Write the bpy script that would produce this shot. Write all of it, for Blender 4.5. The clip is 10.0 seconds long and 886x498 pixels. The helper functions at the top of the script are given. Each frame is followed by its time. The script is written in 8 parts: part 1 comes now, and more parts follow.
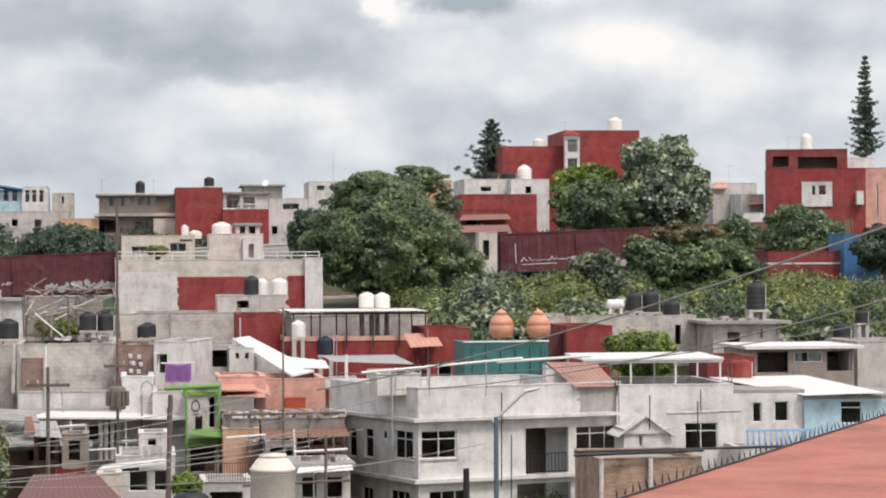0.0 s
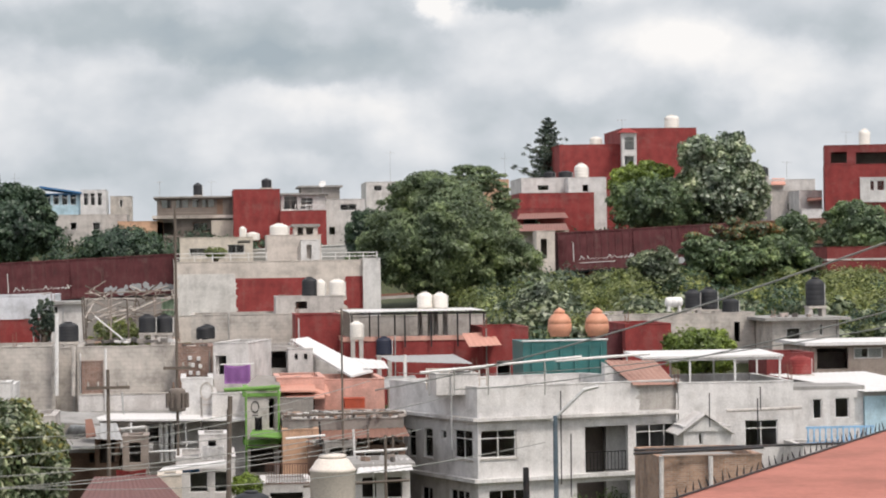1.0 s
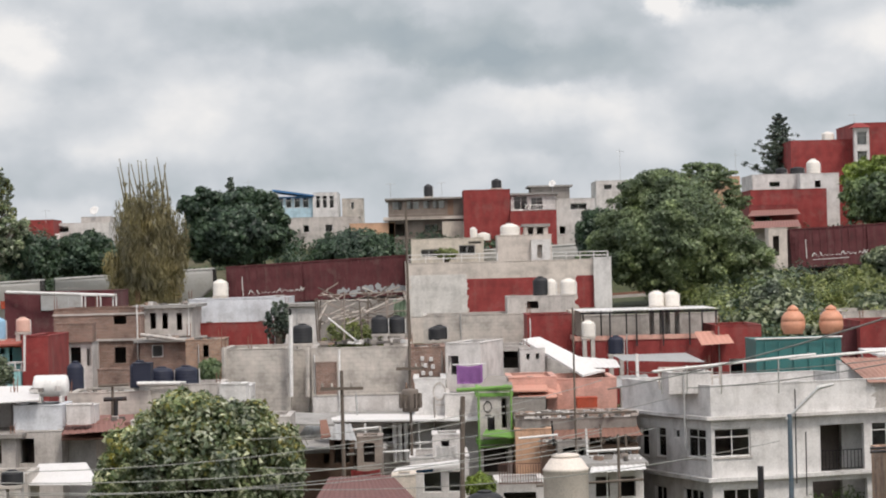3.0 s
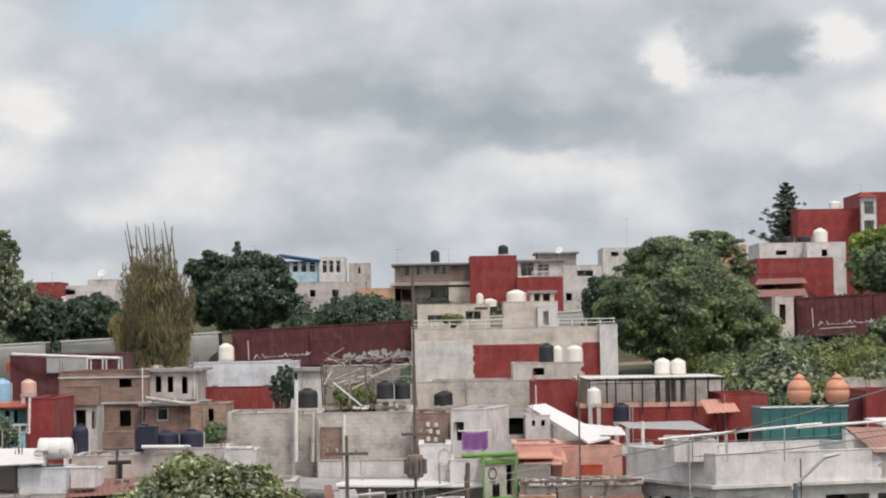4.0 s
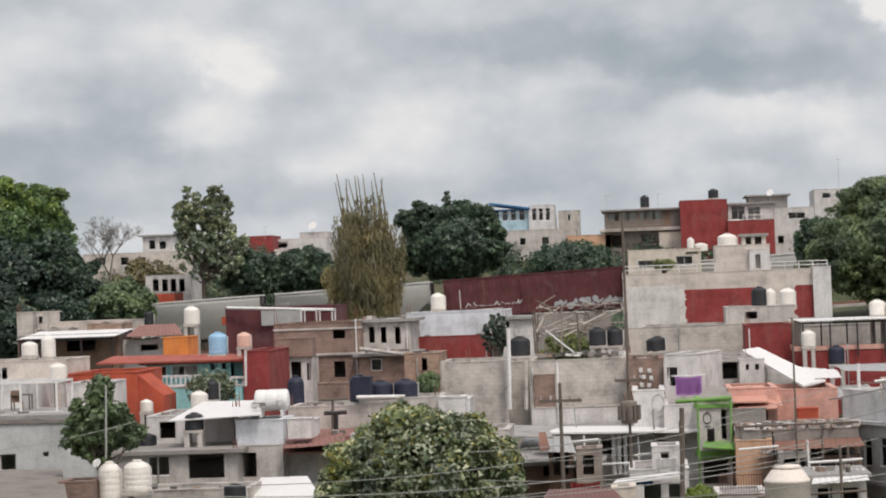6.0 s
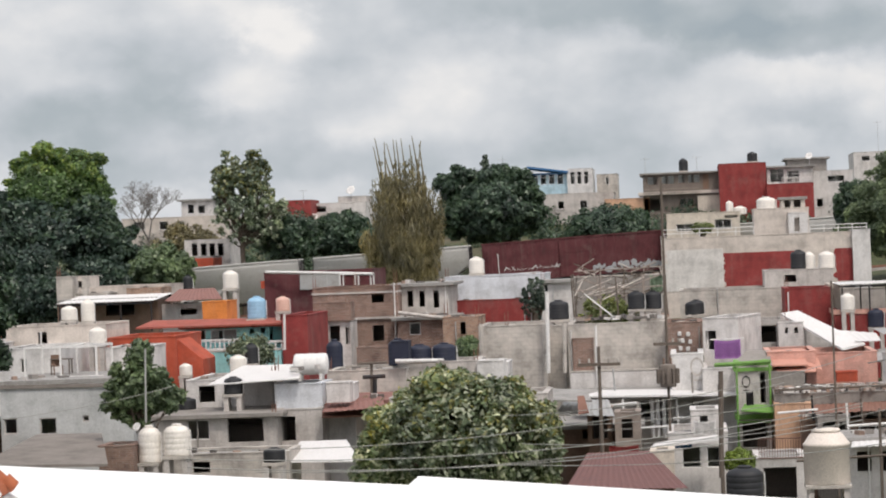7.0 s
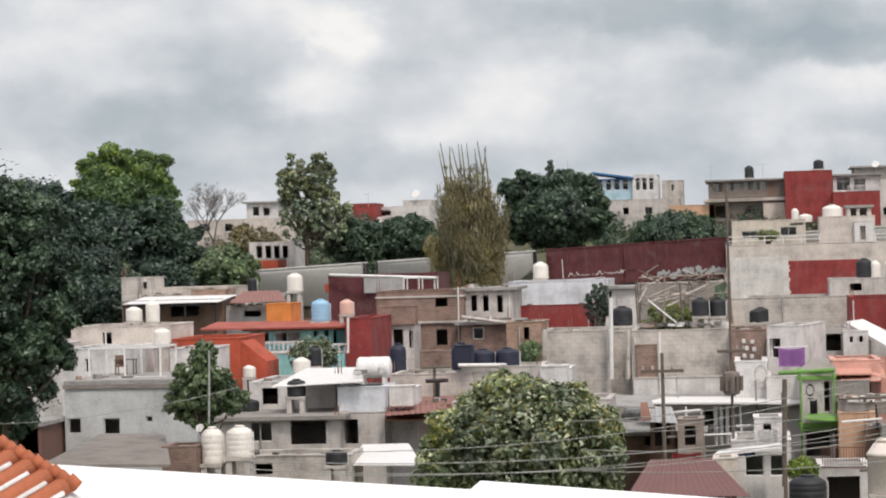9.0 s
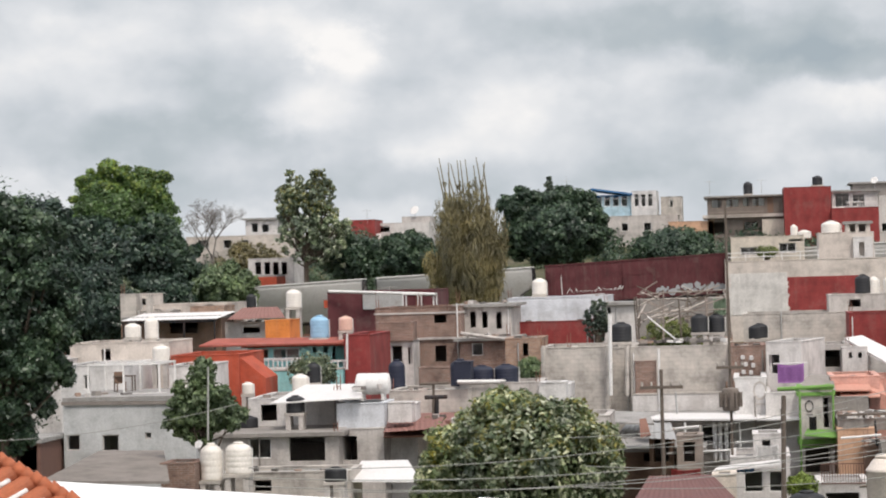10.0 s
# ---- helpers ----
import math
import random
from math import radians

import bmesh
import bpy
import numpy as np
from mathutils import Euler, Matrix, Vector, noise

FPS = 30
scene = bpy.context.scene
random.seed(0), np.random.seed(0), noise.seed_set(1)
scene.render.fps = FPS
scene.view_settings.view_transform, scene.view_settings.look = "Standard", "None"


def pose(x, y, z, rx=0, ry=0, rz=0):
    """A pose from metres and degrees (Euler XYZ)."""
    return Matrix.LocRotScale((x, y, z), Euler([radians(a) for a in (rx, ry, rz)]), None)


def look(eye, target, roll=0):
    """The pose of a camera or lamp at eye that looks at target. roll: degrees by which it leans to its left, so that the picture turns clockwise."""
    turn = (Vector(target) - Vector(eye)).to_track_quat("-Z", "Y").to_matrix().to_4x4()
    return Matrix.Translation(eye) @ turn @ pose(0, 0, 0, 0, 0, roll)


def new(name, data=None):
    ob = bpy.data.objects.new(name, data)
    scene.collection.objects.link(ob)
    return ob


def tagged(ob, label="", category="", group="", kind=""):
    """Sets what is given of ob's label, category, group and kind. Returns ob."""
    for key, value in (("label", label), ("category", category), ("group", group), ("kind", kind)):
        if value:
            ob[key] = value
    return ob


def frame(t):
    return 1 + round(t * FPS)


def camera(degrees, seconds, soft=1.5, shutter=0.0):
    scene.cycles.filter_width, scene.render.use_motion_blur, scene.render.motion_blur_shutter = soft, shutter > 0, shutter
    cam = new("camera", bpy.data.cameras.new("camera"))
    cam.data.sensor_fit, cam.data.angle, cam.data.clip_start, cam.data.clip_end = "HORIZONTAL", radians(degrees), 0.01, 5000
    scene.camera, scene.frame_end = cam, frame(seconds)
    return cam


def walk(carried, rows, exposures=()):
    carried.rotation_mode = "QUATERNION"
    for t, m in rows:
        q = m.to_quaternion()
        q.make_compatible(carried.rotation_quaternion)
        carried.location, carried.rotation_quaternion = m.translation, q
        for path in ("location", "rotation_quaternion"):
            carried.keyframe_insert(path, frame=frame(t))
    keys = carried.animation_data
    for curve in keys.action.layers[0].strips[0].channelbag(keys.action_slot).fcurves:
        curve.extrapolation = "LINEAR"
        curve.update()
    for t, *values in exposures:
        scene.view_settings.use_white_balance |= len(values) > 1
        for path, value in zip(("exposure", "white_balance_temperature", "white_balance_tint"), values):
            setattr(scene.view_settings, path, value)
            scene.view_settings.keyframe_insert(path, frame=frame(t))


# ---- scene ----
cam = camera(20.00, 10.0, soft=2.0)
EYE = (0.0, 0.0, 14.0)
# seconds, pan to the left, tilt up, roll in degrees; the camera turns where it stands
TURNS = [
    (0.0, -6.959, 0.374, -0.300),
    (0.2, -6.642, 0.370, -0.376),
    (0.5, -6.140, 0.575, -0.611),
    (0.7, -6.021, 0.534, -0.754),
    (1.0, -5.645, 0.374, -0.829),
    (1.2, -5.235, 0.441, -0.817),
    (1.5, -4.560, 0.392, -1.090),
    (1.7, -4.357, 0.309, -1.209),
    (2.0, -2.772, 0.317, -1.456),
    (2.2, -1.571, 0.251, -1.486),
    (3.3, -0.185, 0.792, -1.294),
    (3.5, -0.009, 1.312, -1.136),
    (3.7, -0.135, 1.730, -1.144),
    (4.0, -0.275, 1.970, -0.968),
    (4.5, -0.238, 1.914, -0.920),
    (4.7, 0.056, 1.857, -1.131),
    (5.0, 0.845, 1.795, -1.252),
    (5.2, 1.178, 1.581, -1.636),
    (5.5, 3.008, 1.054, -1.822),
    (5.7, 4.150, 0.949, -2.025),
    (6.8, 5.008, 0.374, -2.190),
    (7.0, 5.441, 0.110, -2.197),
    (7.2, 5.426, 0.250, -2.120),
    (7.5, 5.405, 0.254, -1.941),
    (8.0, 5.806, 0.246, -1.831),
    (8.2, 5.838, 0.186, -1.833),
    (8.5, 6.209, 0.121, -1.776),
    (8.7, 6.398, -0.021, -1.590),
    (9.0, 6.902, 0.260, -1.600),
    (9.2, 7.106, 0.526, -1.601),
    (9.5, 7.206, 0.643, -1.581),
    (9.7, 7.054, 0.667, -1.712),
    (10.0, 6.867, 0.632, -1.635),
]
walk(cam, [(t, pose(*EYE, 0, 0, yaw) @ pose(0, 0, 0, 90 + tilt, 0, 0) @ pose(0, 0, 0, 0, 0, roll)) for t, yaw, tilt, roll in TURNS], [(0.0, 0.08), (2.2, 0.0), (3.5, -0.08), (5.5, -0.18), (7.0, -0.1), (8.5, -0.05), (10.0, 0.04)])

# ---- world and light ----
world = bpy.data.worlds.new("world")
scene.world = world
world.use_nodes = True
wn, wl = world.node_tree.nodes, world.node_tree.links
wn.clear()
SUN_ELEV, SUN_AZ = 58.0, 150.0   # degrees; azimuth clockwise from straight ahead
sky = wn.new("ShaderNodeTexSky")
sky.sky_type = "NISHITA"
sky.sun_disc = False
sky.sun_elevation = radians(SUN_ELEV)
sky.sun_rotation = radians(SUN_AZ)
sky.dust_density, sky.air_density = 4.0, 1.0
veil = wn.new("ShaderNodeMix")
veil.data_type = "RGBA"
veil.inputs["Factor"].default_value = 0.6
veil.inputs["B"].default_value = (6.5, 6.35, 6.35, 1)
wbg = wn.new("ShaderNodeBackground")
wbg.inputs["Strength"].default_value = 0.18
wout = wn.new("ShaderNodeOutputWorld")
wl.new(sky.outputs[0], veil.inputs["A"])
wl.new(veil.outputs["Result"], wbg.inputs[0])
wl.new(wbg.outputs[0], wout.inputs[0])
sun_data = bpy.data.lights.new("sun", "SUN")
sun_data.energy, sun_data.angle, sun_data.color = 2.1, radians(10), (1.0, 0.93, 0.86)
sun = new("sun", sun_data)
_a, _e = radians(SUN_AZ), radians(SUN_ELEV)
sun.matrix_world = look((math.sin(_a) * math.cos(_e) * 50, math.cos(_a) * math.cos(_e) * 50, math.sin(_e) * 50), (0, 0, 0))


# ---- materials ----
MATS = {}


def nodes_of(name):
    m = bpy.data.materials.new(name)
    m.use_nodes = True
    nt = m.node_tree
    return m, nt.nodes, nt.links, nt.nodes["Principled BSDF"]


def noise_node(n, l, coord, scale, detail=4, rough=0.6, stretch=None):
    t = n.new("ShaderNodeTexNoise")
    t.inputs["Scale"].default_value, t.inputs["Detail"].default_value, t.inputs["Roughness"].default_value = scale, detail, rough
    if stretch:
        mp = n.new("ShaderNodeMapping")
        mp.inputs["Scale"].default_value = stretch
        l.new(coord, mp.inputs[0])
        coord = mp.outputs[0]
    l.new(coord, t.inputs["Vector"])
    return t.outputs["Fac"]


def ramp(n, l, fac, stops):
    r = n.new("ShaderNodeValToRGB")
    els = r.color_ramp.elements
    els[0].position, els[0].color = stops[0][0], (*stops[0][1], 1)
    els[1].position, els[1].color = stops[-1][0], (*stops[-1][1], 1)
    for p, c in stops[1:-1]:
        e = els.new(p)
        e.color = (*c, 1)
    l.new(fac, r.inputs[0])
    return r.outputs[0]


def mixc(n, l, a, b, fac, mode="MIX"):
    m = n.new("ShaderNodeMix")
    m.data_type, m.blend_type = "RGBA", mode
    for key, v in (("A", a), ("B", b), ("Factor", fac)):
        if isinstance(v, (int, float)):
            m.inputs[key].default_value = v
        elif isinstance(v, tuple):
            m.inputs[key].default_value = (*v, 1)
        else:
            l.new(v, m.inputs[key])
    return m.outputs["Result"]


def bump(n, l, bsdf, height, strength=0.3, dist=0.02):
    b = n.new("ShaderNodeBump")
    b.inputs["Strength"].default_value, b.inputs["Distance"].default_value = strength, dist
    l.new(height, b.inputs["Height"])
    l.new(b.outputs[0], bsdf.inputs["Normal"])


def plaster(name, colour, dirt=0.45, rough=0.88, grime=(0.16, 0.14, 0.125)):
    """Painted or bare render with grain, blotches, rain streaks."""
    if name in MATS:
        return MATS[name]
    m, n, l, b = nodes_of(name)
    co = n.new("ShaderNodeTexCoord").outputs["Object"]
    fine = noise_node(n, l, co, 14, 5)
    blot = noise_node(n, l, co, 0.9, 6, 0.65)
    streak = noise_node(n, l, co, 1.0, 8, 0.72, (2.6, 2.6, 0.28))
    stain = noise_node(n, l, co, 0.55, 7, 0.7)
    light = tuple(min(0.93, c * 1.15 + 0.012) for c in colour)
    dark = tuple(c * 0.66 for c in colour)
    col = ramp(n, l, blot, [(0.30, dark), (0.5, colour), (0.70, light)])
    k = ramp(n, l, streak, [(0.50, (0, 0, 0)), (0.62, (dirt * 0.45, dirt * 0.45, dirt * 0.45)), (0.76, (dirt, dirt, dirt))])
    col = mixc(n, l, col, grime, k)
    k = ramp(n, l, stain, [(0.54, (0, 0, 0)), (0.60, (dirt * 0.5, dirt * 0.5, dirt * 0.5)), (0.78, (dirt * 0.9, dirt * 0.9, dirt * 0.9))])
    col = mixc(n, l, col, tuple(g * 1.5 for g in grime), k)
    k2 = ramp(n, l, fine, [(0.35, (0.86, 0.86, 0.86)), (0.65, (1.08, 1.08, 1.08))])
    col = mixc(n, l, col, k2, 1.0, "MULTIPLY")
    l.new(col, b.inputs["Base Color"])
    b.inputs["Roughness"].default_value = rough
    bump(n, l, b, fine, 0.25, 0.01)
    MATS[name] = m
    return m


def brickwork(name, colour, mortar=(0.36, 0.33, 0.3), bw=0.26, bh=0.08, ms=0.008, vary=0.7):
    if name in MATS:
        return MATS[name]
    m, n, l, b = nodes_of(name)
    tc = n.new("ShaderNodeTexCoord").outputs["Object"]
    sep = n.new("ShaderNodeSeparateXYZ")
    l.new(tc, sep.inputs[0])
    add = n.new("ShaderNodeMath")
    l.new(sep.outputs[0], add.inputs[0])
    l.new(sep.outputs[1], add.inputs[1])
    com = n.new("ShaderNodeCombineXYZ")
    l.new(add.outputs[0], com.inputs[0])
    l.new(sep.outputs[2], com.inputs[1])
    br = n.new("ShaderNodeTexBrick")
    l.new(com.outputs[0], br.inputs["Vector"])
    br.inputs["Color1"].default_value = (*colour, 1)
    br.inputs["Color2"].default_value = (*[c * vary for c in colour], 1)
    br.inputs["Mortar"].default_value = (*mortar, 1)
    br.inputs["Scale"].default_value = 1.0
    br.inputs["Brick Width"].default_value, br.inputs["Row Height"].default_value, br.inputs["Mortar Size"].default_value = bw, bh, ms
    blot = noise_node(n, l, tc, 0.9, 8, 0.68)
    col = mixc(n, l, br.outputs["Color"], ramp(n, l, blot, [(0.33, (0.5, 0.49, 0.48)), (0.5, (0.95, 0.94, 0.93)), (0.68, (1.25, 1.22, 1.2))]), 1.0, "MULTIPLY")
    l.new(col, b.inputs["Base Color"])
    b.inputs["Roughness"].default_value = 0.9
    bump(n, l, b, br.outputs["Fac"], -0.3, 0.01)
    MATS[name] = m
    return m


def sheet(name, colour, rough=0.5, metal=0.0, rust=0.3, rust_col=(0.17, 0.08, 0.045)):
    """Painted or bare sheet metal, plastic, wood: scratches and stains."""
    if name in MATS:
        return MATS[name]
    m, n, l, b = nodes_of(name)
    co = n.new("ShaderNodeTexCoord").outputs["Object"]
    big, small = noise_node(n, l, co, 1.6, 6, 0.7), noise_node(n, l, co, 16, 4)
    col = ramp(n, l, small, [(0.3, tuple(c * 0.82 for c in colour)), (0.7, tuple(min(1, c * 1.1) for c in colour))])
    k = ramp(n, l, big, [(0.5, (0, 0, 0)), (0.72, (rust, rust, rust))])
    l.new(mixc(n, l, col, rust_col, k), b.inputs["Base Color"])
    b.inputs["Roughness"].default_value, b.inputs["Metallic"].default_value = rough, metal
    bump(n, l, b, small, 0.12, 0.005)
    MATS[name] = m
    return m


def leafy(name, dark, mid, light, trans=0.25):
    if name in MATS:
        return MATS[name]
    m, n, l, b = nodes_of(name)
    g = n.new("ShaderNodeNewGeometry")
    col = ramp(n, l, g.outputs["Random Per Island"], [(0.0, dark), (0.55, mid), (1.0, light)])
    co = n.new("ShaderNodeTexCoord").outputs["Object"]
    big = noise_node(n, l, co, 0.55, 5, 0.65)
    col = mixc(n, l, col, ramp(n, l, big, [(0.34, (0.52, 0.55, 0.6)), (0.5, (0.95, 0.95, 0.93)), (0.66, (1.55, 1.5, 1.3))]), 1.0, "MULTIPLY")
    drift = noise_node(n, l, co, 0.13, 3, 0.5)
    col = mixc(n, l, col, ramp(n, l, drift, [(0.36, (0.84, 0.87, 0.9)), (0.62, (1.25, 1.2, 1.08))]), 1.0, "MULTIPLY")
    l.new(col, b.inputs["Base Color"])
    b.inputs["Roughness"].default_value = 0.42
    b.inputs["Specular IOR Level"].default_value = 0.5
    tr = n.new("ShaderNodeBsdfTranslucent")
    l.new(col, tr.inputs[0])
    mx = n.new("ShaderNodeMixShader")
    mx.inputs[0].default_value = trans
    out = n["Material Output"]
    l.new(b.outputs[0], mx.inputs[1])
    l.new(tr.outputs[0], mx.inputs[2])
    l.new(mx.outputs[0], out.inputs[0])
    MATS[name] = m
    return m


def window_glass():
    """Clear panes: a faint tint, the sky's gloss by Fresnel."""
    m, n, l, b = nodes_of("glass")
    n.remove(b)
    tr, gl, fr, mx = (n.new("ShaderNodeBsdf" + k) if k in ("Transparent", "Glossy") else n.new("ShaderNode" + k) for k in ("Transparent", "Glossy", "Fresnel", "MixShader"))
    tr.inputs[0].default_value = (0.84, 0.86, 0.86, 1)
    gl.inputs["Roughness"].default_value = 0.06
    fr.inputs[0].default_value = 1.45
    l.new(fr.outputs[0], mx.inputs[0])
    l.new(tr.outputs[0], mx.inputs[1])
    l.new(gl.outputs[0], mx.inputs[2])
    l.new(mx.outputs[0], n["Material Output"].inputs[0])
    return m


GLASS = window_glass()
WHITE = plaster("white render", (0.605, 0.58, 0.56), 0.45, grime=(0.2, 0.175, 0.16))
CLEANW = plaster("white paint", (0.62, 0.605, 0.59), 0.36, grime=(0.24, 0.21, 0.19))
GREYW = plaster("greyed white render", (0.50, 0.465, 0.435), 0.6)
BEIGE = plaster("beige render", (0.585, 0.525, 0.47), 0.26)
LIMEW = plaster("faded limewash", (0.60, 0.58, 0.55), 0.32)
CREAM = plaster("cream paint", (0.60, 0.535, 0.455), 0.35)
CONC = brickwork("bare block wall", (0.50, 0.468, 0.43), (0.42, 0.39, 0.36), 0.4, 0.2, 0.012, 0.93)
CONCD = plaster("dark concrete", (0.26, 0.24, 0.22), 0.5)
RED = plaster("brick red paint", (0.25, 0.037, 0.034), 0.25)
REDD = plaster("dark red paint", (0.20, 0.036, 0.034), 0.3)
MAROON = plaster("maroon paint", (0.105, 0.026, 0.030), 0.25)
ORANGERED = plaster("orange red paint", (0.42, 0.075, 0.035), 0.25)
ORANGE = plaster("orange paint", (0.58, 0.22, 0.05), 0.2)
PEACH = plaster("peach paint", (0.55, 0.34, 0.22), 0.35)
PINK = plaster("salmon paint", (0.62, 0.345, 0.28), 0.35)
AQUA = plaster("aqua paint", (0.30, 0.60, 0.60), 0.2)
PALEBLUE = plaster("pale blue paint", (0.42, 0.58, 0.66), 0.3)
BLUEP = plaster("blue paint", (0.05, 0.16, 0.34), 0.2)
GREENP = plaster("lime green paint", (0.15, 0.31, 0.065), 0.35)
PALEGREY = plaster("pale grey paint", (0.485, 0.495, 0.49), 0.2)
BROWNW = plaster("brown wall", (0.19, 0.12, 0.085), 0.4)
BRICK = brickwork("brick wall", (0.255, 0.155, 0.12), (0.33, 0.29, 0.26))
BROWNG = plaster("brown grey render", (0.30, 0.25, 0.215), 0.5)
GREYBROWN = plaster("dull grey-brown render", (0.165, 0.138, 0.118), 0.4)
BRIGHTBLUE = plaster("light blue paint", (0.26, 0.45, 0.66), 0.15)
SLATE = sheet("slate blue painted steel", (0.085, 0.12, 0.15), 0.6, 0.0, 0.3)
CURTAIN = plaster("pale curtain cloth", (0.62, 0.60, 0.57), 0.1)
BRICKL = brickwork("pale brick wall", (0.40, 0.25, 0.17))
CONCM = plaster("mould-grey cement", (0.36, 0.34, 0.315), 0.55)
SKYGREY = plaster("pale blue-grey paint", (0.59, 0.61, 0.64), 0.25)
TERRARED = plaster("faded red roof paint", (0.33, 0.085, 0.06), 0.3)
TEAL = sheet("teal sheet metal", (0.034, 0.155, 0.15), 0.5, 0.0, 0.2)
WAGON = sheet("pale grey wagon paint", (0.53, 0.52, 0.50), 0.6, 0.0, 0.35, (0.28, 0.24, 0.21))
RUSTP = sheet("pale worn rusty sheet", (0.33, 0.19, 0.15), 0.8, 0.0, 0.7, (0.20, 0.10, 0.075))
RUST = sheet("rusty sheet metal", (0.24, 0.12, 0.085), 0.75, 0.2, 0.6)
GALV = sheet("galvanised sheet", (0.50, 0.50, 0.49), 0.5, 0.5, 0.35)
WSHEET = sheet("white sheet roofing", (0.69, 0.675, 0.66), 0.6, 0.0, 0.25, (0.42, 0.38, 0.34))
GREYROOF = plaster("weathered cement roof", (0.30, 0.29, 0.275), 0.5)
TILE = sheet("terracotta tile", (0.54, 0.275, 0.21), 0.8, 0.0, 0.4, (0.34, 0.17, 0.13))
REDROOF = sheet("weathered red sheet", (0.16, 0.075, 0.068), 0.75, 0.0, 0.4, (0.09, 0.05, 0.047))
MOSSG = plaster("faded green canvas", (0.24, 0.32, 0.22), 0.3)
TILEB = sheet("brown tile", (0.24, 0.115, 0.095), 0.8, 0.0, 0.4, (0.10, 0.06, 0.055))
IRON = sheet("dark iron", (0.035, 0.035, 0.038), 0.55, 0.6, 0.3)
WPAINT = sheet("white painted metal", (0.72, 0.71, 0.69), 0.5, 0.0, 0.2)
SLATS = sheet("reddish timber slats", (0.16, 0.085, 0.065), 0.85, 0.0, 0.4, (0.08, 0.05, 0.042))
TIMBER = sheet("weathered timber", (0.13, 0.105, 0.085), 0.9, 0.0, 0.3, (0.06, 0.05, 0.045))
PLASTICW = sheet("cream plastic", (0.76, 0.72, 0.66), 0.5, 0.0, 0.12, (0.5, 0.45, 0.4))
PLASTICK = sheet("black plastic", (0.014, 0.015, 0.018), 0.6, 0.0, 0.25, (0.07, 0.07, 0.07))
PLASTICN = sheet("navy plastic", (0.010, 0.014, 0.034), 0.6, 0.0, 0.2, (0.06, 0.06, 0.07))
PLASTICB = sheet("light blue plastic", (0.27, 0.47, 0.64), 0.45, 0.0, 0.1)
PLASTICO = sheet("terracotta plastic", (0.58, 0.27, 0.165), 0.55, 0.0, 0.3, (0.36, 0.2, 0.13))
PLASTICP = sheet("faded pink plastic", (0.66, 0.42, 0.34), 0.5, 0.0, 0.2, (0.4, 0.3, 0.25))
PURPLE = sheet("purple cloth", (0.36, 0.17, 0.42), 0.9, 0.0, 0.1, (0.24, 0.1, 0.35))
# near-dark brown that imitates the shade inside rooms
SHADY = plaster("painted room shade", (0.15, 0.125, 0.11), 0.3)
DARK = plaster("dark room wall", (0.08, 0.075, 0.07), 0.3)
CABLEG = sheet("weathered grey cable", (0.30, 0.30, 0.28), 0.7, 0.0, 0.2, (0.15, 0.15, 0.14))
BARK = sheet("bark", (0.11, 0.085, 0.065), 0.95, 0.0, 0.5, (0.05, 0.04, 0.03))
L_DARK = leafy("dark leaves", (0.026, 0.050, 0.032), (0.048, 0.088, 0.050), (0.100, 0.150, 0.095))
L_DEEP = leafy("deep green leaves", (0.016, 0.035, 0.027), (0.032, 0.062, 0.043), (0.075, 0.115, 0.085))
L_MID = leafy("green leaves", (0.060, 0.098, 0.048), (0.112, 0.166, 0.080), (0.20, 0.262, 0.145))
L_FEATHER = leafy("feathery green leaves", (0.105, 0.148, 0.080), (0.172, 0.228, 0.118), (0.275, 0.335, 0.195), 0.38)
L_FERN = leafy("dark feathery leaves", (0.062, 0.102, 0.048), (0.112, 0.168, 0.080), (0.22, 0.28, 0.145))
L_GREEN = leafy("fresh green leaves", (0.050, 0.095, 0.030), (0.090, 0.165, 0.045), (0.16, 0.25, 0.085), 0.3)
L_PALE = leafy("pale silvery leaves", (0.070, 0.105, 0.058), (0.165, 0.215, 0.130), (0.60, 0.64, 0.52))
L_BRIGHT = leafy("bright green leaves", (0.085, 0.125, 0.022), (0.17, 0.24, 0.042), (0.30, 0.38, 0.10), 0.35)
L_YELLOW = leafy("yellow green leaves", (0.110, 0.145, 0.048), (0.200, 0.240, 0.085), (0.35, 0.38, 0.17), 0.35)
L_SILVER = leafy("silvery leaves", (0.040, 0.062, 0.036), (0.105, 0.140, 0.080), (0.36, 0.40, 0.29))
L_CREAM = leafy("cream-edged leaves", (0.060, 0.092, 0.042), (0.150, 0.195, 0.095), (0.54, 0.56, 0.42))
L_OCHRE = leafy("yellowing leaves", (0.085, 0.09, 0.020), (0.19, 0.185, 0.040), (0.34, 0.32, 0.11), 0.3)
L_OLIVE = leafy("olive bamboo leaves", (0.120, 0.108, 0.056), (0.190, 0.168, 0.086), (0.27, 0.235, 0.13))
L_BLUE = leafy("blue green needles", (0.036, 0.057, 0.049), (0.081, 0.117, 0.093), (0.182, 0.213, 0.173))
L_RUSTY = leafy("rusty flowers", (0.110, 0.055, 0.022), (0.220, 0.110, 0.044), (0.330, 0.176, 0.077))


# ---- mesh helpers ----
def bx(bm, x0, x1, y0, y1, z0, z1):
    v = [bm.verts.new(p) for p in ((x0, y0, z0), (x1, y0, z0), (x1, y1, z0), (x0, y1, z0), (x0, y0, z1), (x1, y0, z1), (x1, y1, z1), (x0, y1, z1))]
    for f in ((3, 2, 1, 0), (4, 5, 6, 7), (0, 1, 5, 4), (1, 2, 6, 5), (2, 3, 7, 6), (3, 0, 4, 7)):
        bm.faces.new([v[i] for i in f])


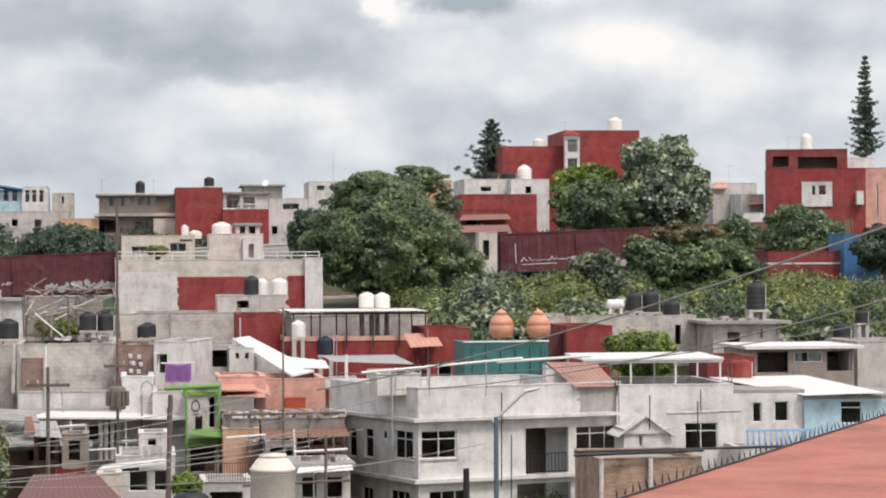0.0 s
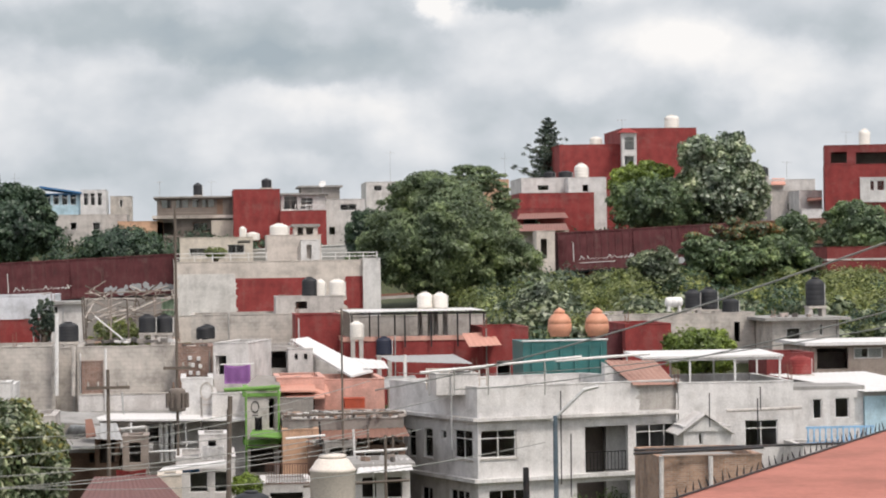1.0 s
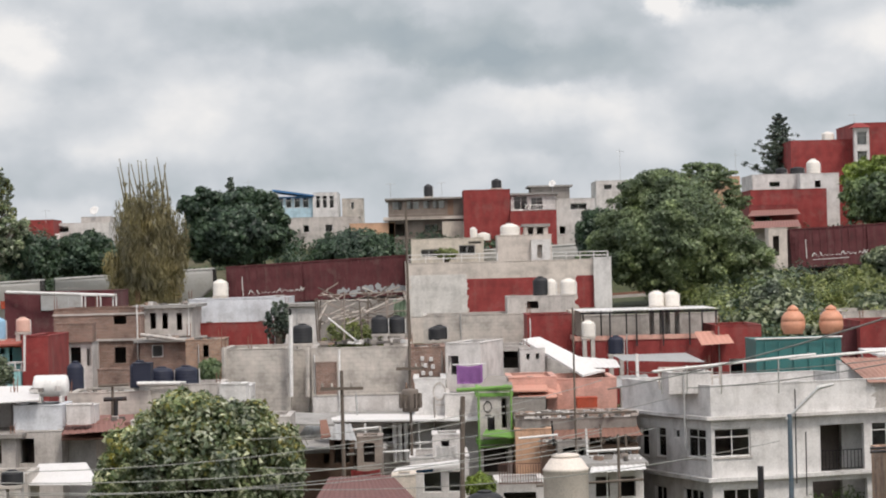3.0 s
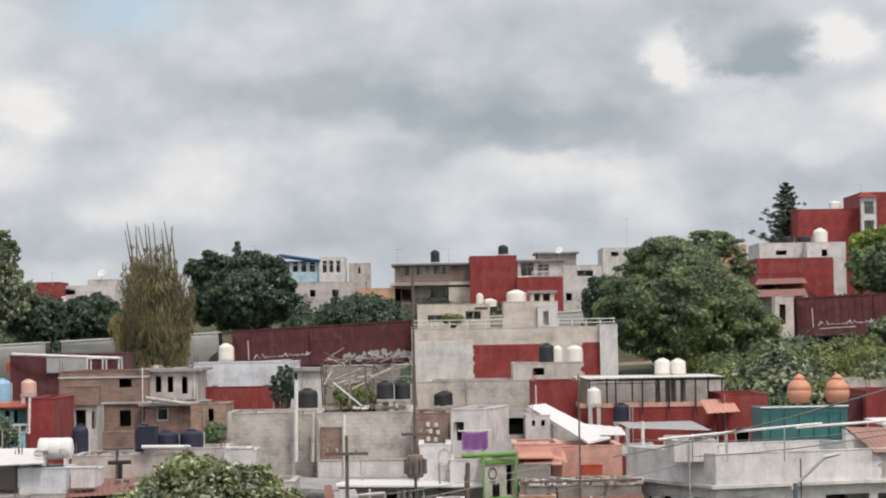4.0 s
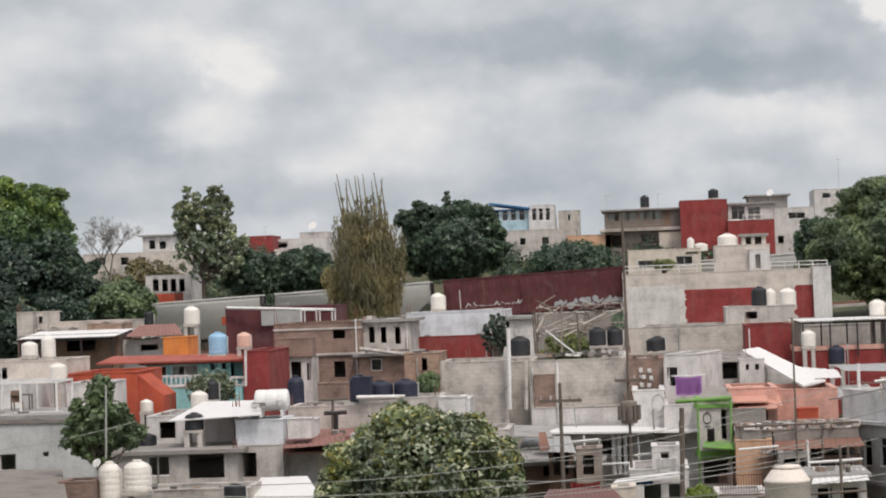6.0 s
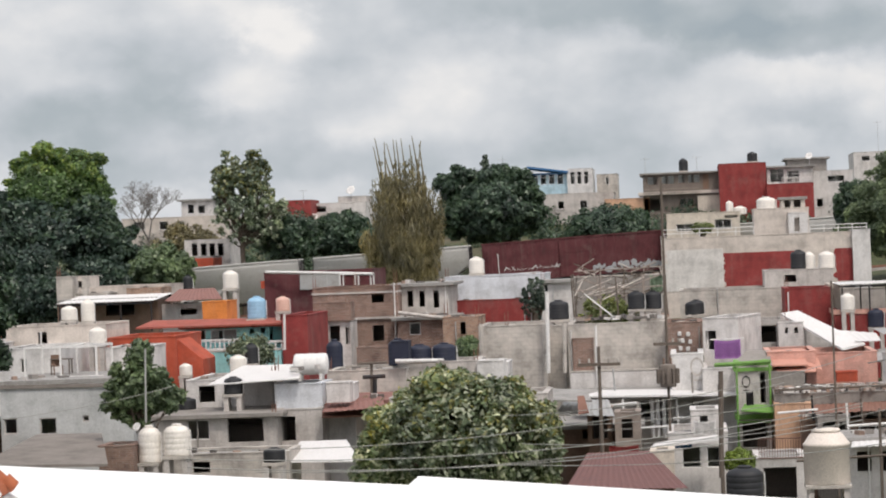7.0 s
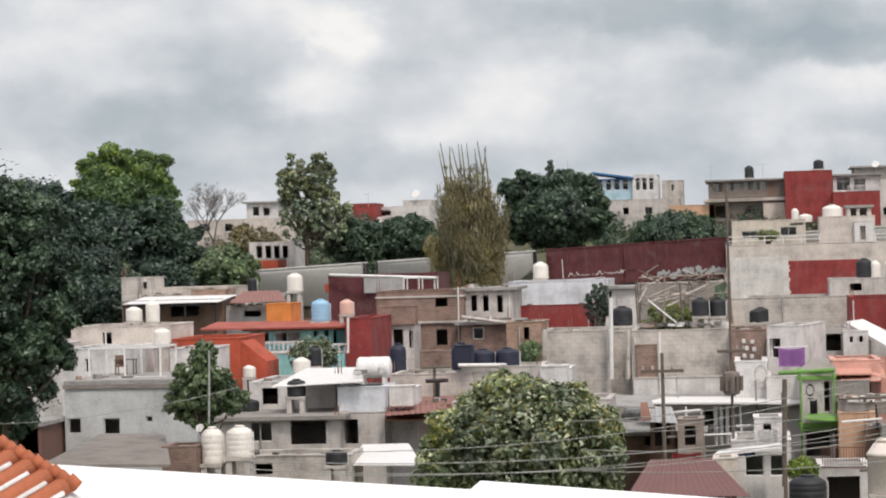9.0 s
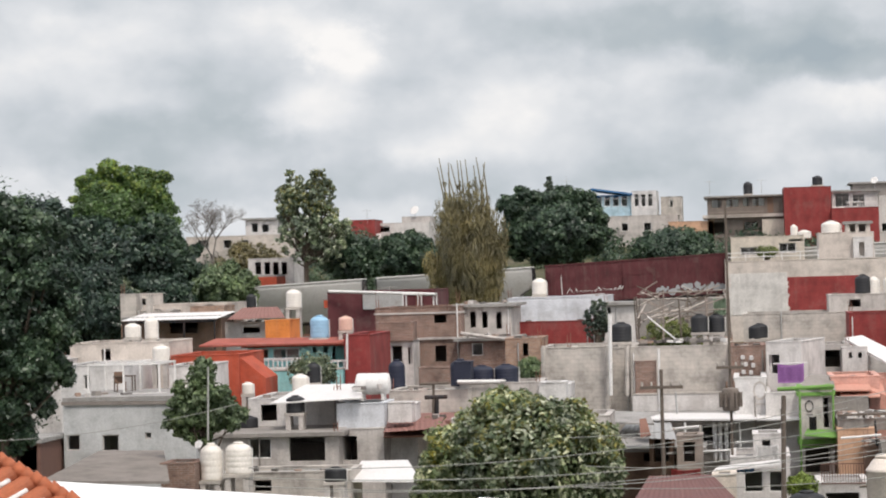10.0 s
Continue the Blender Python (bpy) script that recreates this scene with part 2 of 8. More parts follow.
def lathe(bm, profile, n=20, x=0.0, y=0.0, smooth=True):
    rings = []
    for r, z in profile:
        rings.append([bm.verts.new((x + max(r, 0.002) * math.cos(6.28319 * i / n), y + max(r, 0.002) * math.sin(6.28319 * i / n), z)) for i in range(n)])
    for a, b in zip(rings, rings[1:]):
        for i in range(n):
            f = bm.faces.new((a[i], a[(i + 1) % n], b[(i + 1) % n], b[i]))
            f.smooth = smooth
    bm.faces.new(list(reversed(rings[0])))
    bm.faces.new(rings[-1])


def rod(bm, a, b, r, r2=None, n=8):
    a, b = Vector(a), Vector(b)
    q = (b - a).to_track_quat("Z", "Y")
    rings = []
    for p, rr in ((a, r), (b, r if r2 is None else r2)):
        rings.append([bm.verts.new(p + q @ Vector((rr * math.cos(6.28319 * i / n), rr * math.sin(6.28319 * i / n), 0))) for i in range(n)])
    for i in range(n):
        bm.faces.new((rings[0][i], rings[0][(i + 1) % n], rings[1][(i + 1) % n], rings[1][i]))
    bm.faces.new(list(reversed(rings[0])))
    bm.faces.new(rings[1])


def slab(bm, p, thick):
    """A sheet with four top corners and a thickness downward."""
    top = [bm.verts.new(q) for q in p]
    low = [bm.verts.new((q[0], q[1], q[2] - thick)) for q in p]
    bm.faces.new(top)
    bm.faces.new(list(reversed(low)))
    for i in range(4):
        j = (i + 1) % 4
        bm.faces.new((top[j], top[i], low[i], low[j]))


def ribbed(bm, p, pitch=0.24, amp=0.014, thick=0.012):
    """A corrugated sheet between four corners (a, b along the eave, c, d along the ridge); ribs run from eave to ridge."""
    a, b, c, d = [Vector(q) for q in p]
    n = max(4, int((b - a).length / pitch) * 2)
    up = (b - a).cross(d - a).normalized()
    if up.z < 0:
        up = -up
    rows = []
    for s, e in ((a, b), (d, c)):
        rows.append([[bm.verts.new(s.lerp(e, i / n) + up * ((amp if i % 2 else -amp) - k * thick)) for i in range(n + 1)] for k in (0, 1)])
    for i in range(n):
        bm.faces.new((rows[0][0][i], rows[0][0][i + 1], rows[1][0][i + 1], rows[1][0][i]))
        bm.faces.new((rows[0][1][i + 1], rows[0][1][i], rows[1][1][i], rows[1][1][i + 1]))
        for r in rows:
            bm.faces.new((r[0][i], r[1][i], r[1][i + 1], r[0][i + 1]))
    for i in (0, n):
        bm.faces.new((rows[0][0][i], rows[1][0][i], rows[1][1][i], rows[0][1][i]))


def mesh_of(name, bm, mat):
    bmesh.ops.recalc_face_normals(bm, faces=bm.faces)
    me = bpy.data.meshes.new(name)
    bm.to_mesh(me)
    bm.free()
    me.materials.append(mat)
    return me


def part(name, bm, mat, parent, label=""):
    ob = new(name, mesh_of(name, bm, mat))
    ob.parent = parent
    return tagged(ob, label)


def thing(name, label, category, x, y, z, rz=0.0, group="", kind=""):
    ob = new(name)
    ob.empty_display_size = 0.1
    ob.matrix_world = pose(x, y, z, 0, 0, rz)
    return tagged(ob, label, category, group, kind)


GROUND = ((-400, 4), (-20, 3.5), (20, 3), (60, 1.5), (85, 1.6), (106, 2.6), (120, 4.4), (135, 6.2), (150, 7.6), (165, 8.6), (182, 9.0), (200, 9.2), (207, 12.0), (240, 16.6), (300, 18.5), (420, 14), (800, 2), (4000, 0))


def ground_z(y, x=0.0):
    """The hillside's height: a profile ahead, with the railway bank climbing to the right."""
    lift = 3.3 * min(1.0, max(0.0, (x + 27) / 57)) * min(1.0, max(0.0, (y - 118) / 34)) * min(1.0, max(0.0, (236 - y) / 30))
    for (y0, z0), (y1, z1) in zip(GROUND, GROUND[1:]):
        if y0 <= y <= y1:
            return z0 + (z1 - z0) * (y - y0) / (y1 - y0) + lift
    return 0.0


# ---- kinds of things ----
def wall_panel(bm, w, z0, z1, thick, holes, axis="u", at=0.0):
    """A wall with true openings. axis u: along x at y=at..at+thick; axis v: along y at x=at..at+thick."""
    us = sorted({0.0, w, *[h[0] for h in holes], *[h[1] for h in holes]})
    zs = sorted({z0, z1, *[h[2] for h in holes], *[h[3] for h in holes]})
    us = [u for u in us if 0 <= u <= w]
    zs = [z for z in zs if z0 <= z <= z1]

    def solid(i, j):
        if not (0 <= i < len(us) - 1 and 0 <= j < len(zs) - 1):
            return False
        u, z = (us[i] + us[i + 1]) / 2, (zs[j] + zs[j + 1]) / 2
        return not any(h[0] < u < h[1] and h[2] < z < h[3] for h in holes)

    def P(u, k, z):
        return (u, at + k, z) if axis == "u" else (at + k, u, z)
    for i in range(len(us) - 1):
        for j in range(len(zs) - 1):
            if not solid(i, j):
                continue
            a, b, c, d = us[i], us[i + 1], zs[j], zs[j + 1]
            quads = [[P(a, 0, c), P(b, 0, c), P(b, 0, d), P(a, 0, d)], [P(b, thick, c), P(a, thick, c), P(a, thick, d), P(b, thick, d)]]
            if not solid(i - 1, j):
                quads.append([P(a, thick, c), P(a, 0, c), P(a, 0, d), P(a, thick, d)])
            if not solid(i + 1, j):
                quads.append([P(b, 0, c), P(b, thick, c), P(b, thick, d), P(b, 0, d)])
            if not solid(i, j - 1):
                quads.append([P(a, thick, c), P(b, thick, c), P(b, 0, c), P(a, 0, c)])
            if not solid(i, j + 1):
                quads.append([P(a, 0, d), P(b, 0, d), P(b, thick, d), P(a, thick, d)])
            for q in quads:
                bm.faces.new([bm.verts.new(p) for p in q])
    bmesh.ops.remove_doubles(bm, verts=bm.verts, dist=0.0005)


def window_in(parent, hole, kind, axis, at, frame_mat):
    """A window, door or grille set back in an opening."""
    a, b, c, d = hole[:4]
    t = 0.05

    def B(bm, u0, u1, k0, k1, z0, z1):
        if axis == "u":
            bx(bm, u0, u1, at + k0, at + k1, z0, z1)
        else:
            bx(bm, at + k0, at + k1, u0, u1, z0, z1)
    s = 1 if axis == "u" else (1 if at <= 0.01 else -1)
    k0, k1 = sorted((0.08 * s + (0 if s > 0 else 0.2), 0.13 * s + (0 if s > 0 else 0.2)))
    bm = bmesh.new()
    for u0, u1, z0, z1 in ((a, a + t, c, d), (b - t, b, c, d), (a + t, b - t, c, c + t), (a + t, b - t, d - t, d)):
        B(bm, u0, u1, k0, k1, z0, z1)
    if kind == "door":
        win = part("door", bm, frame_mat, parent)
        bm = bmesh.new()
        B(bm, a + t, b - t, k0 + 0.015, k1 - 0.01, c + t, d - t)
        part("door_leaf", bm, frame_mat, win)
        return
    n = max(1, round((b - a) / 0.75))
    for i in range(1, n):
        u = a + (b - a) * i / n
        B(bm, u - 0.02, u + 0.02, k0, k1, c + t, d - t)
    if d - c > 1.0:
        z = d - 0.38 * (d - c) * 0.8
        for i in range(n):
            B(bm, max(a + t, a + (b - a) * i / n + 0.02), min(b - t, a + (b - a) * (i + 1) / n - 0.02), k0 + 0.005, k1 - 0.005, z - 0.02, z + 0.02)
    win = part("window", bm, frame_mat, parent)
    for i in range(n):
        bm = bmesh.new()
        B(bm, a + (b - a) * i / n + 0.021, a + (b - a) * (i + 1) / n - 0.021, (k0 + k1) / 2 - 0.004, (k0 + k1) / 2 + 0.004, c + t, d - t)
        part("pane", bm, GLASS, win)
    if kind == "cur":
        bm = bmesh.new()
        for i in range(n):
            u0, u1 = a + (b - a) * i / n + 0.03, a + (b - a) * (i + (0.95 if i % 3 else 0.6)) / n
            m = max(4, int((u1 - u0) / 0.09))
            for q in range(m):
                B(bm, u0 + (u1 - u0) * q / m, u0 + (u1 - u0) * (q + 1) / m, 0.135 + 0.02 * (q % 2), 0.147 + 0.02 * (q % 2), c + 0.03, d - 0.03)
        part("curtain", bm, CURTAIN, win, "pale drawn curtain")
    if kind == "sill":
        bm = bmesh.new()
        B(bm, a - 0.06, b + 0.06, -0.06, 0.075, c - 0.07, c - 0.002)
        part("window_sill", bm, GREYW, win)


def house(label, x, y, top, w, dep, mat, rz=0.0, base=None, front=(), left=(), right=(), parapet=0.35, roof=None, over=0.0, trim=None, frame_mat=None, side=None, bands=(), name="house", rods=0):
    """A masonry block: walls with openings, windows, roof slab behind a parapet. Heights are in the world; u, v are metres along the front and the sides."""
    z = ground_z(y, x) - 0.6 if base is None else base
    h = top - z
    e = thing(name, label, name.replace("_", " "), x, y, z, rz)
    fm = frame_mat or WPAINT
    sidem = side or mat
    T = 0.2

    def local(holes):
        return [(a, b, c - z, d - z, k) for a, b, c, d, k in holes]
    fr, le, ri = local(front), local(left), local(right)
    wz = h if parapet > 0 else h - 0.16
    for nm, length, holes, axis, at, off, mt in (("wall", w, fr, "u", 0.0, 0, mat), ("wall", dep - 2 * T, le, "v", 0.0, T, sidem), ("wall", dep - 2 * T, ri, "v", w - T, T, sidem), ("wall", w, [], "u", dep - T, 0, sidem)):
        bm = bmesh.new()
        wall_panel(bm, length, 0.0, wz, T, holes, axis, at)
        if off:
            bmesh.ops.translate(bm, verts=bm.verts, vec=(0, off, 0))
        wo = part(nm, bm, mt, e)
        for hh in holes:
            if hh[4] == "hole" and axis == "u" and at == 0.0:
                # added panel behind the opening; the room's shade is put into its colour
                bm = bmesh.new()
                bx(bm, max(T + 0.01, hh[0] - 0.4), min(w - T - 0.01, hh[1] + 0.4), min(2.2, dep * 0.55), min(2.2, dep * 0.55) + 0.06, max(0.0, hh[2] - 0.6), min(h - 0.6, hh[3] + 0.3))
                part("shade_panel", bm, SHADY, e)
            if hh[4] != "hole":
                hole = hh if not off else (hh[0] + off, hh[1] + off, *hh[2:])
                window_in(e, hole, hh[4], axis, at, fm)
    rm = roof or GREYROOF
    bm = bmesh.new()
    if parapet > 0:
        bx(bm, T + 0.002, w - T - 0.002, T + 0.002, dep - T - 0.002, h - parapet - 0.16, h - parapet)
        part("roof", bm, rm, e)
        bm = bmesh.new()
        c = 0.025
        for q in ((-c, w + c, -c, T + c), (-c, w + c, dep - T - c, dep + c), (-c, T + c, T + c, dep - T - c), (w - T - c, w + c, T + c, dep - T - c)):
            bx(bm, *q, h + 0.002, h + 0.05)
        part("coping", bm, trim or mat, e)
    else:
        bx(bm, -over, w + over, -over, dep + over, h - 0.158, h)
        part("roof", bm, trim or rm, e)
    for zb, th, out, mt in bands:
        bm = bmesh.new()
        bx(bm, -out, w + out, -out, -0.003, zb - z, zb - z + th)
        bx(bm, -out, -0.003, -0.003, dep, zb - z, zb - z + th)
        bx(bm, w + 0.003, w + out, -0.003, dep, zb - z, zb - z + th)
        part("ledge", bm, mt, e)
    for i in range(rods):
        bm = bmesh.new()
        px, py = (0.1 + (w - 0.2) * (i % 3) / 2, 0.1 if i < 3 else dep - 0.1)
        for k in range(4):
            rod(bm, (px + 0.12 * (k % 2) - 0.06, py + 0.12 * (k // 2) - 0.06, h - 0.1), (px + 0.14 * (k % 2) - 0.07, py + 0.12 * (k // 2) - 0.06, h + 0.5 + 0.2 * ((i + k) % 3)), 0.012, n=5)
        part("rebar", bm, RUST, e)
    return e


def wall_block(label, x, y, top, w, thick, mat, rz=0.0, base=None, cols=0, name="garden_wall", col_mat=None):
    """A free-standing wall with concrete posts and a coping."""
    z = ground_z(y, x) - 0.5 if base is None else base
    e = thing(name, label, "wall", x, y, z, rz)
    bm = bmesh.new()
    bx(bm, 0, w, 0, thick, 0, top - z)
    part("wall", bm, mat, e)
    bm = bmesh.new()
    bx(bm, -0.03, w + 0.03, -0.03, thick + 0.03, top - z + 0.002, top - z + 0.07)
    part("coping", bm, col_mat or CONC, e)
    for i in range(cols):
        bm = bmesh.new()
        u = (w - 0.2) * i / max(1, cols - 1)
        bx(bm, u, u + 0.2, -0.035, -0.003, 0, top - z - 0.004)
        part("post", bm, col_mat or CONC, e)
    return e


def canopy(label, x, y, z, w, dep, rise, mat, height, posts=3, post_mat=None, rz=0.0, thick=None, name="canopy", category="canopy"):
    """A light roof on posts. z: the front edge's height; rise: how much higher its back edge is."""
    e = thing(name, label, category, x, y, z, rz)
    bm = bmesh.new()
    if thick:
        slab(bm, [(0, 0, 0), (w, 0, 0), (w, dep, rise), (0, dep, rise)], thick)
    else:
        ribbed(bm, [(0, 0, 0), (w, 0, 0), (w, dep, rise), (0, dep, rise)])
    part("roof_sheet", bm, mat, e)
    low = (thick or 0.045) + 0.004
    for k in (0.12, dep - 0.2):
        bm = bmesh.new()
        zz = rise * k / dep - low
        bx(bm, 0.02, w - 0.02, k, k + 0.08, zz - 0.1 - 0.02, zz - 0.02)
        part("beam", bm, post_mat or WPAINT, e)
    for i in range(posts):
        u = 0.1 + (w - 0.28) * i / max(1, posts - 1)
        for k in (0.12, dep - 0.2):
            bm = bmesh.new()
            bx(bm, u, u + 0.08, k + 0.003, k + 0.077, -height, rise * k / dep - low - 0.122)
            part("post", bm, post_mat or WPAINT, e)
    return e


def water_tank(label, x, y, z, r, h, mat, lid_mat=None, rz=0.0, group="rooftop water tanks"):
    e = thing("water_tank", label, "water tank", x, y, z, rz, group)
    prof = [(r * 0.97, 0), (r, 0.04)]
    n = 4
    for i in range(n):
        za = 0.08 + (h * 0.72 - 0.08) * i / n
        zb = 0.08 + (h * 0.72 - 0.08) * (i + 1) / n
        prof += [(r, za + 0.01), (r, zb - 0.05), (r * 0.99, zb - 0.04), (r * 0.99, zb - 0.02)]
    prof += [(r, h * 0.73), (r * 0.96, h * 0.79), (r * 0.80, h * 0.87), (r * 0.52, h * 0.925), (r * 0.36, h * 0.935)]
    bm = bmesh.new()
    lathe(bm, prof)
    part("body", bm, mat, e)
    bm = bmesh.new()
    lathe(bm, [(r * 0.38, h * 0.936), (r * 0.40, h * 0.945), (r * 0.40, h * 0.975), (r * 0.33, h * 0.995), (0.01, h)], 16)
    part("lid", bm, lid_mat or mat, e)
    bm = bmesh.new()
    rod(bm, (r * 1.06, 0, 0.0), (r * 1.06, 0, h * 0.8), 0.02)
    part("pipe", bm, WPAINT, e)
    return e


def urn_tank(label, x, y, z, r, h):
    e = thing("water_tank", label, "water tank", x, y, z, 0, "rooftop water tanks")
    bm = bmesh.new()
    lathe(bm, [(r * 0.8, 0), (r * 0.82, h * 0.1), (r * 0.95, h * 0.16), (r, h * 0.3), (r * 0.98, h * 0.42), (r * 0.93, h * 0.44), (r * 0.99, h * 0.46), (r * 0.9, h * 0.6), (r * 0.66, h * 0.74), (r * 0.42, h * 0.8)])
    part("body", bm, PLASTICO, e)
    bm = bmesh.new()
    lathe(bm, [(r * 0.46, h * 0.802), (r * 0.46, h * 0.87), (r * 0.3, h * 0.93), (0.01, h)], 16)
    part("lid", bm, PLASTICO, e)
    return e


def lying_tank(label, x, y, z, r, length, mat):
    e = thing("water_tank", label, "water tank", x, y, z, 0, "rooftop water tanks")
    bm = bmesh.new()
    lathe(bm, [(r * 0.5, 0), (r * 0.92, 0.06), (r, 0.14), (r, length * 0.3), (r * 0.95, length * 0.33), (r, length * 0.36), (r, length * 0.64), (r * 0.95, length * 0.67), (r, length * 0.7), (r, length - 0.14), (r * 0.92, length - 0.06), (r * 0.5, length)])
    bmesh.ops.rotate(bm, verts=bm.verts, cent=(0, 0, 0), matrix=Matrix.Rotation(radians(90), 3, "Y"))
    bmesh.ops.translate(bm, verts=bm.verts, vec=(-length / 2, 0, r + 0.25))
    part("body", bm, mat, e)
    for u in (-length * 0.3, length * 0.3):
        bm = bmesh.new()
        bx(bm, u - 0.06, u + 0.06, -r * 0.8, r * 0.8, 0, 0.3)
        part("cradle", bm, WPAINT, e)
    return e


def leaves_mesh(name, centres, radii, count, size, mat, rng, flat=1.0, droop=0.0, shell=None, wide=0.55, pads=0.0):
    """Leaf sprays on the shells of many clumps, each spray its own small blade."""
    centres, radii = np.asarray(centres, float), np.asarray(radii, float)
    wgt = radii ** 2 / (radii ** 2).sum()
    idx = rng.choice(len(centres), count, p=wgt)
    d = rng.normal(size=(count, 3))
    d /= np.linalg.norm(d, axis=1)[:, None]
    up = rng.random(count) < pads
    d[up, 2] = np.abs(d[up, 2])
    rr = radii[idx] * (0.5 + 0.62 * rng.random(count) ** 0.8 + 0.25 * (rng.random(count) > 0.9))
    pos = centres[idx] + d * rr[:, None] * np.array([1, 1, flat])
    if shell:
        # part of the leaves fill one uneven envelope, so that the clumps merge into a crown
        (ax, ay, az), cz, cone, share = shell
        m = int(count * share)
        e = d[:m]
        ph = rng.uniform(0, 6.283, 6)
        wav = 0.13 * np.sin(4.1 * e[:, 0] + ph[0]) * np.sin(5.3 * e[:, 2] + ph[1]) + 0.10 * np.sin(9 * e[:, 1] + ph[2]) * np.sin(8 * e[:, 0] + ph[3]) + 0.06 * np.sin(17 * e[:, 2] + ph[4]) * np.sin(15 * e[:, 0] + ph[5])
        k = (0.30 + 0.64 * rng.random(m) ** 0.45) * (1.0 + wav)
        sc = 1.0 - cone * (e[:, 2] * k + 1) / 2
        pos[:m] = np.stack([e[:, 0] * k * ax * sc, e[:, 1] * k * ay * sc, cz + e[:, 2] * k * az], 1)
    nor = d + rng.normal(size=(count, 3)) * 0.55 + np.array([0, 0, 0.35])
    nor /= np.linalg.norm(nor, axis=1)[:, None]
    tan = np.cross(nor, rng.normal(size=(count, 3)))
    tan /= np.linalg.norm(tan, axis=1)[:, None] + 1e-9
    tan[:, 2] -= droop
    bit = np.cross(nor, tan)
    s = size * rng.uniform(0.6, 1.4, count)[:, None]
    v = np.empty((count, 3, 3))
    v[:, 0], v[:, 1] = pos - tan * s * 0.8 + bit * s * wide, pos + tan * s
    v[:, 2] = pos - tan * s * 0.7 - bit * s * wide
    me = bpy.data.meshes.new(name)
    me.vertices.add(count * 3)
    me.vertices.foreach_set("co", v.reshape(-1))
    me.loops.add(count * 3)
    me.loops.foreach_set("vertex_index", np.arange(count * 3))
    me.polygons.add(count)
    me.polygons.foreach_set("loop_start", np.arange(count) * 3)
    me.update(calc_edges=True)
    me.materials.append(mat)
    return me


def tree(label, x, y, zc, rx, rz, mat, base=None, count=9000, size=0.3, seed=1, lobes=34, mat2=None, share2=0.3, lobe=0.36, flat=0.85, trunk=0.25, name="tree", ry=None, lean=0.0, cone=0.0, fill=0.14, bumps=(), pads=0.0, high=0.15):
    """A tapered trunk with limbs and a crown of leaf sprays on uneven clumps. cone narrows the crown upward; bumps are
    further swellings of the crown (dx, dz, rx, rz); pads gathers the leaves on the upper side of the clumps; high:
    where the second leaf colour begins."""
    z = (ground_z(y, x) - 0.3) if base is None else base
    e = thing(name, label, "tree", x, y, z)
    rng = np.random.default_rng(seed)
    ry = ry or rx
    cz = zc - z
    blobs = [(0.0, 0.0, rx, ry, rz)] + [(a, b, c, min(c, ry), d) for a, b, c, d in bumps]
    area = sum(b[2] * b[4] for b in blobs)
    cs, rs = [], []
    for bx0, bz0, ax, ay, az in blobs:
        for i in range(max(3, int(lobes * 3.4 * (1 + 0.25 * len(bumps)) * ax * az / area))):
            d = rng.normal(size=3)
            d /= np.linalg.norm(d)
            k = rng.uniform(0.1, 0.96) ** 0.5
            t = d[2] * k
            sc = 1.0 - cone * (t + 1) / 2
            r = lobe * 0.5 * min(rx, rz * 1.3) * rng.uniform(0.45, 1.3) * (0.55 + 0.45 * sc)
            r = min(r, 0.55 * min(ax, az))
            cs.append((bx0 + d[0] * max(0.1, k * ax * 1.05 * sc - r * 0.4) + lean * (t + 1), d[1] * max(0.1, k * ay * 1.05 * sc - r * 0.4), cz + bz0 + d[2] * max(0.1, k * az * 1.05 - r * 0.4)))
            rs.append(r)
    bm = bmesh.new()
    tz = max(0.4, cz - rz * 0.45)
    rod(bm, (0, 0, 0), (0, 0, tz), trunk, trunk * 0.7, 9)
    for i in range(0, len(cs), 9):
        p, q = Vector((0, 0, tz * rng.uniform(0.75, 0.98))), Vector(cs[i])
        mid = p.lerp(q, 0.5) + Vector((0, 0, -0.12 * (q - p).length))
        rod(bm, p, mid, trunk * 0.42, trunk * 0.28, 6)
        rod(bm, mid, q, trunk * 0.28, trunk * 0.1, 6)
    part("trunk", bm, BARK, e)
    count = int(count * 3.6)
    size *= 0.68
    n2 = int(count * share2) if mat2 else 0
    ob = new("crown", leaves_mesh("crown", cs, rs, count - n2, size, mat, rng, flat, 0.0, ((rx, ry, rz), cz, cone, fill), pads=pads))
    ob.parent = e
    if n2:
        # sprays in a second colour, on the clumps above the given height
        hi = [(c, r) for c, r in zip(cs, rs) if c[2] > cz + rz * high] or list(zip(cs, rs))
        ob = new("upper_sprays", leaves_mesh("upper_sprays", [c for c, r in hi], [r * 1.06 for c, r in hi], n2, size, mat2, rng, flat, pads=pads))
        ob.parent = e
    return e


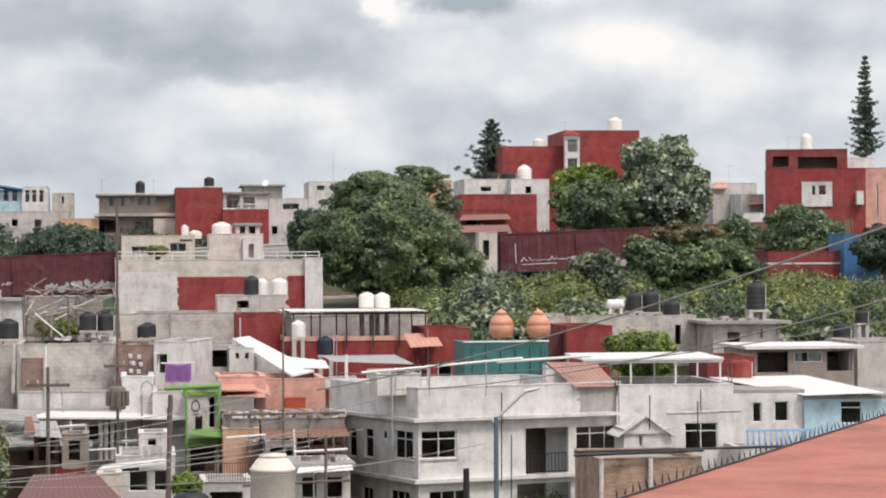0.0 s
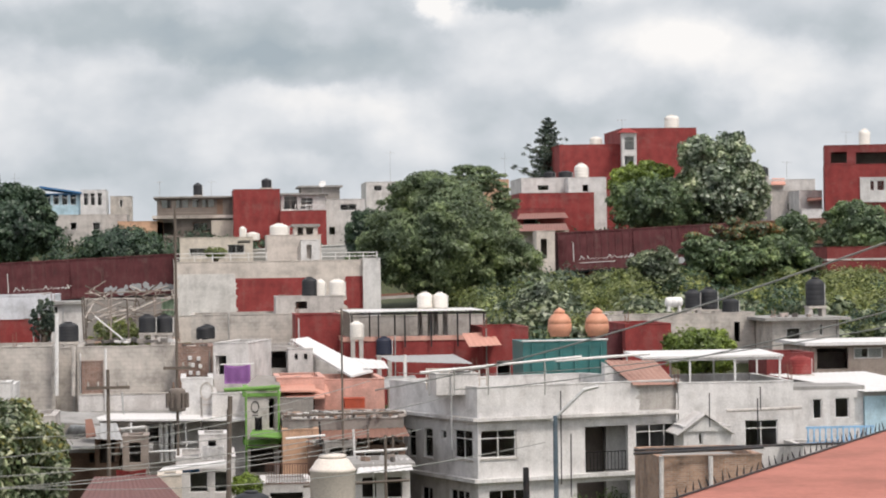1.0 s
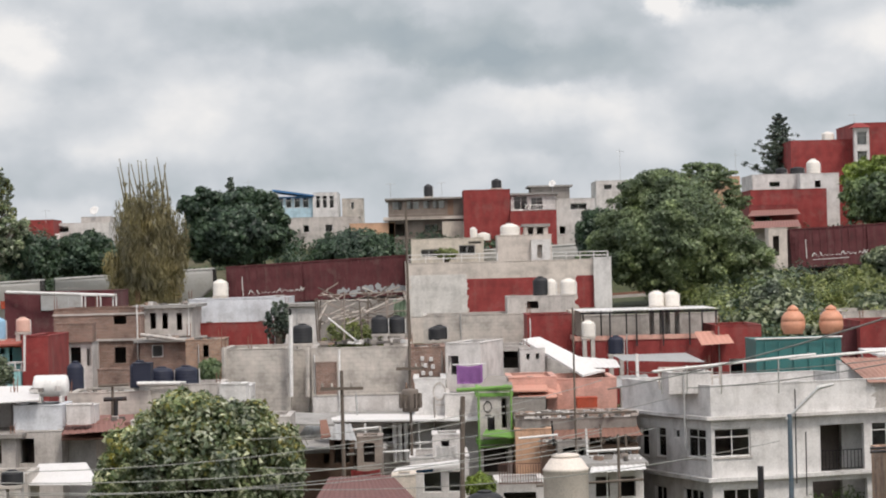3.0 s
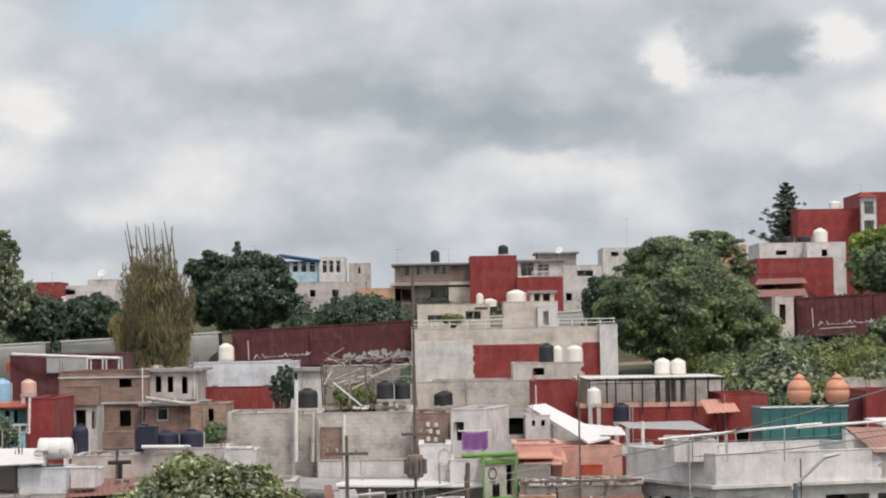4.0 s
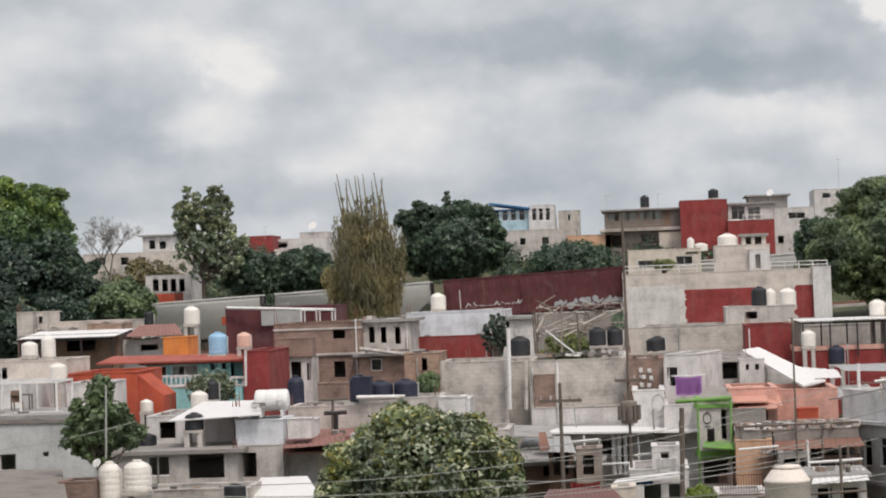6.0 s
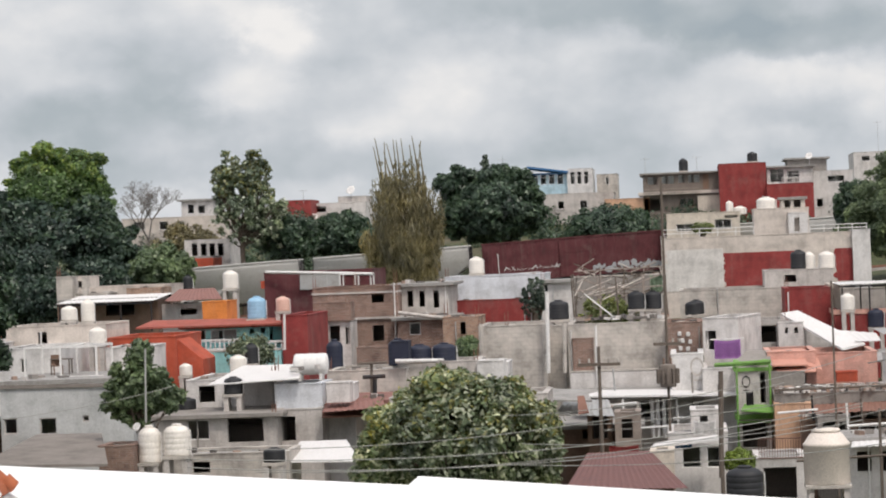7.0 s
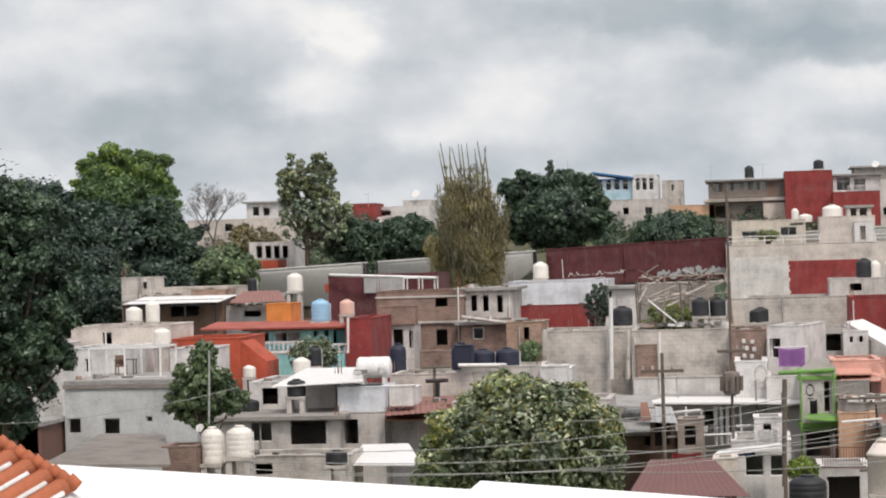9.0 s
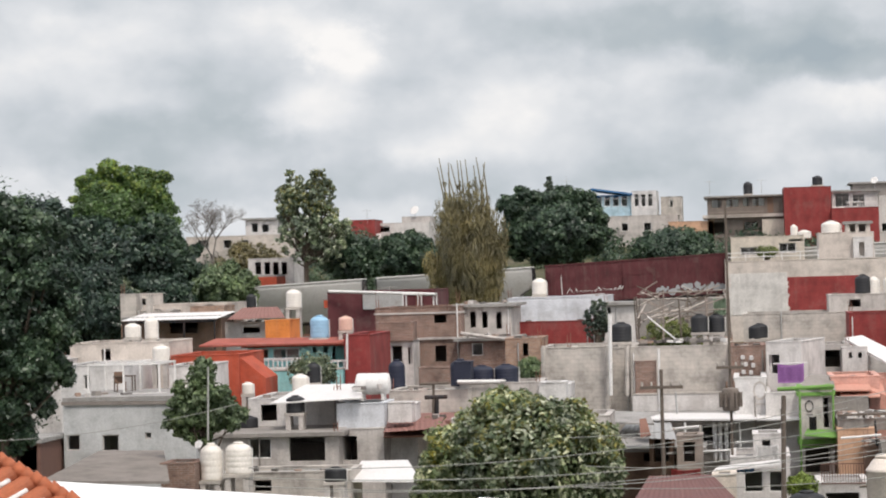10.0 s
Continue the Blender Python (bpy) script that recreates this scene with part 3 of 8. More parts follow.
def conifer(label, x, y, z0, z1, r, mat, seed=1, count=5000, size=0.28, tiers=13, base=None):
    """An araucaria-like conifer: a straight trunk with separate tiers of upswept branches."""
    z = (ground_z(y, x) - 0.3) if base is None else base
    e = thing("conifer", label, "tree", x, y, z)
    rng = np.random.default_rng(seed)
    bm = bmesh.new()
    rod(bm, (0, 0, 0), (0, 0, z1 - z), 0.2, 0.03, 8)
    cs, rs = [], []
    for i in range(tiers):
        t = i / (tiers - 1)
        zz = z0 - z + (z1 - z0) * t
        R = r * (1 - t) ** 0.75 * rng.uniform(0.62, 1.2) + 0.12
        n = 8
        for k in range(n):
            a = 6.283 * (k + rng.uniform(-0.25, 0.25)) / n + i
            q = R * rng.uniform(0.45, 1.3)
            tip = Vector((q * math.cos(a), q * math.sin(a), zz + q * rng.uniform(-0.05, 0.6)))
            rod(bm, (0, 0, zz), tip, 0.04, 0.012, 5)
            for s in (0.35, 0.62, 0.9):
                cs.append(tuple(Vector((0, 0, zz)).lerp(tip, s)))
                rs.append(0.15 + 0.10 * R * (1.1 - s))
    part("trunk", bm, BARK, e)
    ob = new("needles", leaves_mesh("needles", cs, rs, int(count * 2.2), size * 0.7, mat, rng, 0.6, 0.0, None, 0.28))
    ob.parent = e
    return e


def pole(label, x, y, top, r=0.09, arms=(), mat=None, transformer=None, rz=0.0, base=None):
    z = ground_z(y, x) - 0.3 if base is None else base
    e = thing("utility_pole", label, "utility pole", x, y, z, rz)
    bm = bmesh.new()
    rod(bm, (0, 0, 0), (0, 0, top - z), r, r * 0.75, 10)
    part("shaft", bm, mat or TIMBER, e)
    for az, half in arms:
        bm = bmesh.new()
        bx(bm, -half, half, -r - 0.09, -r - 0.002, az - z - 0.06, az - z + 0.06)
        a = part("crossarm", bm, TIMBER, e)
        for k in (-0.9, -0.45, 0.45, 0.9):
            bm = bmesh.new()
            lathe(bm, [(0.03, az - z + 0.062), (0.055, az - z + 0.12), (0.03, az - z + 0.15), (0.05, az - z + 0.19), (0.02, az - z + 0.23)], 10, k * half, -r - 0.046)
            part("insulator", bm, CONC, a)
    if transformer:
        bm = bmesh.new()
        tz = transformer - z
        lathe(bm, [(0.3, tz - 0.5), (0.34, tz - 0.45), (0.34, tz + 0.35), (0.30, tz + 0.42), (0.1, tz + 0.45)], 16, 0, -0.5)
        tr = part("transformer", bm, GREYBROWN, e, "grey finned transformer")
        bm = bmesh.new()
        bx(bm, 0.3, 0.48, -0.025, 0.025, -0.35, 0.25)
        fin = mesh_of("cooling_fin", bm, GREYBROWN)
        for k in range(12):
            ob = new("cooling_fin", fin)
            ob.parent = tr
            ob.location = (0, -0.5, tz)
            ob.rotation_euler.z = 0.5236 * k
        for k in (-0.15, 0.15):
            bm = bmesh.new()
            lathe(bm, [(0.03, tz + 0.4), (0.06, tz + 0.5), (0.03, tz + 0.55), (0.055, tz + 0.62), (0.015, tz + 0.7)], 8, k, -0.5)
            part("bushing", bm, BROWNW, tr)
    return e


def cable(label, a, b, sag=0.6, r=0.02, n=24, mat=None):
    bm = bmesh.new()
    a, b = Vector(a), Vector(b)
    pts = [a.lerp(b, i / n) - Vector((0, 0, sag * 4 * (i / n) * (1 - i / n))) for i in range(n + 1)]
    rings = []
    for p in pts:
        d = (b - a).normalized()
        s = d.cross(Vector((0, 0, 1))).normalized()
        u = s.cross(d)
        rings.append([bm.verts.new(p + s * r * math.cos(k * 1.0472) + u * r * math.sin(k * 1.0472)) for k in range(6)])
    for p, q in zip(rings, rings[1:]):
        for k in range(6):
            bm.faces.new((p[k], p[(k + 1) % 6], q[(k + 1) % 6], q[k]))
    return tagged(new("overhead_cable", mesh_of("overhead_cable", bm, mat or CABLEG)), label, "cable", "overhead cables")


# ---- ground and sky ----
def build_ground():
    bm = bmesh.new()
    xs = [-3000, -1200, -400, -200] + [-120 + 6 * i for i in range(41)] + [200, 400, 1200, 3000]
    ys = [-400, -100, -20, 20] + [40 + 5 * i for i in range(45)] + [290, 330, 420, 600, 1000, 2000, 4000]
    rows = []
    for yy in ys:
        rows.append([])
        for xx in xs:
            near = 1.0 if 80 < yy < 330 and abs(xx) < 200 else 0.0
            rows[-1].append(bm.verts.new((xx, yy, ground_z(yy, xx) + near * 0.25 * noise.noise(Vector((xx * 0.06, yy * 0.06, 2.0))))))
    for a, b in zip(rows, rows[1:]):
        for i in range(len(xs) - 1):
            f = bm.faces.new((a[i], a[i + 1], b[i + 1], b[i]))
            f.smooth = True
    m, n, l, b = nodes_of("earth and grass")
    co = n.new("ShaderNodeTexCoord").outputs["Object"]
    big, small = noise_node(n, l, co, 0.12, 6), noise_node(n, l, co, 2.5, 6)
    col = ramp(n, l, big, [(0.3, (0.035, 0.05, 0.018)), (0.5, (0.07, 0.075, 0.03)), (0.7, (0.12, 0.10, 0.07))])
    col = mixc(n, l, col, ramp(n, l, small, [(0.3, (0.5, 0.5, 0.5)), (0.7, (1.3, 1.3, 1.2))]), 1.0, "MULTIPLY")
    l.new(col, b.inputs["Base Color"])
    b.inputs["Roughness"].default_value = 0.95
    bump(n, l, b, small, 0.6, 0.1)
    tagged(new("ground", mesh_of("ground", bm, m)), "earth and grass hillside rising from a valley", "ground", "", "structure")


build_ground()



def tank_stand(x, y, z0, z1, r):
    e = thing("tank_stand", "weathered concrete stand under a rooftop water tank", "stand", x, y, z0)
    bm = bmesh.new()
    bx(bm, -r, r, -r, r, z1 - z0 - 0.12, z1 - z0)
    part("top_slab", bm, CONC, e)
    h = z1 - z0 - 0.122
    if h > 0.05:
        for k in (-r * 0.9, r * 0.9 - 0.2):
            bm = bmesh.new()
            bx(bm, k, k + 0.2, -r * 0.9, r * 0.9, 0, h)
            part("pier", bm, GREYW, e)
    return e


def bogie(parent, u, z):
    bm = bmesh.new()
    bx(bm, u - 1.1, u + 1.1, -0.95, -0.8, z + 0.3, z + 0.62)
    b = part("bogie", bm, IRON, parent)
    bm = bmesh.new()
    bx(bm, u - 1.1, u + 1.1, 0.8, 0.95, z + 0.3, z + 0.62)
    part("side_frame", bm, IRON, b)
    for k in (-0.85, 0.85):
        bm = bmesh.new()
        lathe(bm, [(0.42, -0.76), (0.45, -0.74), (0.45, -0.62), (0.08, -0.6), (0.08, 0.6), (0.45, 0.62), (0.45, 0.74), (0.42, 0.76)], 18)
        bmesh.ops.rotate(bm, verts=bm.verts, cent=(0, 0, 0), matrix=Matrix.Rotation(radians(90), 3, "X"))
        bmesh.ops.translate(bm, verts=bm.verts, vec=(u + k, 0, z + 0.45))
        part("wheelset", bm, RUST, b)


def boxcar(label, x, y, top, length, height, mat, rise=0.0):
    """Standing on the rails; u from 0 to length."""
    e = thing("boxcar", label, "rail wagon", x, y, top - height - 1.0)
    e.rotation_euler = (0, -rise, 0)
    bm = bmesh.new()
    bx(bm, 0.15, length - 0.15, -1.45, 1.45, 1.0, height + 0.9)
    body = part("body", bm, mat, e)
    bm = bmesh.new()
    bx(bm, 0, 0.1, -1.5, -1.451, 1.02, height + 0.86)
    rib = mesh_of("rib", bm, mat)
    n = 26
    for i in range(n):
        ob = new("rib", rib)
        ob.location.x = 0.2 + (length - 0.5) * i / (n - 1)
        ob.parent = body
    bm = bmesh.new()
    bx(bm, 0.1, length - 0.1, -1.52, 1.52, height + 0.902, height + 1.0)
    part("roof", bm, MAROON if mat is MAROON else GALV, e)
    bm = bmesh.new()
    bx(bm, length * 0.42, length * 0.58, -1.56, -1.505, 1.05, height + 0.8)
    for z in (0.3, 0.6):
        bx(bm, length * 0.42, length * 0.58, -1.585, -1.561, 1.05 + height * z, 1.1 + height * z)
    part("sliding_door", bm, mat, e)
    for u in (0.15, length - 0.55):
        bm = bmesh.new()
        for k in range(6):
            bx(bm, u, u + 0.4, -1.6, -1.54, 1.2 + 0.45 * k, 1.25 + 0.45 * k)
        bx(bm, u - 0.03, u, -1.6, -1.54, 1.1, 3.6)
        bx(bm, u + 0.4, u + 0.43, -1.6, -1.54, 1.1, 3.6)
        part("ladder", bm, WPAINT if u > 1 else mat, e)
    bm = bmesh.new()
    rng = random.Random(5)
    # a looped scrawl in white, below an upright stroke
    bx(bm, 1.3, 1.36, -1.507, -1.5025, 1.7, 3.2)
    u, low = 1.7, True
    for k in range(26):
        w, h = rng.uniform(0.05, 0.26), rng.uniform(0.06, 0.34)
        a, b = (u, 1.8 + (0 if low else h)), (u + w, 1.8 + (h if low else rng.uniform(0, 0.1)))
        v = [bm.verts.new(q) for q in ((a[0], -1.506, a[1]), (b[0], -1.506, b[1]), (b[0] + 0.07, -1.506, b[1]), (a[0] + 0.07, -1.506, a[1]))]
        bm.faces.new(v)
        u, low = u + w, not low
    bx(bm, 1.8, 4.6, -1.507, -1.5025, 1.55, 1.6)
    g = bmesh.new()
    for k in range(30):
        c = Vector((length * 0.60 + k * 0.19, -1.504 - 0.0012 * (k % 3), 1.5 + rng.uniform(-0.22, 0.25)))
        blob = bmesh.ops.create_circle(g, cap_ends=True, segments=rng.choice((5, 6, 7)), radius=rng.uniform(0.13, 0.3))["verts"]
        turn = rng.uniform(0, 3)
        for v in blob:
            px, pz = v.co.x * math.cos(turn) - v.co.y * math.sin(turn) * 1.3, v.co.x * math.sin(turn) + v.co.y * math.cos(turn) * 1.3
            v.co = c + Vector((px * 0.7, 0, pz))
    tagged(part("spray_paint", g, sheet("grey spray paint", (0.36, 0.37, 0.38), 0.7, 0.0, 0.5, (0.10, 0.09, 0.09)), e, "grey illegible sprayed marks"), kind="stuff")
    tagged(part("lettering", bm, WPAINT, e, "white illegible painted marks"), kind="stuff")
    bm = bmesh.new()
    bx(bm, 0, length, -0.2, 0.2, 0.7, 0.99)
    bx(bm, 0.15, length - 0.15, -1.4, 1.4, 0.9, 0.995)
    part("underframe", bm, IRON, e)
    for u in (2.0, length - 2.0):
        bogie(e, u, 0)
    return e


def hopper(label, x, y, top, length, height, mat, rise=0.0):
    """A covered hopper: bowed sides, sloping end sheets, ladders."""
    e = thing("hopper_wagon", label, "rail wagon", x, y, top - height - 1.0)
    e.rotation_euler = (0, -rise, 0)
    bm = bmesh.new()
    n = 10
    prof = []
    for i in range(n + 1):
        t = i / n
        prof.append((1.55 - 0.32 * (2 * t - 1) ** 2 - 0.06 * t, 0.9 + height * t))
    ends = []
    for s in (0, 1):
        ring = []
        for yy, zz in prof + [(-p, q) for p, q in reversed(prof)]:
            t = (zz - 0.9) / height
            inset = 0.25 + 2.2 * max(0.0, 0.55 - t) / 0.55
            ring.append(bm.verts.new((inset if s == 0 else length - inset, -yy, zz)))
        ends.append(ring)
    m = len(ends[0])
    for i in range(m):
        fc = bm.faces.new((ends[0][i], ends[0][(i + 1) % m], ends[1][(i + 1) % m], ends[1][i]))
        fc.smooth = True
    bm.faces.new(list(reversed(ends[0])))
    bm.faces.new(ends[1])
    part("body", bm, mat, e)
    bm = bmesh.new()
    bx(bm, 0.2, length - 0.2, -1.3, 1.3, height + 0.905, height + 1.0)
    part("running_board", bm, WPAINT, e)
    for s in (0, 1):
        bm = bmesh.new()
        for k in range(5):
            u = 0.15 if s == 0 else length - 0.2
            bx(bm, u, u + 0.06, -1.4 + 0.66 * k, -1.34 + 0.66 * k, 0.9, height + 0.9)
        for k in range(6):
            u = 0.12 if s == 0 else length - 0.14
            bx(bm, u, u + 0.03, -1.4, -1.0, 1.0 + 0.45 * k, 1.04 + 0.45 * k)
        bx(bm, 0.05 if s == 0 else length - 1.4, 1.4 if s == 0 else length - 0.05, -1.35, 1.35, 0.8, 0.9)
        part("end_platform", bm, IRON, e)
    bm = bmesh.new()
    rng = random.Random(9)
    u = length * 0.28
    for k in range(7):
        w = rng.uniform(0.25, 0.5)
        bx(bm, u, u + w, -1.552, -1.53, 1.75, 2.05 + rng.uniform(0, 0.12))
        u += w + 0.12
    tagged(part("lettering", bm, GALV, e, "grey illegible painted marks"), kind="stuff")
    bm = bmesh.new()
    bx(bm, length * 0.74, length * 0.78, -1.56, -1.535, 1.9, 2.5)
    part("emblem", bm, ORANGERED, e, "small red painted emblem")
    bm = bmesh.new()
    for k in range(3):
        u = length * (0.28 + 0.22 * k)
        bx(bm, u - 0.6, u + 0.6, -0.5, 0.5, 0.45, 0.9)
    bx(bm, 0, length, -0.15, 0.15, 0.62, 0.8)
    part("underframe", bm, IRON, e)
    for u in (1.7, length - 1.7):
        bogie(e, u, 0)
    return e


def gondola(label, x, y, top, length, height, mat, rise=0.0):
    e = thing("gondola_wagon", label, "rail wagon", x, y, top - height - 1.0)
    e.rotation_euler = (0, -rise, 0)
    for y0, y1 in ((-1.45, -1.38), (1.38, 1.45)):
        bm = bmesh.new()
        bx(bm, 0.15, length - 0.15, y0, y1, 1.0, height + 0.95)
        bx(bm, 0.1, length - 0.1, y0 - 0.06, y1 + 0.06, height + 0.952, height + 1.0)
        sd = part("side", bm, mat, e)
        bm = bmesh.new()
        bx(bm, 0, 0.1, y0 - 0.08 if y0 < 0 else y1 + 0.001, y0 - 0.001 if y0 < 0 else y1 + 0.08, 1.02, height + 0.93)
        rib = mesh_of("rib", bm, mat)
        for i in range(22):
            ob = new("rib", rib)
            ob.location.x = 0.2 + (length - 0.5) * i / 21
            ob.parent = sd
    for u in (0.152, length - 0.222):
        bm = bmesh.new()
        bx(bm, u, u + 0.07, -1.37, 1.37, 1.0, height + 0.95)
        part("end", bm, mat, e)
    bm = bmesh.new()
    bx(bm, 0, length, -1.37, 1.37, 0.85, 0.995)
    part("underframe", bm, IRON, e)
    for u in (1.9, length - 1.9):
        bogie(e, u, 0)
    return e


def balustrade(label, x, y, z, w, h, mat, rz=0.0, n=None):
    e = thing("balustrade", label, "railing", x, y, z, rz)
    n = n or int(w / 0.22)
    bm = bmesh.new()
    bx(bm, 0, w, -0.05, 0.05, h - 0.1, h)
    part("handrail", bm, mat, e)
    bm = bmesh.new()
    bx(bm, 0, w, -0.05, 0.05, 0, 0.1)
    part("bottom_rail", bm, mat, e)
    for i in range(n):
        bm = bmesh.new()
        lathe(bm, [(0.035, 0.1), (0.055, 0.1 + (h - 0.2) * 0.3), (0.03, 0.1 + (h - 0.2) * 0.6), (0.045, h - 0.1)], 8, 0.08 + (w - 0.16) * i / (n - 1), 0)
        part("baluster", bm, mat, e)
    return e


def railing(label, x, y, z, w, h, mat, posts=5, rz=0.0):
    e = thing("railing", label, "railing", x, y, z, rz)
    for k in (0.5, 1.0):
        bm = bmesh.new()
        bx(bm, 0, w, -0.025, 0.025, h * k - 0.05, h * k)
        part("rail", bm, mat, e)
    for i in range(posts):
        bm = bmesh.new()
        u = (w - 0.06) * i / (posts - 1)
        bx(bm, u, u + 0.06, 0.027, 0.085, 0, h)
        part("post", bm, mat, e)
    return e


def roof_sheet(label, corners, mat, name="sheet_roof", thick=None, pitch=0.24, amp=0.014):
    """A sheet roof between four world corners: eave left, eave right, ridge right, ridge left."""
    o = Vector(corners[0])
    pts = [Vector(c) - o for c in corners]
    bm = bmesh.new()
    if thick:
        slab(bm, pts, thick)
    else:
        ribbed(bm, pts, pitch, amp)
    ob = new(name, mesh_of(name, bm, mat))
    ob.location = o
    return tagged(ob, label, "roof")


def bamboo(label, x, y, base, ztop, zcrown, rx, seed=3):
    """A clump of tall culms with olive foliage and bare tips."""
    e = thing("bamboo_clump", label, "bamboo", x, y, base)
    rng = np.random.default_rng(seed)
    cs, rs = [], []
    cane = sheet("bamboo culm", (0.20, 0.17, 0.09), 0.7)
    H = zcrown - base
    for i in range(46):
        a, k = rng.uniform(0, 6.283), rng.uniform(0, 1) ** 0.6
        foot = Vector((0.25 * rx * k * math.cos(a), 0.25 * rx * k * math.sin(a), 0))
        hh = H * rng.uniform(0.68, 1.08) * (1.05 - 0.28 * k)
        tip = Vector((0.9 * rx * k * math.cos(a), 0.9 * rx * k * math.sin(a), hh))
        bm = bmesh.new()
        rod(bm, foot, tip, 0.05, 0.03, 5)
        part("culm", bm, cane, e)
        for s in np.linspace(0.25, 1.0, 9):
            p = foot.lerp(tip, s)
            cs.append(tuple(p))
            rs.append(rx * 0.26 * (1.1 - 0.45 * s))
    for i in range(12):
        u = rx * rng.uniform(-0.62, 0.62)
        hh = H + (ztop - base - H) * rng.uniform(0.55, 1.12)
        tip = Vector((u * 1.25 - rng.uniform(0.0, 0.5), rng.uniform(-0.6, 0.6), hh))
        mid = Vector((u, 0, H * 0.8))
        bm = bmesh.new()
        rod(bm, mid, mid.lerp(tip, 0.55), 0.075, 0.055, 5)
        rod(bm, mid.lerp(tip, 0.55), tip + Vector((rng.uniform(-0.3, 0.3), 0, 0)), 0.055, 0.025, 5)
        part("culm", bm, cane, e)
        for s in (0.15, 0.3, 0.45, 0.62):
            cs.append(tuple(mid.lerp(tip, s)))
            rs.append(0.17 - 0.1 * s)
    ob = new("foliage", leaves_mesh("foliage", cs, rs, 120000, 0.12, L_OLIVE, rng, 1.5, 1.3, None, 0.15))
    ob.parent = e
    return e


def bare_tree(label, x, y, base, top, r, seed=4):
    e = thing("bare_tree", label, "tree", x, y, base)
    rng = random.Random(seed)
    bm = bmesh.new()

    def grow(p, d, length, rad, depth):
        q = p + d * length
        rod(bm, p, q, rad, rad * 0.65, 5)
        if depth == 0:
            return
        for k in range(3 if depth > 1 else 4):
            nd = (d + Vector((rng.uniform(-0.9, 0.9), rng.uniform(-0.9, 0.9), rng.uniform(-0.15, 0.5)))).normalized()
            grow(q, nd, length * rng.uniform(0.58, 0.84), rad * 0.62, depth - 1)
    h = top - base
    grow(Vector((0, 0, 0)), Vector((0, 0, 1)), h * 0.29, 0.15, 7)
    part("branch", bm, sheet("grey bark", (0.17, 0.155, 0.14), 0.95), e)
    return e


def shrubs(label, spots, mat, count, size, seed, name="shrubs"):
    """Low growth on the bank, one mass. spots: a box of the plan and how high it grows."""
    rng = np.random.default_rng(seed)
    cs, rs = [], []
    for x0, x1, y0, y1, n, rmin, rmax in spots:
        for i in range(n):
            px, py = rng.uniform(x0, x1), rng.uniform(y0, y1)
            r = rng.uniform(rmin, rmax)
            cs.append((px, py, ground_z(py, px) + r * rng.uniform(0.2, 0.8)))
            rs.append(r)
    ob = new(name, leaves_mesh(name, cs, rs, int(count * 2.2), size * 0.7, mat, rng, 0.9))
    return tagged(ob, label, "shrubs", "", "stuff")


def laundry(label, x, y, z, w, h, mat):
    bm = bmesh.new()
    n = 14
    rows = []
    for j in range(7):
        rows.append([bm.verts.new((w * i / n, 0.05 * math.sin(i * 1.3) * (j / 6), -h * j / 6 - 0.07 * math.sin(math.pi * i / n) * (6 - j) / 6)) for i in range(n + 1)])
    for a, b in zip(rows, rows[1:]):
        for i in range(n):
            f = bm.faces.new((a[i], a[i + 1], b[i + 1], b[i]))
            f.smooth = True
    bmesh.ops.solidify(bm, geom=bm.faces, thickness=0.015)
    ob = new("hanging_cloth", mesh_of("hanging_cloth", bm, mat))
    ob.location = (x, y, z)
    return tagged(ob, label, "laundry")


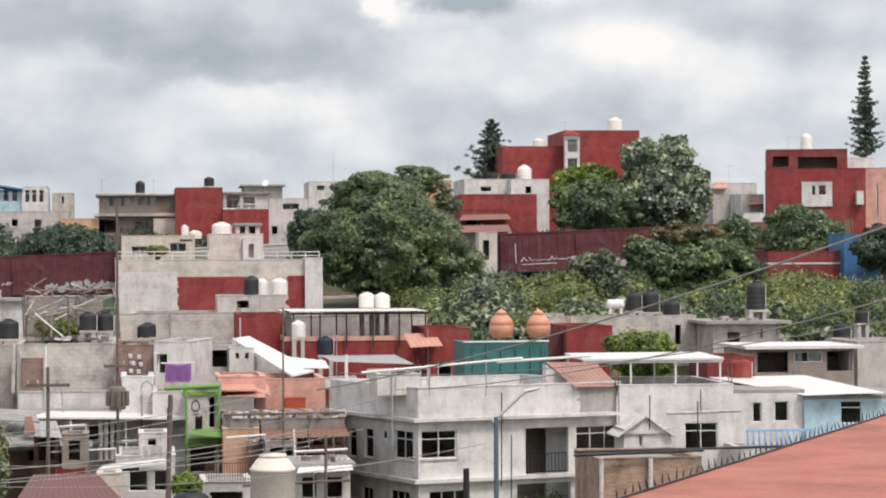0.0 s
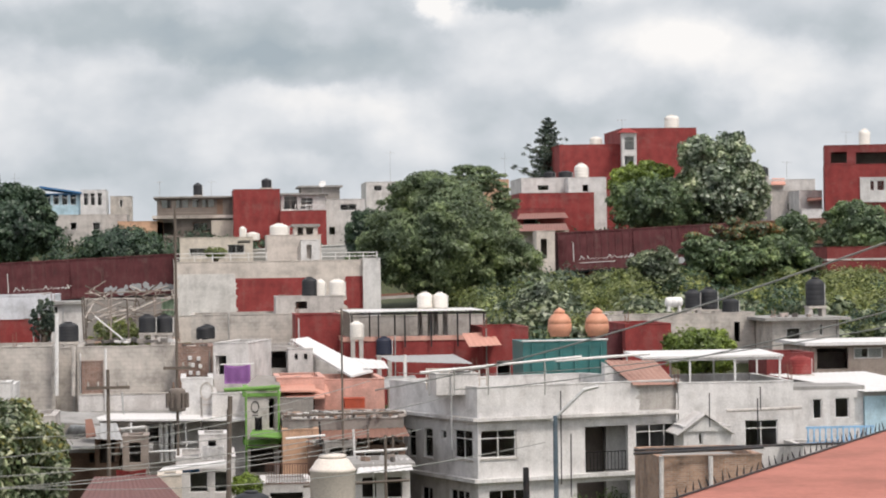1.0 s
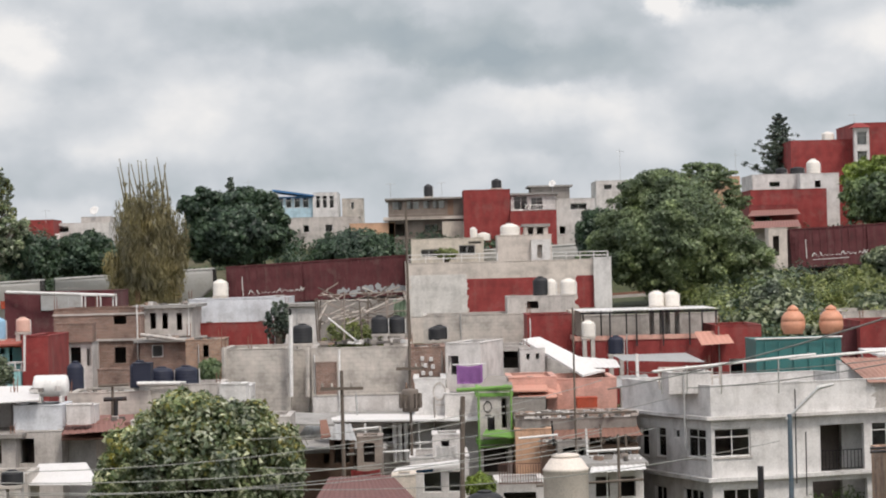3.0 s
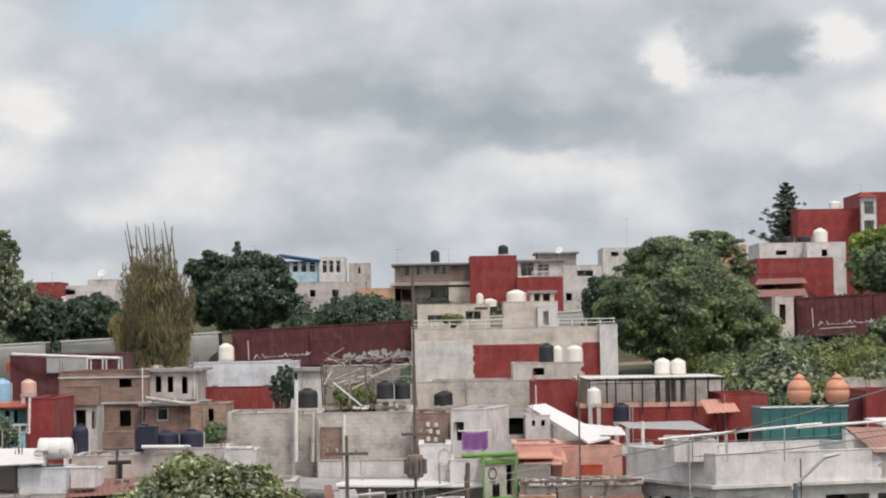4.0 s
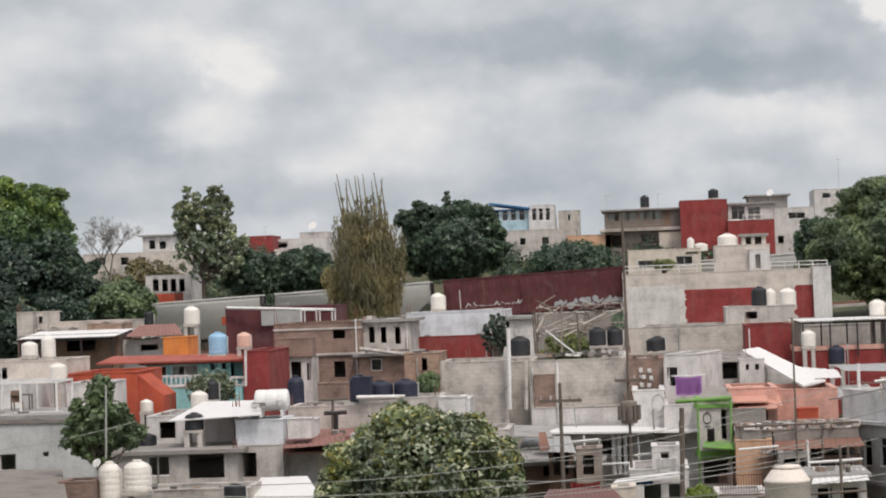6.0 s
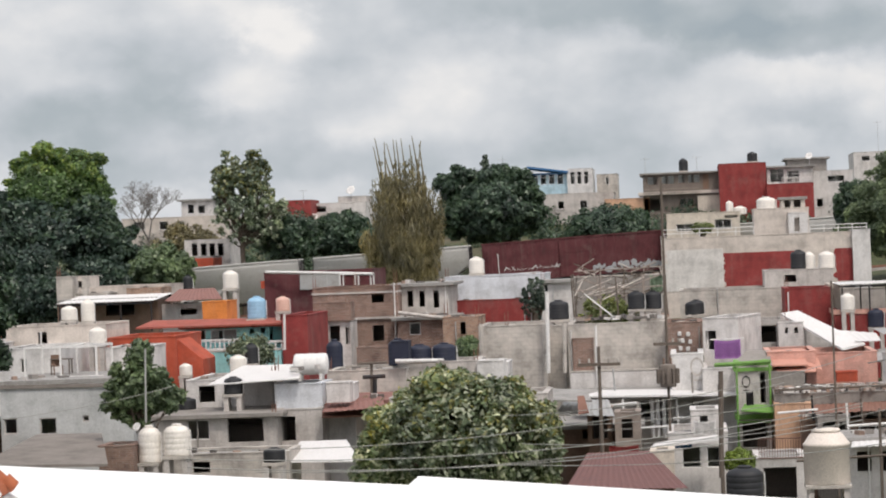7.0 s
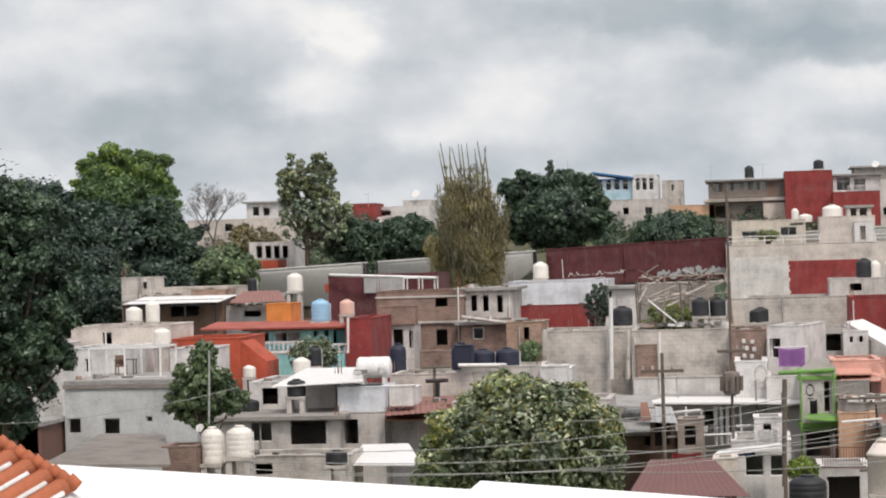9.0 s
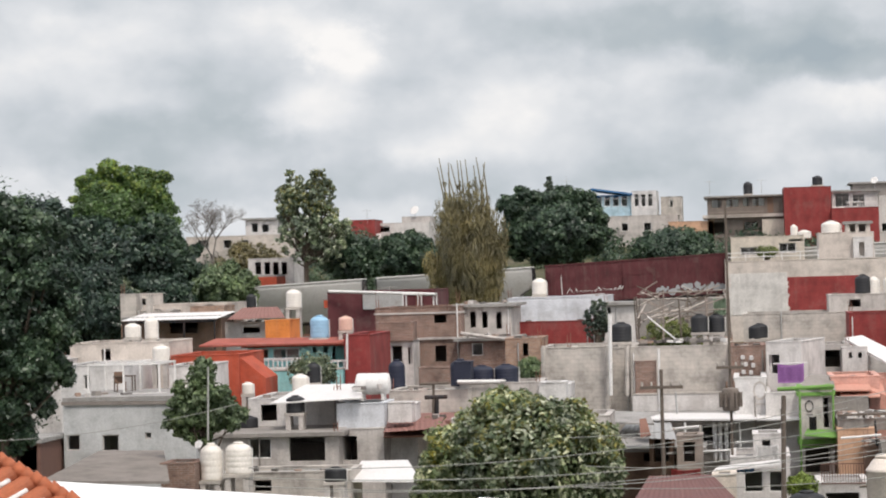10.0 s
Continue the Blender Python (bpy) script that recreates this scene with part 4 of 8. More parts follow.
# ---- clouded sky far behind the hill ----
def build_sky():
    bm = bmesh.new()
    R = 3200.0
    rows = []
    for j in range(13):
        el = radians(-3 + 3.0 * j)
        rows.append([bm.verts.new((R * math.sin(radians(a)), R * math.cos(radians(a)), R * math.tan(el))) for a in range(-60, 61, 4)])
    for a, b in zip(rows, rows[1:]):
        for i in range(len(a) - 1):
            f = bm.faces.new((a[i], a[i + 1], b[i + 1], b[i]))
            f.smooth = True
    m = bpy.data.materials.new("overcast cloud")
    m.use_nodes = True
    n, l = m.node_tree.nodes, m.node_tree.links
    n.clear()
    co = n.new("ShaderNodeTexCoord").outputs["Object"]
    sep = n.new("ShaderNodeSeparateXYZ")
    l.new(co, sep.inputs[0])

    def mth(op, a, b=None, clamp=False):
        q = n.new("ShaderNodeMath")
        q.operation, q.use_clamp = op, clamp
        for k, v in enumerate((a, b)):
            if v is None:
                continue
            if isinstance(v, (int, float)):
                q.inputs[k].default_value = v
            else:
                l.new(v, q.inputs[k])
        return q.outputs[0]
    # hundreds of metres along the cloud base and above the horizon
    u, v = mth("DIVIDE", sep.outputs[0], 100.0), mth("DIVIDE", sep.outputs[2], 100.0)
    cm = n.new("ShaderNodeCombineXYZ")
    l.new(u, cm.inputs[0])
    l.new(mth("MULTIPLY", v, 1.2), cm.inputs[1])
    pos = cm.outputs[0]
    warp = noise_node(n, l, pos, 1.0, 9, 0.6)
    shift = mth("MULTIPLY", mth("SUBTRACT", warp, 0.5), 1.2)
    uu, vv = mth("ADD", u, shift), mth("ADD", v, mth("MULTIPLY", shift, 0.45))
    total = mth("ADD", 0.0, 0.0)
    for cu, cv, su, sv, amt in CLOUDS_LIT + CLOUDS_GREY:
        du, dv = mth("DIVIDE", mth("SUBTRACT", uu, cu), su), mth("DIVIDE", mth("SUBTRACT", vv, cv), sv)
        r2 = mth("ADD", mth("MULTIPLY", du, du), mth("MULTIPLY", dv, dv))
        total = mth("ADD", total, mth("MULTIPLY", mth("POWER", 2.718, mth("MULTIPLY", mth("POWER", r2, 1.7), -1.0)), amt))
    fine = noise_node(n, l, pos, 0.75, 8, 0.5)
    mid = noise_node(n, l, pos, 0.38, 4, 0.5)
    # rounded heads of cumulus
    cw = n.new("ShaderNodeCombineXYZ")
    l.new(mth("ADD", u, mth("MULTIPLY", shift, 0.5)), cw.inputs[0])
    l.new(mth("ADD", mth("MULTIPLY", v, 1.5), mth("MULTIPLY", shift, 0.4)), cw.inputs[1])
    puff = n.new("ShaderNodeTexVoronoi")
    puff.feature = "SMOOTH_F1"
    for key, v in (("Scale", 0.85), ("Detail", 3.0), ("Roughness", 0.45), ("Smoothness", 0.35)):
        puff.inputs[key].default_value = v
    l.new(cw.outputs[0], puff.inputs["Vector"])
    billow = mth("SUBTRACT", 0.45, puff.outputs["Distance"])
    total = mth("ADD", total, mth("MULTIPLY", billow, 0.38))
    val = mth("ADD", total, mth("MULTIPLY", mth("SUBTRACT", fine, 0.5), 0.8))
    val = mth("ADD", val, mth("MULTIPLY", mth("SUBTRACT", mid, 0.5), 0.25))
    val = mth("ADD", mth("MULTIPLY", val, 0.88), 0.715)
    col = ramp(n, l, val, CLOUD_RAMP)
    # a thin place where blue sky shows
    du, dv = mth("DIVIDE", mth("SUBTRACT", uu, BLUE_GAP[0]), BLUE_GAP[2]), mth("DIVIDE", mth("SUBTRACT", vv, BLUE_GAP[1]), BLUE_GAP[3])
    gap = mth("POWER", 2.718, mth("MULTIPLY", mth("ADD", mth("MULTIPLY", du, du), mth("MULTIPLY", dv, dv)), -1.0))
    col = mixc(n, l, col, (0.52, 0.68, 0.82), mth("MULTIPLY", gap, 0.8))
    em = n.new("ShaderNodeEmission")
    em.inputs["Strength"].default_value = SKY_GLOW
    l.new(col, em.inputs[0])
    out = n.new("ShaderNodeOutputMaterial")
    l.new(em.outputs[0], out.inputs[0])
    me = bpy.data.meshes.new("backdrop")
    bm.to_mesh(me)
    bm.free()
    me.materials.append(m)
    ob = new("backdrop", me)
    tagged(ob, "overcast grey and white clouded sky", "sky", "", "structure")


# clouds: place along and above the horizon, half-widths (hundreds of metres), lightness
CLOUDS_LIT = (
    (-5.00, 3.05, 0.60, 0.39, 0.55),
    (-5.37, 2.24, 0.78, 0.39, 0.30),
    (-2.73, 2.41, 1.07, 0.46, 0.38),
    (-1.01, 2.21, 0.64, 0.36, 0.22),
    (1.05, 2.17, 1.21, 0.32, 0.26),
    (-0.57, 2.77, 0.64, 0.20, 0.20),
    (1.16, 1.42, 0.64, 0.20, 0.20),
    (-6.96, 3.39, 1.85, 0.43, 0.18),
    (-8.56, 2.77, 0.99, 0.43, 0.15),
    (-3.67, 1.79, 1.42, 0.28, 0.16),
    (2.16, 2.20, 0.78, 0.30, 0.30),
    (3.15, 3.65, 0.39, 0.43, 0.70),
    (3.96, 3.16, 0.78, 0.28, 0.25),
    (5.23, 3.79, 0.57, 0.32, 0.60),
    (6.54, 2.90, 1.42, 0.39, 0.30),
    (5.43, 2.72, 1.99, 0.36, 0.20),
    (8.21, 2.26, 1.42, 0.36, 0.16),
    (3.29, 3.38, 0.50, 0.20, 0.30),
)
CLOUDS_GREY = (
    (-7.48, 1.96, 1.85, 0.36, -0.35),
    (-1.55, 3.27, 1.21, 0.25, -0.20),
    (0.36, 3.02, 1.49, 0.32, -0.35),
    (1.27, 2.57, 0.99, 0.13, -0.30),
    (0.89, 3.24, 2.13, 0.43, -0.12),
    (4.43, 3.64, 0.53, 0.32, -0.75),
    (1.24, 2.80, 1.14, 0.16, -0.25),
    (-4.04, 1.37, 3.55, 0.28, -0.18),
    (0.64, 2.77, 1.07, 0.25, -0.12),
    (4.36, 3.49, 0.64, 0.13, -0.30),
    (5.42, 2.04, 2.13, 0.25, -0.22),
    (8.22, 3.04, 1.28, 0.32, -0.20),
    (-0.64, 2.27, 1.42, 0.28, -0.16),
)
CLOUD_RAMP = [(0.0, (0.385, 0.445, 0.49)), (0.28, (0.47, 0.52, 0.555)), (0.5, (0.59, 0.625, 0.665)), (0.75, (0.745, 0.76, 0.785)), (1.0, (0.93, 0.91, 0.895))]
SKY_GLOW = 1.0
BLUE_GAP = (-3.81, 4.31, 0.78, 0.32)
build_sky()


# ---- smaller kinds of things ----
def near_block(label, corners, z, mat, wall_mat, thick=0.12, lip=None):
    """A near flat-roofed house seen from above: a roof slab and the walls under it. corners: plan of the roof, counter-clockwise."""
    x, y = corners[0]
    base = ground_z(y, x) - 0.3
    e = thing("near_house", label, "house", x, y, base)
    h = z - base
    p = [(a - x, b - y) for a, b in corners]
    bm = bmesh.new()
    slab(bm, [(a, b, h) for a, b in p], thick)
    part("roof", bm, mat, e)
    cx, cy = sum(a for a, b in p) / 4, sum(b for a, b in p) / 4
    inner = [(a + (cx - a) * 0.06, b + (cy - b) * 0.06) for a, b in p]
    for i in range(4):
        (ax, ay), (bx_, by) = inner[i], inner[(i + 1) % 4]
        bm = bmesh.new()
        k = 0.97
        jx, jy = cx + (ax - cx) * k, cy + (ay - cy) * k
        kx, ky = cx + (bx_ - cx) * k, cy + (by - cy) * k
        v = [bm.verts.new((*q, zz)) for zz in (0, h - thick - 0.004) for q in ((ax, ay), (bx_, by), (kx, ky), (jx, jy))]
        for f in ((3, 2, 1, 0), (4, 5, 6, 7), (0, 1, 5, 4), (1, 2, 6, 5), (2, 3, 7, 6), (3, 0, 4, 7)):
            bm.faces.new([v[j] for j in f])
        part("wall", bm, wall_mat, e)
    return e


def spike_strip(label, a, b, n, h):
    """Short security spikes along the edge of a roof."""
    a, b = Vector(a), Vector(b)
    e = thing("spike_strip", label, "security spikes", *a)
    bm = bmesh.new()
    rod(bm, (0, 0, 0.012), b - a + Vector((0, 0, 0.012)), 0.012)
    part("base_bar", bm, IRON, e)
    rng = random.Random(7)
    for i in range(n):
        p = (b - a) * ((i + 0.5) / n)
        bm = bmesh.new()
        rod(bm, p + Vector((0, 0, 0.03)), p + Vector((rng.uniform(-0.03, 0.03), 0, h * rng.uniform(0.75, 1.15))), 0.012, 0.003, 5)
        part("spike", bm, IRON, e)


def barrel_tiles(label, a, b, run, n, r, rows=1):
    """A slope of half-round clay tiles: courses step from a to b, each tile running along run."""
    a, b, run = Vector(a), Vector(b), Vector(run)
    e = thing("tiled_roof", label, "roof", *a)
    d = run.normalized()
    s = (b - a).normalized()
    up = s.cross(d).normalized()
    if up.z < 0:
        up = -up
    side = d.cross(up)
    L = run.length / rows
    bm = bmesh.new()
    for k in (0, L * 1.06):
        rr = r if k == 0 else r * 0.86
        for lay in (1.0, 0.86):
            for i in range(9):
                t = math.pi * i / 8
                bm.verts.new(d * k + side * rr * lay * math.cos(t) + up * rr * lay * math.sin(t))
    bm.verts.ensure_lookup_table()
    V = bm.verts
    for i in range(8):
        bm.faces.new((V[i], V[i + 1], V[18 + i + 1], V[18 + i]))
        bm.faces.new((V[9 + i + 1], V[9 + i], V[27 + i], V[27 + i + 1]))
        bm.faces.new((V[i + 1], V[i], V[9 + i], V[9 + i + 1]))
        bm.faces.new((V[18 + i], V[18 + i + 1], V[27 + i + 1], V[27 + i]))
    me = mesh_of("tile", bm, CLAY)
    bm = bmesh.new()
    w = (b - a).length / n
    for i in range(n):
        p = (b - a) * (i / n)
        q = p + s * w * 0.46 + up * r * 0.25
        rod(bm, q + d * 0.2 + up * r * 0.25, q + run + up * r * 0.25, r * 0.28, r * 0.28, 8)
        for k in range(rows):
            ob = new("tile", me)
            ob.parent = e
            ob.location = p + d * L * k + up * 0.012 * (k % 2)
    # a verge of overlapping tiles stepping down the edge
    for i in range(2 * n):
        vb = bmesh.new()
        p = (b - a) * (i / (2 * n)) - s * w * 0.5 + up * (r * 0.55 + 0.02)
        lathe(vb, [(r * 0.72, 0), (r * 0.62, w * 0.62), (r * 0.55, w * 0.64), (r * 0.62, 0.01)], 10)
        q = s.to_track_quat("Z", "Y").to_matrix()
        bmesh.ops.rotate(vb, verts=vb.verts, cent=(0, 0, 0), matrix=q)
        bmesh.ops.rotate(vb, verts=vb.verts, cent=(0, 0, 0), matrix=Matrix.Rotation(-0.22, 3, d))
        bmesh.ops.translate(vb, verts=vb.verts, vec=p + up * 0.012 * (i % 2))
        part("verge_tile", vb, CLAY, e)
    slab(bm, [tuple(-up * 0.03 - s * w), tuple(b - a - up * 0.03), tuple(b - a + run - up * 0.03), tuple(run - up * 0.03 - s * w)], 0.05)
    part("mortar_bed", bm, CLEANW, e, "white mortar between the tiles")
    return e


def dish(label, x, y, z, r, face=-20.0):
    e = thing("satellite_dish", label, "satellite dish", x, y, z, face)
    bm = bmesh.new()
    rod(bm, (0, 0, 0), (0, 0, 0.5 + r), 0.025)
    part("mast", bm, GALV, e)
    bm = bmesh.new()
    lathe(bm, [(0.02, 0), (r * 0.5, 0.05 * r), (r * 0.85, 0.18 * r), (r, 0.28 * r), (r * 0.98, 0.31 * r), (r * 0.5, 0.09 * r), (0.01, 0.04 * r)], 20)
    bmesh.ops.rotate(bm, verts=bm.verts, cent=(0, 0, 0), matrix=Matrix.Rotation(radians(62), 3, "X"))
    bmesh.ops.translate(bm, verts=bm.verts, vec=(0, -0.05, 0.5 + r))
    part("reflector", bm, WPAINT, e)
    bm = bmesh.new()
    rod(bm, (0, -0.1, 0.5 + r * 0.4), (0, -r * 0.95, 0.5 + r * 1.3), 0.012)
    part("feed_arm", bm, GALV, e)
    return e


def antenna(label, x, y, z, h):
    e = thing("antenna", label, "antenna", x, y, z)
    bm = bmesh.new()
    rod(bm, (0, 0, 0), (0, 0, h), 0.022, 0.014, 6)
    part("mast", bm, GALV, e)
    bm = bmesh.new()
    rod(bm, (-0.45, 0, h * 0.93), (0.45, 0, h * 0.93), 0.012)
    for k in range(5):
        rod(bm, (-0.4 + 0.2 * k, -0.25, h * 0.93), (-0.4 + 0.2 * k, 0.25, h * 0.93), 0.008)
    part("aerial", bm, GALV, e)
    return e


def bar(label, a, b, r, mat, name="pipe", category="pipe"):
    bm = bmesh.new()
    a, b = Vector(a), Vector(b)
    rod(bm, (0, 0, 0), b - a, r)
    ob = new(name, mesh_of(name, bm, mat))
    ob.location = a
    return tagged(ob, label, category)


def pergola(label, x, y, z, w, dep, h, mat, nx=3, cross=5, t=0.08):
    e = thing("pergola", label, "pergola", x, y, z)
    for i in range(nx):
        for k in (0, dep - t):
            bm = bmesh.new()
            u = (w - t) * i / (nx - 1)
            bx(bm, u, u + t, k, k + t, 0, h - t - 0.002)
            part("post", bm, mat, e)
    for k in (0, dep - t):
        bm = bmesh.new()
        bx(bm, 0, w, k, k + t, h - t, h)
        part("beam", bm, mat, e)
    for i in range(cross):
        bm = bmesh.new()
        u = (w - t) * i / max(1, cross - 1)
        bx(bm, u, u + t, t + 0.002, dep - t - 0.002, h - t, h)
        part("crossbar", bm, mat, e)
    return e


def gable_roof(label, x, y, z, w, dep, rise, mat, wall_mat=None, over=0.15, rz=0.0):
    """A small pitched roof whose gable faces the front, with its gable wall."""
    e = thing("gable_roof", label, "roof", x, y, z, rz)
    for s in (0, 1):
        bm = bmesh.new()
        a, b = (-over, w / 2) if s == 0 else (w + over, w / 2)
        za = -over * rise / (w / 2)
        slab(bm, [(a, -over, za), (b, -over, rise), (b, dep, rise), (a, dep, za)], 0.05)
        part("slope", bm, mat, e)
    if wall_mat:
        bm = bmesh.new()
        v = [bm.verts.new(p) for p in ((0.02, 0, 0), (w - 0.02, 0, 0), (w / 2, 0, rise - 0.1), (0.02, 0.15, 0), (w - 0.02, 0.15, 0), (w / 2, 0.15, rise - 0.1))]
        for f in ((0, 1, 2), (5, 4, 3), (0, 3, 4, 1), (1, 4, 5, 2), (2, 5, 3, 0)):
            bm.faces.new([v[i] for i in f])
        part("gable", bm, wall_mat, e)
    return e


def hip_roof(label, x, y, z, w, dep, rise, mat, ridge=0.3):
    e = thing("hipped_roof", label, "roof", x, y, z)
    bm = bmesh.new()
    k = w * (1 - ridge) / 2
    lo = [bm.verts.new(p) for p in ((0, 0, 0), (w, 0, 0), (w, dep, 0), (0, dep, 0))]
    r0, r1 = bm.verts.new((k, dep / 2, rise)), bm.verts.new((w - k, dep / 2, rise))
    for f in ((lo[0], lo[1], r1, r0), (lo[1], lo[2], r1), (lo[2], lo[3], r0, r1), (lo[3], lo[0], r0), (lo[3], lo[2], lo[1], lo[0])):
        bm.faces.new(f)
    part("cover", bm, mat, e)
    return e


def grille(label, x, y, z, w, h, mat, n=12, rz=0.0, name="balcony_railing"):
    e = thing(name, label, "railing", x, y, z, rz)
    for zz in (0.04, h - 0.04):
        bm = bmesh.new()
        bx(bm, 0, w, -0.02, 0.02, zz - 0.02, zz + 0.02)
        part("rail", bm, mat, e)
    bm = bmesh.new()
    bx(bm, -0.012, 0.012, -0.012, 0.012, 0.062, h - 0.062)
    me = mesh_of("bar", bm, mat)
    for i in range(n):
        ob = new("bar", me)
        ob.parent = e
        ob.location.x = 0.03 + (w - 0.06) * i / (n - 1)
    return e


def garden_table(label, x, y, z, w, h):
    e = thing("garden_table", label, "table", x, y, z)
    bm = bmesh.new()
    bx(bm, 0, w, 0, 0.6, h - 0.04, h)
    part("tabletop", bm, TIMBER, e)
    for u in (0.03, w - 0.08):
        for k in (0.03, 0.52):
            bm = bmesh.new()
            bx(bm, u, u + 0.05, k, k + 0.05, 0, h - 0.042)
            part("leg", bm, TIMBER, e)
    return e


def garden_chair(label, x, y, z):
    e = thing("garden_chair", label, "chair", x, y, z, 30)
    bm = bmesh.new()
    bx(bm, 0, 0.42, 0, 0.42, 0.40, 0.46)
    part("seat", bm, BROWNW, e)
    bm = bmesh.new()
    bx(bm, 0, 0.42, 0.38, 0.42, 0.462, 0.9)
    part("backrest", bm, BROWNW, e)
    for u in (0.0, 0.38):
        for k in (0.0, 0.38):
            bm = bmesh.new()
            bx(bm, u, u + 0.04, k, k + 0.04, 0, 0.398)
            part("leg", bm, BROWNW, e)
    return e


def solid_block(label, x, y, z, w, dep, h, mat, name):
    """A small masonry block with worn edges."""
    bm = bmesh.new()
    bx(bm, 0, w, 0, dep, 0, h)
    bmesh.ops.bevel(bm, geom=bm.edges[:], offset=min(w, h) * 0.12, segments=1, affect="EDGES")
    ob = new(name, mesh_of(name, bm, mat))
    ob.location = (x, y, z)
    return tagged(ob, label, name.replace("_", " "))


def rubble(label, x, y, z, w, dep, n, seed=1, mats=None):
    """Loose boards, blocks and scrap lying on a roof."""
    rng = random.Random(seed)
    bm = bmesh.new()
    for i in range(n):
        c = Vector((rng.uniform(0, w), rng.uniform(0, dep), 0))
        s = Vector((rng.uniform(0.1, 0.5), rng.uniform(0.08, 0.3), rng.uniform(0.06, 0.22)))
        m = Matrix.Rotation(rng.uniform(0, 3), 3, "Z") @ Matrix.Rotation(rng.uniform(-0.15, 0.15), 3, "X")
        v = [bm.verts.new(c + m @ Vector((a * s.x, b * s.y, k * s.z))) for k in (0, 1) for a, b in ((-0.5, -0.5), (0.5, -0.5), (0.5, 0.5), (-0.5, 0.5))]
        for f in ((3, 2, 1, 0), (4, 5, 6, 7), (0, 1, 5, 4), (1, 2, 6, 5), (2, 3, 7, 6), (3, 0, 4, 7)):
            bm.faces.new([v[j] for j in f])
    ob = new("rubble", mesh_of("rubble", bm, mats or SCRAP))
    ob.location = (x, y, z)
    return tagged(ob, label, "rubble", "", "stuff")


def scrap_mat():
    m, n, l, b = nodes_of("mixed scrap")
    g = n.new("ShaderNodeNewGeometry")
    l.new(ramp(n, l, g.outputs["Random Per Island"], [(0.0, (0.08, 0.07, 0.065)), (0.35, (0.25, 0.23, 0.21)), (0.6, (0.32, 0.2, 0.14)), (0.8, (0.5, 0.48, 0.46)), (1.0, (0.75, 0.73, 0.7))]), b.inputs["Base Color"])
    b.inputs["Roughness"].default_value = 0.9
    return m


SCRAP = scrap_mat()
CLAY = sheet("fired clay tile", (0.37, 0.108, 0.045), 0.8, 0.0, 0.7, (0.17, 0.065, 0.038))
REDDECK = plaster("terracotta roof coating", (0.375, 0.135, 0.096), 0.08, 0.85, (0.36, 0.15, 0.12))
WHITEDECK = sheet("white roof coating", (0.90, 0.90, 0.89), 0.6, 0.0, 0.06, (0.6, 0.58, 0.55))


def track(y, x0, x1, z0, z1):
    """Ballast bed, sleepers as one mass and two rails along the hillside."""
    L = math.hypot(x1 - x0, z1 - z0)
    e = thing("railway_track", "single railway track on a stone ballast bed", "railway track", x0, y, z0, 0, "", "structure")
    e.rotation_euler = (0, -math.atan2(z1 - z0, x1 - x0), 0)
    bm = bmesh.new()
    v = [bm.verts.new((u, yy, zz)) for u in (0, L) for yy, zz in ((-3.4, -2.0), (-1.7, -0.2), (1.7, -0.2), (3.4, -2.0))]
    for f in ((0, 1, 5, 4), (1, 2, 6, 5), (2, 3, 7, 6), (3, 0, 4, 7), (3, 2, 1, 0), (4, 5, 6, 7)):
        bm.faces.new([v[i] for i in f])
    part("ballast", bm, plaster("ballast stone", (0.22, 0.2, 0.18), 0.5), e)
    for k in (-0.75, 0.69):
        bm = bmesh.new()
        bx(bm, 0, L, k, k + 0.06, -0.15, 0)
        part("rail", bm, RUST, e)
    return e


def wall_ring(label, x, y, z, r, mat=None):
    """A painted looped outline on a wall."""
    bm = bmesh.new()
    n = 28
    a = [[bm.verts.new((rr * 0.7 * math.cos(6.2832 * i / n), k, rr * math.sin(6.2832 * i / n))) for i in range(n)] for rr, k in ((r, 0), (r * 0.8, 0), (r * 0.8, -0.01), (r, -0.01))]
    for p, t in zip(a, a[1:] + a[:1]):
        for i in range(n):
            bm.faces.new((p[i], p[(i + 1) % n], t[(i + 1) % n], t[i]))
    bx(bm, -r * 0.5, r * 0.5, -0.01, 0, -r * 1.5, -r * 1.35)
    ob = new("wall_painting", mesh_of("wall_painting", bm, mat or CONC))
    ob.location = (x, y, z)
    return tagged(ob, label, "painted sign")


def street_arm(label, a, b, r):
    e = thing("lamp_arm", label, "street lamp", *a)
    d = Vector(b) - Vector(a)
    bm = bmesh.new()
    rod(bm, (0, 0, 0), d, r)
    part("arm", bm, GALV, e)
    bm = bmesh.new()
    rod(bm, d - Vector((0.05, 0, 0.02)), d + Vector((0.45, 0, 0.08)), 0.07, 0.05)
    part("lamp_head", bm, GALV, e)
    return e


def rebar_stub(x, y, z, h):
    """Bare reinforcing bars left standing at a roof corner."""
    bm = bmesh.new()
    for k in range(4):
        a, b = 0.14 * (k % 2) - 0.07, 0.14 * (k // 2) - 0.07
        rod(bm, (a, b, 0), (a * 1.25, b * 1.1, h * (0.8 + 0.1 * k)), 0.012, n=5)
    for zz in (0.15, 0.3):
        bx(bm, -0.08, 0.08, -0.08, 0.08, zz, zz + 0.012)
    ob = new("rebar_stub", mesh_of("rebar_stub", bm, RUST))
    ob.location = (x, y, z)
    return tagged(ob, "rusty reinforcing bars standing on a roof corner", "rebar")


